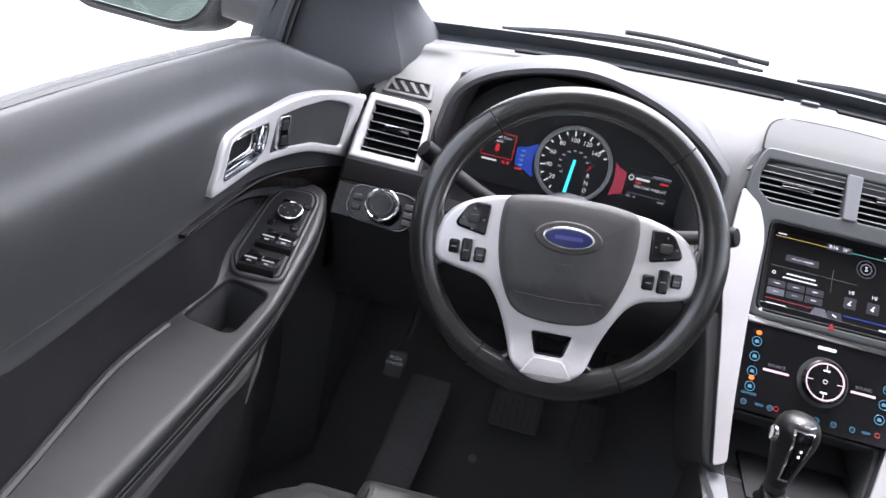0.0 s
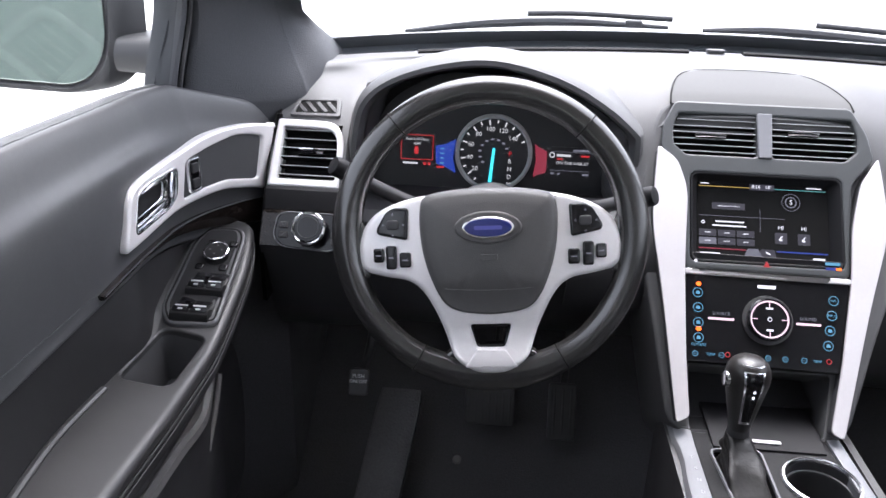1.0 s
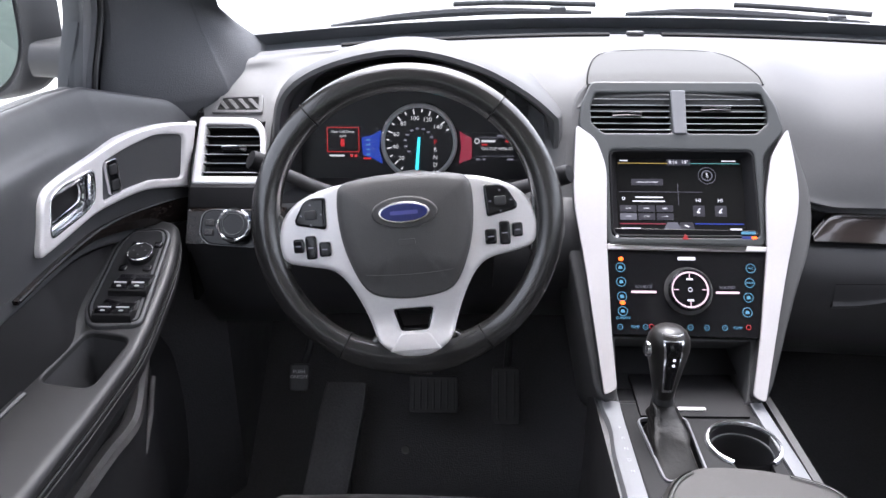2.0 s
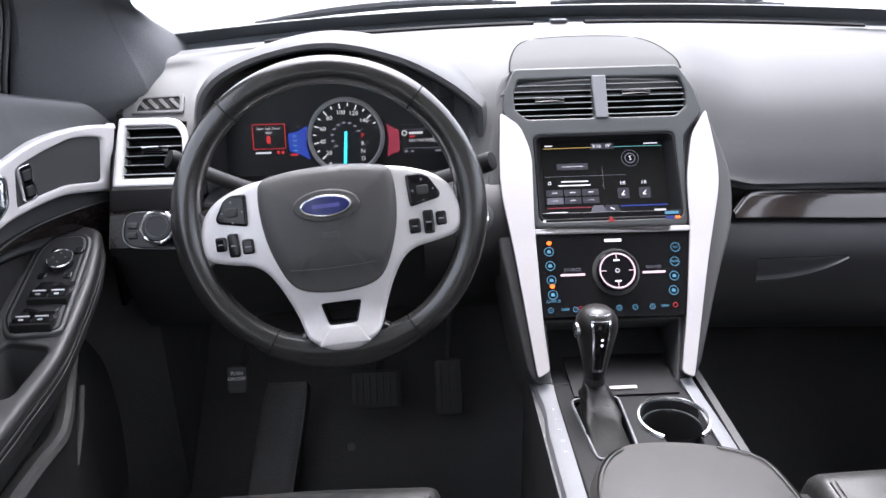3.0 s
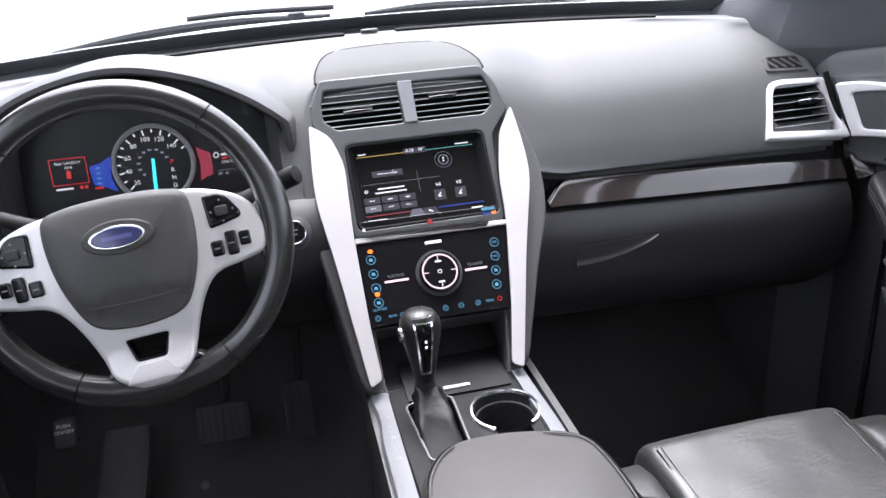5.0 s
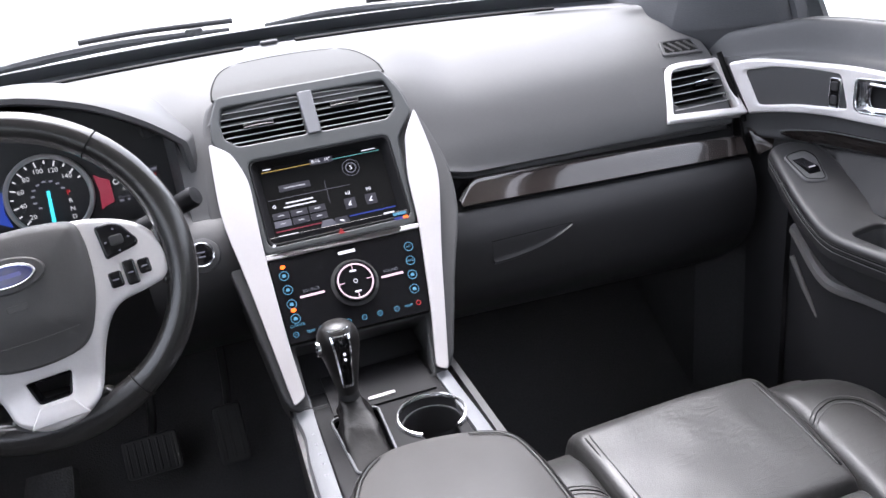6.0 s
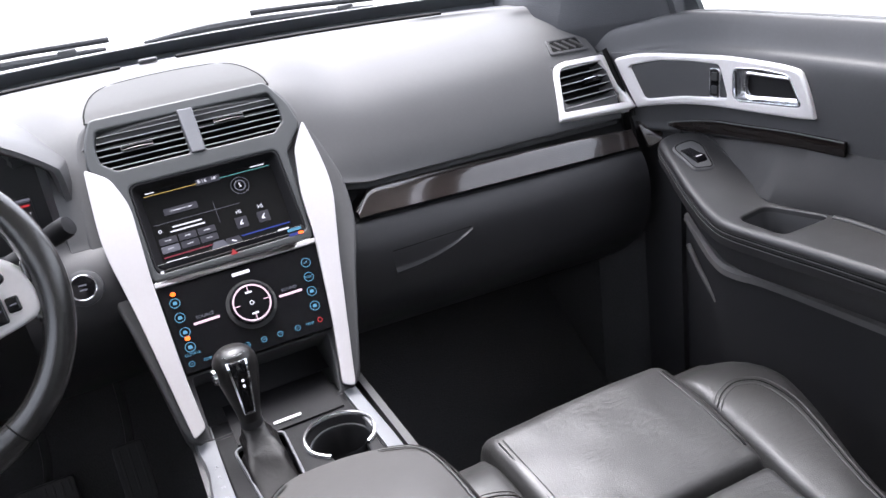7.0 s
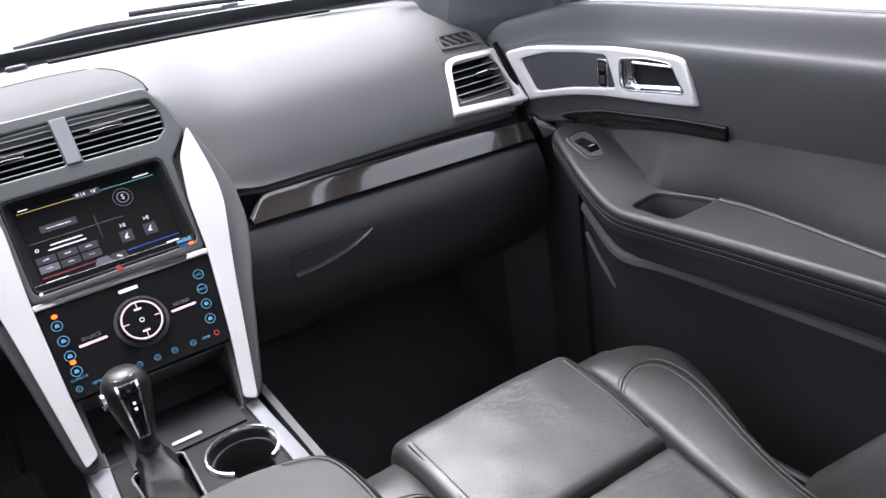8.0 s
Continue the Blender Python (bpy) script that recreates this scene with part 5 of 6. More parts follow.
for d in (47, 128, 239, 300):
    a = radians(d)
    q = 0.168 - 0.004 * (1 - ease(0, 42, abs(d - 270)))
    c = Matrix.Translation((q * math.cos(a), q * math.sin(a), 0)) @ Matrix.Rotation(a, 4, "Z") @ Matrix.Rotation(radians(90), 4, "X")
    part("rim_seam", put(disc_torus(0.0167 if 128 >= d else 0.0171, 0.0007, 24, 6), WH @ c), SEAM, rimp, "dark leather seam")
half = [(0.0, 0.052), (0.082, 0.049), (0.121, 0.037), (0.1425, 0.021), (0.1545, -0.005), (0.151, -0.038), (0.120, -0.045), (0.092, -0.049), (0.075, -0.064), (0.058, -0.097), (0.043, -0.142), (0.0175, -0.158)]
sp = half + [(-x, y) for x, y in reversed(half) if x > 0]
sp = rounded(sp, [0.01, 0.02, 0.02, 0.015, 0.015, 0.012, 0.01, 0.02, 0.02, 0.03, 0.012, 0.012] + [0.012, 0.012, 0.03, 0.02, 0.02, 0.01, 0.012, 0.015, 0.015, 0.02, 0.02], 4)
hole = rounded([(-0.024, -0.102), (0.024, -0.102), (0.0165, -0.128), (-0.0165, -0.128)], 0.004)


def dish(x, y, z):
    """Spokes curve from the hub down to the rim."""
    return (x, y, z + 0.013 * ease(0.115, 0.148, -y) + 0.010 * math.exp(-((math.hypot(x, y + 0.03) / 0.10) ** 2)) - 0.004 * ease(0.11, 0.15, abs(x)))


spk = part("spokes", put(warp(prism(sp, -0.008, 0.012, 0.006, holes=[hole], steps=4), dish), WH), SPOKE, wheel, "satin silver three spoke trim")
part("hole_trim", put(warp(frame_ring(inset(hole, -0.0005), inset(hole, 0.0022), -0.012, 0.0095, 0.001), dish), WH), GLOSS, spk, "gloss black opening")
slope = rounded([(-0.0165, -0.1305), (0.0165, -0.1305), (0.031, -0.1505), (-0.031, -0.1505)], 0.003)
part("foot_facet", put(warp(prism(slope, 0.008, 0.0132, 0.0012), dish), WH), SPOKE, spk, "bright facet at the foot")
ab = [(0.0, 0.057), (0.040, 0.056), (0.077, 0.049), (0.081, 0.018), (0.076, -0.028), (0.059, -0.071), (0.043, -0.086), (0.0, -0.092)]
ab = rounded(ab + [(-x, y) for x, y in reversed(ab) if x > 0], [0.01, 0.02, 0.012, 0.03, 0.03, 0.018, 0.018, 0.03] + [0.018, 0.018, 0.03, 0.03, 0.012, 0.02], 5)
hub = part("airbag_cover", put(warp(cushion(ab, ((0.0015, 0.004), (0.0, 0.014), (0.0012, 0.020), (0.004, 0.0245), (0.009, 0.0275)), 0.0055), lambda x, y, z: (x, y, z - 0.0045 * (1 - ease(-0.062, -0.054, y)) * ease(0.022, 0.028, z))), WH), HUB, wheel, "charcoal airbag cover with a blue oval badge")
part("cover_crease", put(tube([(x, -0.0575 - 0.002 * math.cos(x * 30), 0.0335 - 0.004 * (abs(x) / 0.05) ** 3) for x in span(-0.050, 0.050, 12)], 0.0004, 6), WH), HUB, hub, "moulded crease")
part("badge_base", put(warp(prism(circle(0.038, 48, 0, 0.012, 0.0185), 0.030, 0.0348, 0.002), lambda x, y, z: (x, y, z)), WH), HUB, hub)
bd = part("badge", put(prism(circle(0.0295, 48, 0, 0.012, 0.0125), 0.033, 0.0382, 0.0012), WH), CHROME, hub, "chrome rimmed blue oval badge")
part("badge_face", put(prism(circle(0.0270, 48, 0, 0.012, 0.0105), 0.036, 0.0388, 0.0012), WH), BLUE, bd, "deep blue oval")
part("badge_script", put(prism(rect(0.032, 0.0045, 0.002, 0, 0.012), 0.0386, 0.0390), WH), mat("faint badge script", (0.06, 0.07, 0.30), 0.2, coat=0.4), bd, "faint plain bar for the maker's script")
part("airbag_mark", put(prism(rect(0.020, 0.007, 0.002, 0, -0.022), 0.0335, 0.0343, 0.0003), WH), HUB, hub)
for s in (-1, 1):
    pad = rounded([(s * 0.092, 0.036), (s * 0.110, 0.036), (s * 0.119, 0.031), (s * 0.131, 0.011), (s * 0.129, 0.005), (s * 0.094, -0.002)], 0.004)
    p = part("button_pad", put(warp(prism(pad, 0.008, 0.0165, 0.003), dish), WH), GLOSS, wheel, "black five way button pad")
    cx, cy = s * 0.1105, 0.0165
    part("centre_button", put(warp(prism(rect(0.014, 0.011, 0.003, cx, cy), 0.0155, 0.0185, 0.0015), dish), WH), BLACK, p)
    for dx, dy in ((0, 0.012), (0, -0.012), (0.0125, 0), (-0.0115, 0)):
        part("arrow", put(warp(prism(circle(0.0012, 6, cx + dx, cy + dy), 0.0163, 0.0169), dish), WH), GLOW_DIM, p)
    for cx, cy, w, h in ((0.0970, -0.0245, 0.0135, 0.0175), (0.1135, -0.0215, 0.0125, 0.0275), (0.1285, -0.0190, 0.0125, 0.0165)):
        b = part("button", put(warp(prism(rect(w, h, 0.003, s * cx, cy), 0.008, 0.0165, 0.002), dish), WH), GLOSS, wheel, "small black button")
        part("mark", put(warp(prism(rect(w * 0.5, 0.0014, 0.0004, s * cx, cy, 1), 0.0163, 0.0168), dish), WH), GLOW_DIM, b)
# leather webs where the spokes meet the rim
for s in (-1, 1):
    web = rounded([(s * 0.148, 0.022), (s * 0.166, 0.030), (s * 0.168, -0.050), (s * 0.140, -0.046)], 0.006)
    part("spoke_cover", put(prism(web, -0.010, 0.007, 0.004), WH), RIM, wheel)
web = rounded([(-0.066, -0.150), (-0.046, -0.132), (-0.02, -0.150), (0.02, -0.150), (0.046, -0.132), (0.066, -0.150), (0.05, -0.168), (-0.05, -0.168)], 0.008)
part("foot_cover", put(prism(web, -0.012, 0.008, 0.004), WH), RIM, wheel, "worn leather foot piece")
part("column", put(lathe([(0.05, -0.30), (0.062, -0.20), (0.060, -0.06), (0.045, -0.02), (0.001, -0.015)], 32), pose(WX, WY, WZ, 71.5)), BLACK, wheel, "black steering column cover")


# stalks behind the wheel
def stalk(name, p0, p1, p2, label):
    s = thing(name, p0, label, "control stalk")
    P = spline([p0, p1, p2], 6)
    part("arm", tube(P, [0.011 - 0.003 * k / len(P) for k in range(len(P))], 12), BLACK, s)
    d = (Vector(p2) - Vector(p1)).normalized()
    q = d.to_track_quat("Z", "Y").to_matrix().to_4x4()
    part("end_cap", put(lathe([(0.001, -0.03), (0.0105, -0.03), (0.0125, -0.012), (0.0125, 0.006), (0.011, 0.010), (0.001, 0.011)], 24), Matrix.Translation(p2) @ q), DARK, s, "knurled grey end")


stalk("turn_signal_stalk", (-0.43, 0.72, 0.660), (-0.49, 0.685, 0.692), (-0.562, 0.640, 0.745), "black turn signal stalk behind the wheel")
stalk("wiper_stalk", (-0.31, 0.72, 0.665), (-0.255, 0.69, 0.69), (-0.183, 0.650, 0.727), "black wiper stalk behind the wheel")
# start button
SB = pose(-0.187, 0.730, 0.622, 62, 0, -6)
st = thing("start_button", (-0.187, 0.73, 0.622), "round black start button with chrome ring", "button")
part("socket", put(lathe([(0.001, -0.02), (0.024, -0.02), (0.023, 0.002), (0.019, 0.004), (0.001, 0.004)], 32), SB), PLASTIC, st)
part("button", put(lathe([(0.001, 0.0), (0.0155, 0.0), (0.0155, 0.007), (0.014, 0.0085), (0.001, 0.009)], 32), SB), GLOSS, st)
part("ring", put(disc_torus(0.0158, 0.0014, 36, 8), SB @ pose(0, 0, 0.007)), CHROME, st, "chrome ring")
part("mark", put(prism(rect(0.010, 0.002, 0.0004, n=1), 0.009, 0.0094), SB @ pose(0, 0.003, 0)), GLOW_DIM, st)
part("mark", put(prism(rect(0.009, 0.002, 0.0004, n=1), 0.009, 0.0094), SB @ pose(0, -0.003, 0)), GLOW_DIM, st)

# ---- pedals ----
def pedal(name, cx, cy, cz, w, h, rx, label, ribs):
    m = pose(cx, cy, cz, rx)
    p = thing(name, (cx, cy, cz), label, "pedal")
    part("pad", put(prism(rect(w, h, 0.008), -0.008, 0.008, 0.004), m), RUBBER, p)
    for k in range(ribs):
        x = -w / 2 + w * (k + 0.7) / (ribs + 0.4)
        part("rib", put(prism(rect(0.004, h * 0.84, 0.0015, x, 0, 2), 0.007, 0.0105, 0.001), m), RUBBER, p)
    part("arm", tube(spline([m @ Vector((0, h * 0.2, -0.01)), m @ Vector((0.01, h * 0.5 + 0.06, -0.05)), (cx + 0.02, cy + 0.16, cz + 0.30)], 5), 0.008, 8), BLACK, p)


pedal("brake_pedal", -0.357, 0.945, 0.198, 0.092, 0.068, 62, "wide black rubber brake pedal with upright ribs", 7)
pedal("accelerator_pedal", -0.222, 0.955, 0.190, 0.052, 0.105, 60, "narrow black accelerator pedal", 3)
pedal("parking_brake_pedal", -0.582, 0.845, 0.297, 0.034, 0.046, 62, "small black parking brake pedal with white lettering", 0)
pb = bpy.data.objects["parking_brake_pedal"]
PB = pose(-0.582, 0.845, 0.297, 62) @ pose(0, 0, 0.0085)
WHITE = mat("white print", (0.75, 0.75, 0.75), 0.5)
part("lettering", text("PUSH", 0.0088, PB @ pose(0, 0.010, 0)), WHITE, pb, "white lettering")
part("lettering", text("ON/OFF", 0.0084, PB @ pose(0, 0.001, 0)), WHITE, pb, "white lettering")
fr = thing("foot_rest", (-0.555, 0.95, 0.08), "black textured foot rest on the carpet", "foot rest")
foot = lambda u, t, h=0.0: (-0.522 + 0.039 * u * (1 - 0.08 * ease(0.85, 1.0, t)) - 0.03 * (1 - t), 0.80 + 0.16 * t - 0.7 * h, 0.05 + 0.16 * t + 0.7 * h)
rows = [[foot(u, t, 0.004 * (1 - abs(u) ** 6)) for u in span(-1, 1, 12)] for t in span(0, 1, 14)]
part("pad", slab(rows, (0, 0.03, -0.03)), PADGREY, fr, "worn grey rubber pad")
part("pad_edge", tube([foot(-1, t, 0.002) for t in span(0, 1, 10)] + [foot(u, 1, 0.002) for u in span(-0.9, 0.9, 8)] + [foot(1, t, 0.002) for t in span(1, 0, 10)], 0.0012, 6), PADGREY, fr, "thin raised edge")


mat_t = thing("floor_mat", (-0.40, 0.72, 0.02), "black carpet floor mat with a pale round fastener", "floor mat")
rows = [[(-0.40 + u * (0.155 + 0.02 * ease(0.5, 0.8, y)), y, 0.006 + 0.16 * ease(0.85, 1.12, y)) for u in span(-1, 1, 8)] for y in span(0.42, 1.02, 20)]
part("carpet", slab(rows, (0, 0.002, -0.006)), CARPET, mat_t, "black carpet")
part("fastener", put(lathe([(0.001, 0.0), (0.0085, 0.0), (0.0085, 0.003), (0.006, 0.005), (0.001, 0.0055)], 20), pose(-0.413, 0.955, 0.006 + 0.16 * ease(0.85, 1.12, 0.955), 35)), LIP, mat_t, "pale round fastener")


# ---- doors ----
def plan_left(y):
    return -0.785 + 0.095 * ease(0.62, 0.90, y)


def plan_right(y):
    return 0.768 - 0.088 * ease(0.62, 0.90, y)


def front_door(s, plan, low_x, sill, z_trim, arm, pocket, crease, label):
    """The inner side of a front door: upper panel, trim ring, wood strip, armrest, lower panel and window."""
    door = thing("car_door", (plan(0.2), 0.2, 0.05), label, "car door", "front doors")
    dz = 0.0 if s < 0 else -0.020
    bowl = inset(rounded(z_trim[2], 0.010), -0.002)
    # upper panel, from the seam to the sill
    rows = []
    for y in span(-0.62, 0.40, 20) + span(0.41, 0.862, 110):
        X = plan(y)
        top = sill(y)
        low = (0.634 - 0.034 * ease(0.55, 0.8, y)) if s < 0 else (0.606 - 0.006 * ease(0.5, 0.7, y))
        prof = spline([(0.05, low - 0.004), (0.006, low), (0.003, low + 0.02), (-0.001, low + 0.08), (0.0, low + 0.13), (0.012, top - 0.045), (0.022, top - 0.012), (0.030, top - 0.002), (0.040, top - 0.004)], 7)
        rows.append([(X + s * (d + (0.050 if within((y, z), bowl) else 0.0)), y, z) for d, z in prof])
    part("upper_panel", slab(rows, (s * 0.02, 0, 0)), VINYL, door, "black soft grained upper panel")
    # lower panel
    rows = []
    for y in span(-0.62, 0.80 if s < 0 else 0.652, 30):
        X = low_x
        prof = spline([(0.000, 0.640 + dz), (0.011, 0.616 + dz), (0.012, 0.58 + dz), (0.020, 0.52), (0.022, 0.45), (0.000, 0.40), (-0.015, 0.36), (-0.020, 0.25), (-0.005, 0.10), (0.03, 0.04)], 3)
        rows.append([(X + s * d, y, z) for d, z in prof])
    part("lower_panel", slab(rows, (s * 0.02, 0, 0)), BLACK, door, "black lower panel")
    # seam between them
    part("seam_line", tube([(plan(y) + s * 0.003, y, 0.657 + dz - 0.03 * (y - 0.3)) for y in span(-0.62, 0.45, 20)], 0.0007, 6), GREY, door, "pale seam line")

    def on_door(o, lift):
        """Outline in (y, z) laid on the door, lift metres proud."""
        return lambda a, b, c: (plan(a) - s * (c + lift), a, b)

    # silver trim ring with two openings
    outer, grille, handle = z_trim
    outer, grille, handle = spline(outer, 4, True), rounded(grille, 0.008), rounded(handle, 0.010)
    part("trim_ring", warp(prism(outer, -0.004, 0.009, 0.004, holes=[grille, handle]), on_door(0, 0.0)), SPOKE, door, "satin silver trim ring")
    ins = part("trim_insert", warp(prism(inset(grille, -0.002), -0.006, 0.004), on_door(0, 0)), PLASTIC, door, "dark grey insert with lock switch")
    ys = [p[0] for p in grille]
    ly = min(ys) + 0.024
    lz = sum(p[1] for p in grille) / len(grille) - 0.004
    lk = part("lock_switch", warp(prism(rect(0.018, 0.044, 0.004, ly, lz), 0.003, 0.0085, 0.002), on_door(0, 0)), GLOSS, ins, "black lock switch")
    part("lock_edge", warp(frame_ring(rect(0.020, 0.046, 0.005, ly, lz), rect(0.0165, 0.0425, 0.004, ly, lz), 0.003, 0.0092, 0.0006), on_door(0, 0)), CHROME, ins, "chrome switch edge")
    for k in (-1, 1):
        part("lock_key", warp(prism(rect(0.011, 0.013, 0.002, ly, lz + k * 0.0105), 0.008, 0.0105, 0.001), on_door(0, 0)), BLACK, ins)
    # handle bowl: chrome plate at the front, dark bowl with a chrome rim behind it
    hy = [p[0] for p in handle]
    hz = [p[1] for p in handle]
    y0, y1 = min(hy), max(hy)
    hb = part("handle_plate", warp(prism(inset(handle, -0.002), -0.012, -0.006), on_door(0, 0)), BRUSHED, door, "bright plate of the handle bowl")
    part("plate_rim", warp(frame_ring(inset(handle, -0.001), inset(handle, 0.0022), -0.008, 0.0095, 0.001), on_door(0, 0)), CHROME, hb, "thin chrome rim")
    cut = y1 - 0.016
    bo = [(min(a, cut), b) for a, b in inset(handle, 0.005)]
    zs = [b for a, b in bo if a >= cut - 0.004]
    bo = rounded([(y0 + 0.006, min(b for a, b in bo if a < y0 + 0.03) + 0.003), (cut - 0.006, min(zs) + 0.002), (cut, sum(zs) / len(zs)), (cut - 0.004, max(zs) - 0.002), (y0 + 0.020, max(b for a, b in bo if a < y0 + 0.05) - 0.002)], 0.008, 4)
    part("bowl", warp(prism(bo, -0.012, -0.0045), on_door(0, 0)), MATT, hb, "dark finger bowl")
    part("handle", tube([(plan(a) - s * 0.0015, a, b) for a, b in bo], 0.0030, 8, True), CHROME, door, "chrome door handle")
    # band and wood strip under the ring
    wood = []
    line = [(0.446, 0.650, 0.645), (0.532, 0.653, 0.647), (0.630, 0.651, 0.640), (0.690, 0.651, 0.630), (0.739, 0.649, 0.619), (0.775, 0.646, 0.610), (0.805, 0.641, 0.602)] if s < 0 else [(0.400, 0.641, 0.620), (0.488, 0.639, 0.617), (0.578, 0.633, 0.612), (0.640, 0.629, 0.608), (0.690, 0.623, 0.606), (0.716, 0.618, 0.612)]
    for y, zt, zb in spline(line, 5):
        X = plan(y)
        wood.append([(X + s * 0.004, y, zt), (X - s * 0.005, y, zt - 0.001), (X - s * 0.006, y, (zt + zb) / 2), (X - s * 0.003, y, zb)])
    part("wood_strip", slab(wood, (s * 0.012, 0, 0)), WOOD_DOOR, door, "dark lacquered wood strip")
    part("strip_line", tube([(r[1][0] - s * 0.0005, r[1][1], r[1][2] + 0.0008) for r in wood], 0.0010, 6), GREY, door, "thin pale line")
    # armrest
    edge, back, rise = arm
    o = rounded(edge + back, 0.03, 5)
    hole_o = rounded(pocket, 0.014, 5)

    def lift(x, y, z):
        return (x, y, z + rise(y))

    armrest = part("armrest", warp(prism(o, -0.034, 0.0, 0.010, holes=[hole_o], steps=5), lift), ARM, door, "stitched black armrest with a pull pocket", angle=50)
    part("pull_pocket", warp(loft([[(x, y, z) for x, y in inset(hole_o, d)] for d, z in ((-0.0005, -0.004), (0.003, -0.03), (0.006, -0.066), (0.012, -0.070), (0.024, -0.071))], first=False), lift), VINYL, armrest, "black pull pocket")
    for d, material in ((0.0125, SEAM), (0.0150, THREAD), (0.0200, SEAM), (0.0225, THREAD)):
        near = [(x, y) for x, y in inset(o, -0.0004) if -0.5 < y < 0.72 and abs(x) < abs(plan(y)) - 0.02]
        near.sort(key=lambda p: p[1])
        part("stitching", tube([(x, y, rise(y) - d) for x, y in spline(near, 2)], 0.0009, 5), material, armrest, "stitched seam along the armrest edge")
    # middle panel, and the soft roll where the armrest meets it
    cr = spline(crease, 8)
    rows = []
    for y, x in cr:
        zt = 0.652 + dz - 0.03 * (y - 0.3) - 0.030 * ease(0.45, 0.75, y)
        X, zb = plan(y) + s * 0.006, rise(y)
        rows.append([(x - s * 0.002, y, zb - 0.012), (x, y, zb + 0.004), (x + (X - x) * 0.28, y, zb + (zt - zb) * 0.34), (x + (X - x) * 0.62, y, zb + (zt - zb) * 0.68), (X, y, zt), (X + s * 0.012, y, zt + 0.003)])
    part("middle_panel", slab(rows, (s * 0.008, 0, 0)), MIDDLE, door, "black soft middle panel")
    roll = [(x - s * 0.004, y, rise(y) - 0.0015) for y, x in cr if y < min(p[1] for p in pocket) - 0.004]
    part("armrest_roll", tube(roll, 0.0055, 10), ARM, armrest, "soft roll at the armrest's outer edge")
    # bridge from armrest down to the lower panel
    rows = []
    for y in span(-0.60, 0.66, 30):
        xe = [p for p in edge]
        xe.sort(key=lambda p: p[1])
        x = xe[0][0]
        for p, q in zip(xe, xe[1:]):
            if p[1] <= y <= q[1]:
                x = p[0] + (q[0] - p[0]) * (y - p[1]) / (q[1] - p[1])
        zz = rise(y)
        rows.append([(x + s * 0.004, y, zz - 0.026), (x + s * 0.010, y, zz - 0.050), (x + s * 0.024, y, zz - 0.078), (x + s * 0.07, y, zz - 0.10), (low_x + s * 0.02, y, zz - 0.12)])
    part("armrest_foot", slab(rows, (s * 0.004, 0, 0.006)), BLACK, door, "black underside of the armrest")
    # map pocket with its pale lip
    rows, lip = [], []
    for y, zt in spline([(-0.60, 0.435), (-0.2, 0.432), (0.14, 0.426), (0.459, 0.414), (0.545, 0.404), (0.585, 0.406), (0.625, 0.425), (0.675, 0.463)], 6):
        X = low_x - s * (0.040 - 0.014 * ease(0.56, 0.68, y))
        rows.append([(X + s * 0.016, y, zt - 0.008), (X + s * 0.008, y, zt), (X - s * 0.004, y, zt), (X - s * 0.006, y, zt - 0.02), (X, y, 0.16), (X + s * 0.02, y, 0.05)])
        lip.append([(X + s * 0.010, y, zt + 0.0005), (X + s * 0.006, y, zt + 0.004), (X - s * 0.004, y, zt + 0.005), (X - s * 0.0105, y, zt + 0.001), (X - s * 0.0125, y, zt - 0.008)])
    mp = part("map_pocket", slab(rows, (s * 0.010, 0, 0)), BLACK, door, "dark map pocket along the foot of the door")
    part("pocket_lip", slab(lip, (s * 0.003, 0, -0.002)), LIP, mp, "grey lip of the map pocket")
    part("grab_slot", warp(prism(rounded([(0.487, 0.38), (0.548, 0.38), (0.552, 0.43), (0.535, 0.438), (0.492, 0.436)], 0.008), -0.012, 0.010, 0.005), lambda a, b, c: (low_x - s * (c + 0.006), a, b)), LIP, door, "small moulded rest above the map pocket")
    part("panel_rib", tube([(low_x - s * 0.038, 0.665, 0.414), (low_x - s * 0.040, 0.632, 0.372), (low_x - s * 0.038, 0.597, 0.330)], 0.0045, 8), LIP, door, "pale moulded rib at the front of the door")
    # glass and its sill seal
    pane = [[(plan(0.3) + s * (0.035 - 0.16 * t), y, sill(y) - 0.02 + 0.44 * t) for y in span(-0.46, 0.745 - 0.14 * t, 6)] for t in span(0, 1, 4)]
    w = part("window_pane", slab(pane, (s * 0.004, 0, 0)), WINDOW, door, "clear side window glass")
    w.visible_shadow = False
    part("sill_seal", tube([(plan(y) + s * 0.040, y, sill(y) - 0.006) for y in span(-0.60, 0.74, 12)], 0.006, 8), BLACK, door, "black window seal")
    # dark gap along the front edge of the door
    gap = [(0.842, 0.757), (0.837, 0.735), (0.822, 0.692), (0.812, 0.658), (0.804, 0.630), (0.800, 0.590)] if s < 0 else [(0.817, 0.740), (0.807, 0.716), (0.790, 0.676), (0.775, 0.643), (0.772, 0.628)]
    part("front_gap", tube([(plan(y) - s * 0.0075, y, z) for y, z in spline(gap, 4)], 0.0045, 8), SEAM, door, "dark gap at the dashboard")
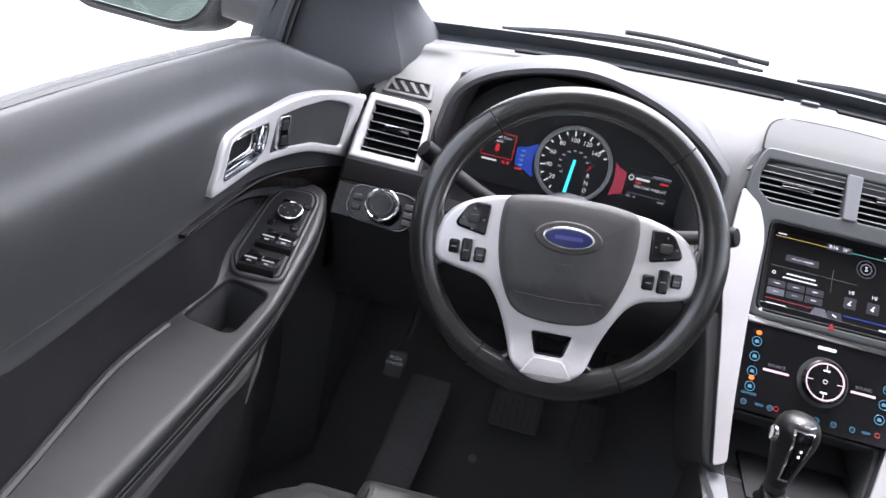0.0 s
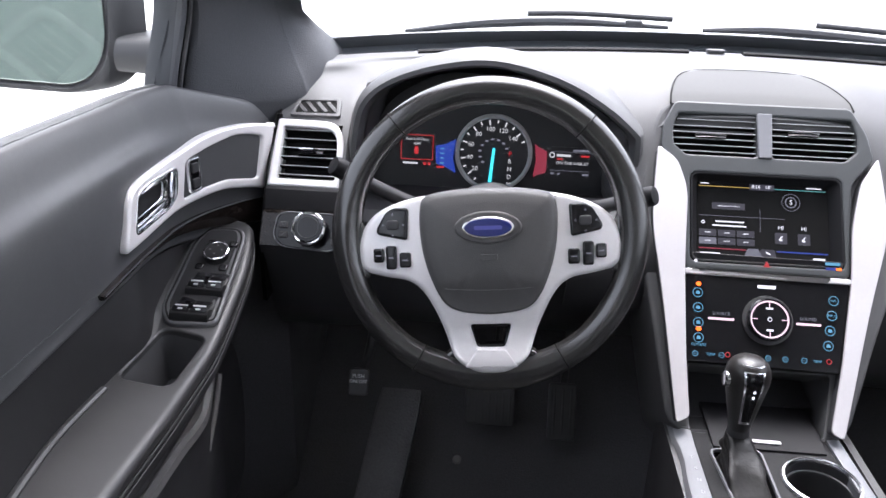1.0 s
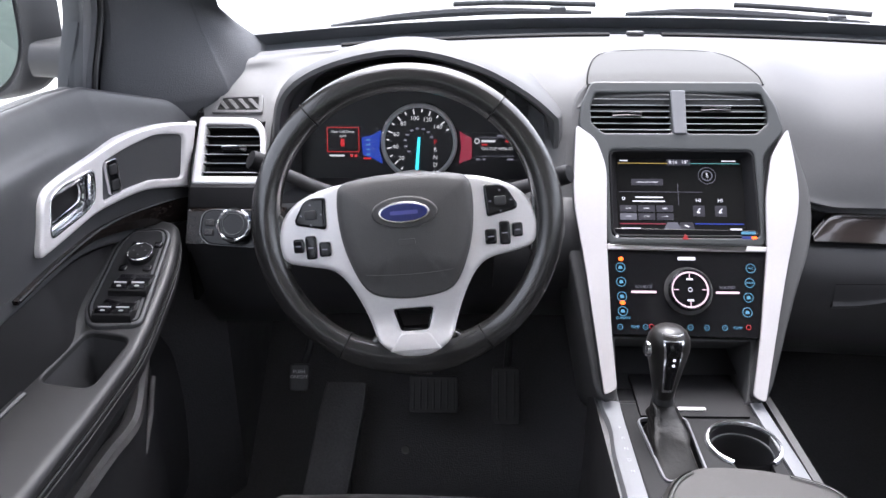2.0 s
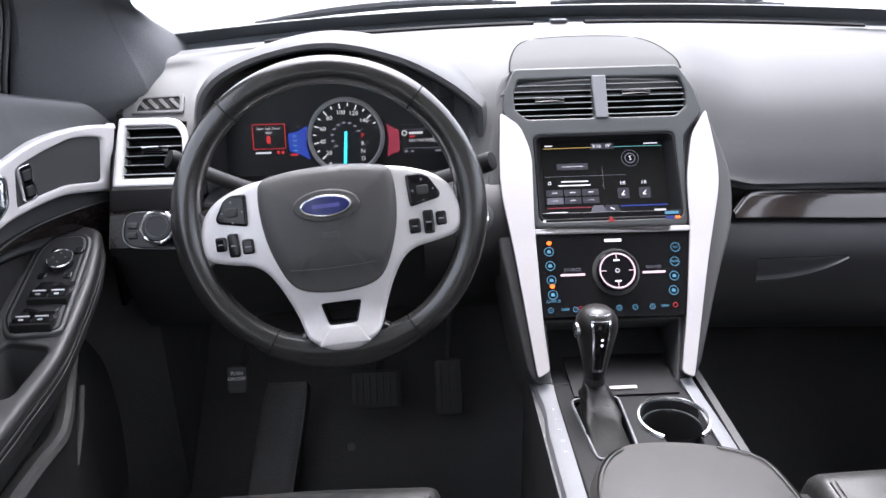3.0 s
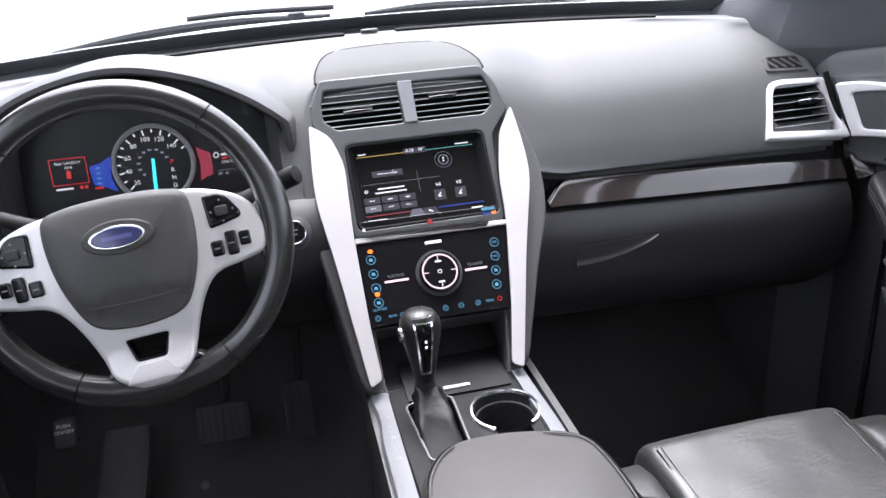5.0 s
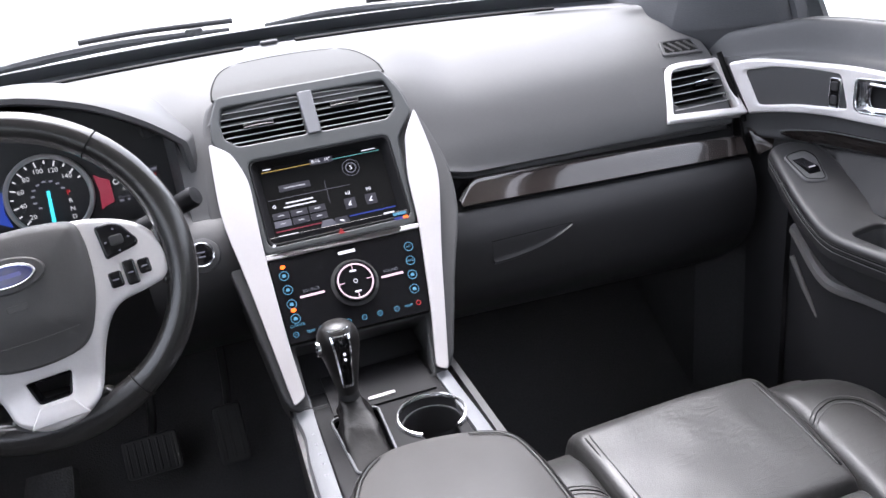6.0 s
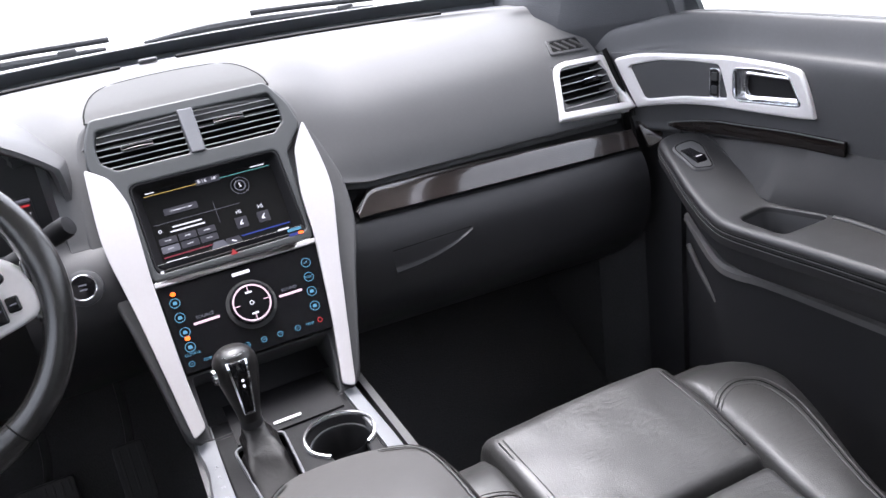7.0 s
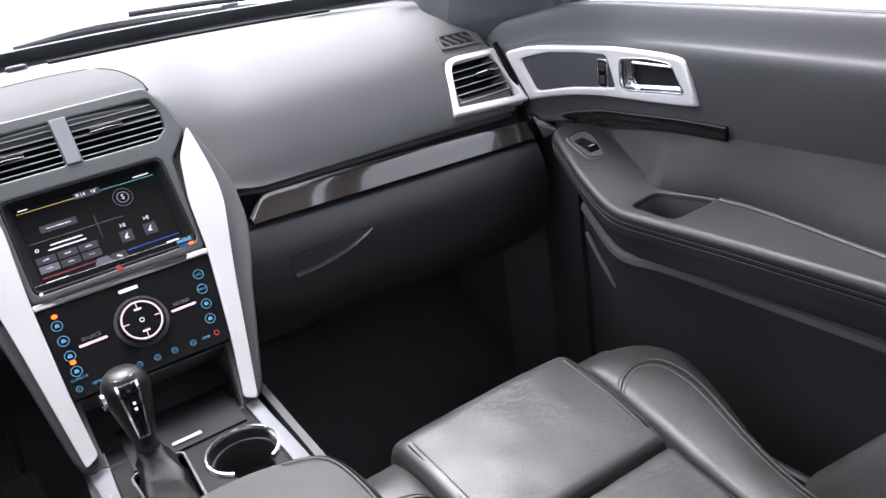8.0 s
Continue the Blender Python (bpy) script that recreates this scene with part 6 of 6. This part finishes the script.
    if s > 0:
        rows = [[(0.752 - 0.004 * ease(0.66, 0.78, y) + 0.02 * max(0.0, 0.35 - z), y, z) for z in (0.05, 0.2, 0.35, 0.48, 0.56, 0.612)] for y in span(0.70, 0.795, 6)]
        part("front_panel", slab(rows, (s * 0.01, 0, 0)), BLACK, door, "black front end of the door")
        cap = [[(0.7165 + 0.040 * t, 0.772 - 0.016 * t, 0.616 - 0.006 * t), (0.7165 + 0.0385 * t, 0.764 - 0.016 * t, 0.611 - 0.006 * t), (0.7195 + 0.028 * t, 0.752 - 0.012 * t, 0.590 + 0.002 * t), (0.7220 + 0.020 * t, 0.744 - 0.008 * t, 0.574 + 0.010 * t)] for t in span(0, 1, 6)]
        part("wood_cap", slab(cap, (0.004, 0.012, -0.002)), WOOD, door, "dark lacquered wood end beside the dashboard")
    # upright post between the window and the windshield pillar
    z0 = sill(0.66)
    dx = 0.0 if s < 0 else -0.010
    dy = 0.0 if s < 0 else 0.018
    post = spline([(0.812, 0.752, z0 - 0.05), (0.805, 0.756, z0), (0.793, 0.780, z0 + 0.085), (0.770, 0.728, z0 + 0.17), (0.715, 0.628, z0 + 0.31), (0.640, 0.518, z0 + 0.45)], 5)
    rows = [[(s * (x + dx + a), y + b + dy, z) for a, b in ((0.030, -0.010), (0.012, -0.014), (0.003, -0.011), (0.000, -0.003), (0.004, 0.010), (0.03, 0.03))] for x, y, z in post]
    part("window_post", slab(rows, (s * 0.012, 0, 0)), PILLAR, door, "dark upright window post")
    part("post_bead", tube([(s * (x + dx + 0.001), y + 0.012 + dy, z) for x, y, z in post], 0.0042, 8), BLACK, door, "black seal bead on the window post")
    return door


sill_left = lambda y: 0.836 - 0.010 * ease(0.3, 0.7, y) - 0.36 * max(0.0, y - 0.70)
sill_right = lambda y: 0.798 - 0.004 * ease(0.3, 0.7, y) - 0.030 * ease(0.70, 0.88, y)
ring_l = ([(0.502, 0.678), (0.513, 0.705), (0.528, 0.736), (0.562, 0.745), (0.646, 0.747), (0.705, 0.757), (0.746, 0.759), (0.788, 0.755), (0.822, 0.746), (0.827, 0.740), (0.801, 0.663), (0.795, 0.658), (0.763, 0.667), (0.727, 0.675), (0.672, 0.675), (0.594, 0.674), (0.517, 0.674)],
          [(0.656, 0.684), (0.697, 0.687), (0.739, 0.687), (0.790, 0.673), (0.803, 0.734), (0.780, 0.742), (0.755, 0.747), (0.714, 0.742), (0.668, 0.734)],
          [(0.525, 0.687), (0.622, 0.686), (0.642, 0.694), (0.650, 0.732), (0.572, 0.736), (0.541, 0.732)])
arm_l = ([(-0.706, -0.60), (-0.698, 0.10), (-0.692, 0.24), (-0.687, 0.36), (-0.686, 0.48), (-0.689, 0.57), (-0.690, 0.65), (-0.701, 0.71), (-0.717, 0.757)],
         [(-0.786, 0.765), (-0.800, 0.70), (-0.798, 0.3), (-0.798, -0.60)],
         lambda y: 0.560 + 0.060 * ease(0.48, 0.76, y))
pock_l = [(-0.708, 0.418), (-0.704, 0.520), (-0.762, 0.532), (-0.772, 0.430)]
door_l = front_door(-1, plan_left, -0.790, sill_left, ring_l, arm_l, pock_l,
                    [(-0.60, -0.735), (-0.1, -0.748), (0.134, -0.767), (0.22, -0.776), (0.318, -0.784), (0.43, -0.776), (0.50, -0.768), (0.56, -0.778), (0.66, -0.785), (0.75, -0.785)], "black trimmed driver's door with window switches and silver trim")
ring_r = ([(0.456, 0.663), (0.450, 0.671), (0.467, 0.716), (0.489, 0.731), (0.585, 0.734), (0.667, 0.732), (0.750, 0.733), (0.784, 0.728), (0.798, 0.723), (0.796, 0.711), (0.767, 0.648), (0.760, 0.643), (0.735, 0.647), (0.683, 0.652), (0.589, 0.656), (0.52, 0.659)],
          [(0.605, 0.671), (0.693, 0.665), (0.752, 0.657), (0.776, 0.713), (0.731, 0.722), (0.676, 0.722), (0.623, 0.721)],
          [(0.467, 0.679), (0.582, 0.670), (0.594, 0.676), (0.595, 0.720), (0.540, 0.724), (0.492, 0.721)])
arm_r = ([(0.652, -0.60), (0.645, 0.10), (0.630, 0.31), (0.620, 0.40), (0.614, 0.467), (0.628, 0.524), (0.647, 0.585), (0.675, 0.655), (0.695, 0.695)],
         [(0.745, 0.705), (0.778, 0.660), (0.780, 0.3), (0.782, -0.60)],
         lambda y: 0.550 + 0.055 * ease(0.46, 0.70, y))
pock_r = [(0.642, 0.385), (0.640, 0.462), (0.700, 0.470), (0.728, 0.385)]
door_r = front_door(1, plan_right, 0.772, sill_right, ring_r, arm_r, pock_r,
                    [(-0.60, 0.700), (0.0, 0.704), (0.14, 0.712), (0.29, 0.731), (0.37, 0.733), (0.44, 0.716), (0.485, 0.708), (0.52, 0.722), (0.60, 0.752), (0.68, 0.762)], "black trimmed passenger door with one window switch and silver trim")

# window switches
def lift_l(x, y, z):
    return (x, y, z + 0.560 + 0.060 * ease(0.48, 0.76, y))


so = rounded([(-0.696, 0.537), (-0.759, 0.532), (-0.777, 0.562), (-0.779, 0.680), (-0.770, 0.717), (-0.722, 0.722), (-0.708, 0.700)], 0.014, 5)
sw = part("switch_panel", warp(prism(so, -0.002, 0.006, 0.003), lift_l), PLASTIC, door_l, "raised plate with mirror and window switches")
si = inset(so, 0.010)
part("plate_step", warp(frame_ring(inset(so, 0.004), inset(so, 0.0065), 0.004, 0.0066, 0.0004), lift_l), SEAM, sw, "dark step round the plate")
part("plate_face", warp(prism(si, 0.005, 0.0075, 0.001), lift_l), MATT, sw, "matt black plate face")
mk = (-0.735, 0.654)
part("mirror_knob", warp(put(lathe([(0.001, 0.004), (0.0165, 0.004), (0.0165, 0.011), (0.014, 0.014), (0.001, 0.0135)], 32), pose(*mk, 0.003)), lift_l), MATT, sw, "round mirror control")
part("knob_ring", warp(put(disc_torus(0.0160, 0.0013, 36, 8), pose(*mk, 0.015)), lift_l), CHROME, sw, "chrome ring")
for a in range(4):
    part("arrow", warp(put(prism(circle(0.0014, 6), 0.0165, 0.0172), pose(*mk, 0) @ pose(0, 0, 0, 0, 0, 90 * a) @ pose(0.008, 0, 0)), lift_l), GREY, sw)
for dx, dy in ((-0.014, 0.024), (0.016, 0.024), (-0.016, -0.022), (0.016, -0.022)):
    part("mirror_button", warp(prism(rect(0.011, 0.010, 0.003, mk[0] + dx, mk[1] + dy), 0.006, 0.0095, 0.0015), lift_l), GLOSS, sw)
for yy in (0.597, 0.5535):
    cx = -0.728 + 0.10 * (yy - 0.60)
    part("switch_well", warp(prism(rect(0.045, 0.024, 0.003, cx + 0.001, yy + 0.012), 0.0066, 0.0082, 0.0004), lift_l), GLOSS, sw, "gloss black switch well")
    part("switch_lip", warp(loft([[(cx + u, yy + v, w) for u in span(-0.0240, 0.0240, 4)] + [(cx + u, yy + v, 0.004) for u in span(0.0240, -0.0240, 4)] for v, w in ((0.003, 0.010), (-0.004, 0.0150), (-0.009, 0.0165), (-0.013, 0.0145), (-0.015, 0.009))]), lift_l), MATT, sw, "rounded lip under the switches")
    for dx in (-0.0113, 0.0113):
        b = part("window_switch", warp(loft([[(cx + dx + u, yy + v, w) for u in (-0.0100, 0.0100)] + [(cx + dx + u, yy + v - 0.002, 0.005) for u in (0.0100, -0.0100)] for v, w in ((0.016, 0.0095), (0.008, 0.0125), (-0.001, 0.0170), (-0.007, 0.0185), (-0.0105, 0.0165))]), lift_l), GLOSS, sw, "gloss black window switch")
        part("switch_edge", warp(prism(rect(0.0160, 0.0016, 0.0005, cx + dx, yy - 0.0025, 1), 0.0174, 0.0184), lift_l), SILVER, b)
        part("switch_icon", warp(prism(rect(0.0060, 0.0024, 0.0010, cx + dx, yy - 0.0085, 2), 0.0178, 0.0184), lift_l), SLAT, b)


def lift_r(x, y, z):
    return (x, y, z + 0.550 + 0.055 * ease(0.46, 0.70, y))


so = rounded([(0.675, 0.585), (0.710, 0.575), (0.738, 0.632), (0.732, 0.656), (0.700, 0.654), (0.684, 0.646)], 0.012, 5)
sw = part("switch_panel", warp(prism(so, -0.002, 0.004, 0.003), lift_r), PLASTIC, door_r, "small plate with one window switch")
part("plate_line", warp(frame_ring(inset(so, 0.003), inset(so, 0.0045), 0.002, 0.0048, 0.0003), lift_r), SEAM, sw)
b = part("window_switch", warp(loft([[(0.702 + u, 0.616 + v, w) for u in (-0.010, 0.010)] + [(0.702 + u, 0.616 + v - 0.003, 0.002) for u in (0.010, -0.010)] for v, w in ((0.018, 0.004), (0.010, 0.005), (-0.002, 0.0065), (-0.010, 0.009), (-0.014, 0.0092), (-0.018, 0.006))]), lift_r), GLOSS, sw, "gloss black window switch")
part("switch_edge", warp(prism(rect(0.012, 0.002, 0.0006, 0.702, 0.6035, 1), 0.0090, 0.0097), lift_r), SILVER, b)

# ---- side mirrors ----
def side_mirror(s, cx, cy, cz, label):
    m = pose(cx, cy, cz, 82, 0, -s * 11)
    t = thing("side_mirror", (cx, cy, cz), label, "side mirror", "side mirrors")
    o = rounded([(s * 0.108, -0.070), (-s * 0.075, -0.085), (-s * 0.115, -0.03), (-s * 0.115, 0.08), (-s * 0.09, 0.115), (s * 0.112, 0.12)], 0.040, 6)

    def shell(d, grow):
        """The outline, drawn out towards the car."""
        return [(x - s * grow * ease(0.0, 0.11, -s * x), y) for x, y in inset(o, d)]

    part("housing", put(loft([[(x, y, z) for x, y in shell(d, g)] for d, g, z in ((0.002, 0.0, 0.000), (-0.003, 0.0, 0.006), (-0.008, 0.004, 0.005), (-0.010, 0.020, -0.004), (-0.009, 0.040, -0.03), (0.008, 0.040, -0.07), (0.035, 0.02, -0.09), (0.06, 0.0, -0.095))]), m), BLACK, t, "black mirror housing")
    part("mirror_glass", put(prism(inset(o, 0.004), 0.001, 0.0045, 0.001), m), MIRROR, t, "mirror glass")
    x0, x1 = cx - s * 0.136, s * 0.80
    sec = [(-0.050, -0.040), (0.060, -0.050), (0.075, 0.000), (0.050, 0.018), (-0.040, 0.016), (-0.055, -0.010)]
    part("arm", loft([[(x0 + (x1 - x0) * k, cy + 0.035 + a, cz - 0.018 + b * (0.85 + 0.25 * k)) for a, b in rounded(sec, 0.012, 3)] for k in span(0, 1, 6)]), BLACK, t, "black mirror arm")


side_mirror(-1, -1.085, 0.885, 0.853, "black outside mirror beside the driver's window")
side_mirror(1, 1.04, 0.885, 0.885, "black outside mirror beside the passenger window")


# ---- wipers ----
def wiper(pts, label):
    t = thing("wiper", pts[0], label, "windshield wiper", "wipers")
    P = spline(pts, 6)
    part("blade", tube(P, [0.004 + 0.006 * math.sin(math.pi * k / (len(P) - 1)) for k in range(len(P))], 8), BLACK, t)
    part("arm", tube([(x + 0.01, y + 0.018, z + 0.014) for x, y, z in P[len(P) // 2:]], 0.006, 8), BLACK, t)
    part("bridge", put(prism(rect(0.034, 0.012, 0.004), -0.004, 0.010, 0.004), Matrix.Translation(P[-3])), BLACK, t)


wiper([(-0.56, 1.245, 0.824), (-0.42, 1.31, 0.835), (-0.25, 1.355, 0.840), (-0.05, 1.36, 0.836)], "black wiper blade parked at the windshield foot")
wiper([(0.02, 1.37, 0.832), (0.15, 1.36, 0.838), (0.30, 1.32, 0.836), (0.46, 1.26, 0.830)], "black wiper blade parked at the windshield foot")


# ---- seats ----
def taper(y):
    """How wide the passenger seat's outer half is at y."""
    pts = [(-1.0, 0.72), (-0.05, 0.74), (0.12, 0.77), (0.213, 0.84), (0.285, 0.91), (0.37, 1.0), (0.46, 1.05), (1.0, 1.05)]
    for (a, p), (b, q) in zip(pts, pts[1:]):
        if a <= y <= b:
            return p + (q - p) * (y - a) / (b - a)
    return 1.0


def seat(name, cx, label, front_y):
    t = thing(name, (cx, 0.1, 0.0), label, "car seat", "front seats")
    W = 0.145

    def fit(g):
        if cx < 0:
            return g
        return warp(g, lambda x, y, z: (cx + (x - cx) * (taper(y) if x > cx else 1.0), y, z))

    def crease(x, y):
        """Shallow folds that run slantwise over the leather."""
        q = noise.noise(Vector((x * 7 + 3, y * 7, cx * 5)))
        w = noise.noise(Vector(((x + y) * 40, (x - y) * 11, cx)))
        return -0.0009 * max(0.0, 1 - abs(w) * 9) * max(0.0, q + 0.10)

    def pad(x0, x1, y0, y1, z, r, side, rear, crown, tilt=0.05):
        # r, side, rear: roundings of the front edge, the sides and the rear seam
        ys, xs = span(y0, y1, 64), span(x0, x1, 72)
        rows = []
        for y in ys:
            row = []
            for x in xs:
                u, v = (x - x0) / (x1 - x0), (y - y0) / (y1 - y0)
                e = min(1.0, min(u, 1 - u) * (x1 - x0) / side)
                q = r if v > 0.5 else rear
                f_ = min(1.0, min(v, 1 - v) * (y1 - y0) / q)
                zz = z + crown * math.sin(math.pi * u) * 0.6 + crown * 0.4 * math.sin(math.pi * v) + tilt * (y - 0.3) - side * (1 - math.sqrt(max(0, 1 - (1 - e) ** 2))) - q * 0.85 * (1 - math.sqrt(max(0, 1 - (1 - f_) ** 2)))
                zz += 0.0011 * noise.noise(Vector((x * 20, y * 20, cx))) + crease(x, y) - 0.004 * math.exp(-((v * (y1 - y0)) / 0.03) ** 2)
                row.append((x, y, zz))
            rows.append(row)
        return slab(rows, (0, 0, -0.10))
    part("cushion_front", fit(pad(cx - W, cx + W, 0.262, front_y, 0.350, 0.034, 0.016, 0.014, 0.007)), LEATHER, t, "creased black leather front cushion", angle=60)
    part("cushion_rear", fit(pad(cx - W, cx + W, -0.10, 0.258, 0.342, 0.016, 0.014, 0.016, 0.004, 0.03)), LEATHER, t, "black leather cushion", angle=60)
    def swell(u, y):
        """Top of the side bolster: u from the cushion (0) to the outer edge (1)."""
        tt = (y + 0.22) / (0.20 + front_y)
        end = math.sqrt(max(0.0, 1 - ease(0.88, 1.0, tt) ** 2 * 0.97))
        h = 0.030 + 0.004 * math.sin(math.pi * min(1.0, u / 0.8)) - 0.040 * max(0.0, (u - 0.70) / 0.30) ** 2.2 - 0.007 * (1 - ease(0.0, 0.07, u)) - 0.014 * (1 - ease(0.25, 0.75, tt))
        return 0.316 + 0.05 * (y - 0.3) + h * end + 0.0010 * noise.noise(Vector((u * 4, y * 26, cx)))

    for s in (-1, 1):
        wide = lambda y: (0.118 + 0.034 * ease(0.12, 0.34, y)) * (1 - 0.52 * ease(0.82, 1.0, (y + 0.22) / (0.20 + front_y)) ** 2)
        at = lambda u, y: (cx + s * (W + 0.003 + u * wide(y)), y, swell(u, y))
        loops = []
        for y in span(-0.22, front_y - 0.02, 48):
            o = [at(u, y) for u in span(0, 1, 22)]
            loops.append([(o[0][0], y, 0.20)] + o + [(o[-1][0] + s * 0.002, y, o[-1][2] - 0.012), (o[-1][0] - s * 0.004, y, 0.20)])
        bol = part("bolster", fit(loft(loops)), LEATHER, t, "black leather side bolster", angle=60)
        for off, material in ((0.0, THREAD), (0.045, SEAM), (0.09, THREAD)):
            P = spline([(0.74 - off, -0.20), (0.74 - off, 0.10), (0.73 - off, 0.25), (0.70 - off, 0.325 - off * 0.1), (0.58 - off * 0.7, 0.372 - off * 0.12), (0.38 - off * 0.3, 0.390 - off * 0.14), (0.16, 0.385 - off * 0.15), (0.02, 0.372 - off * 0.16)], 5)
            part("piping", fit(tube([(a, b, c + 0.0003) for a, b, c in (at(u, y) for u, y in P)], 0.0010, 5)), material, bol, "stitched seam")
    for s in (-1, 1):
        part("edge_seam", fit(tube([(cx + s * (W - 0.014), y, 0.3515 + 0.05 * (y - 0.3)) for y in span(0.285, front_y - 0.035, 16)], 0.0016, 5)), SEAM, t, "stitched edge seam")
        part("edge_stitch", fit(tube([(cx + s * (W - 0.020), y, 0.3545 + 0.05 * (y - 0.3)) for y in span(0.285, front_y - 0.035, 16)], 0.0009, 5)), THREAD, t, "grey stitches beside the seam")
    part("base", put(prism(rect(0.38, 0.62, 0.05, cx, 0.13), 0.05, 0.262, 0.02), pose(0, 0, 0)), BLACK, t, "black seat base")
    # backrest, rising behind the cushion
    loops = []
    for k in span(0, 1, 16):
        z = 0.30 + 0.58 * k
        y = -0.075 - 0.28 * k
        hw = 0.275 - 0.06 * ease(0.5, 1.0, k)
        d = 0.21 * (1 - 0.6 * k)
        o = rounded([(cx - hw, y - 0.09), (cx + hw, y - 0.09), (cx + hw, y + d), (cx + hw - 0.07, y + d), (cx + 0.13, y + 0.012), (cx - 0.13, y + 0.012), (cx - hw + 0.07, y + d), (cx - hw, y + d)], 0.03, 4)
        loops.append([(a, b, z) for a, b in o])
    part("backrest", loft(loops), LEATHER, t, "black leather backrest with bolsters", angle=60)
    return t


seat("passenger_seat", 0.360, "creased black leather passenger seat with stitched bolsters", 0.492)
seat("driver_seat", -0.400, "black leather driver's seat with stitched bolsters", 0.502)
# belt rail beside the passenger seat
rail = thing("seat_side_cover", (0.63, 0.2, 0.2), "black plastic cover beside the passenger seat", "seat trim")
part("cover", tube(spline([(0.620, 0.44, 0.22), (0.640, 0.25, 0.235), (0.645, 0.0, 0.235), (0.64, -0.2, 0.22)], 5), 0.008, 10), BLACK, rail)
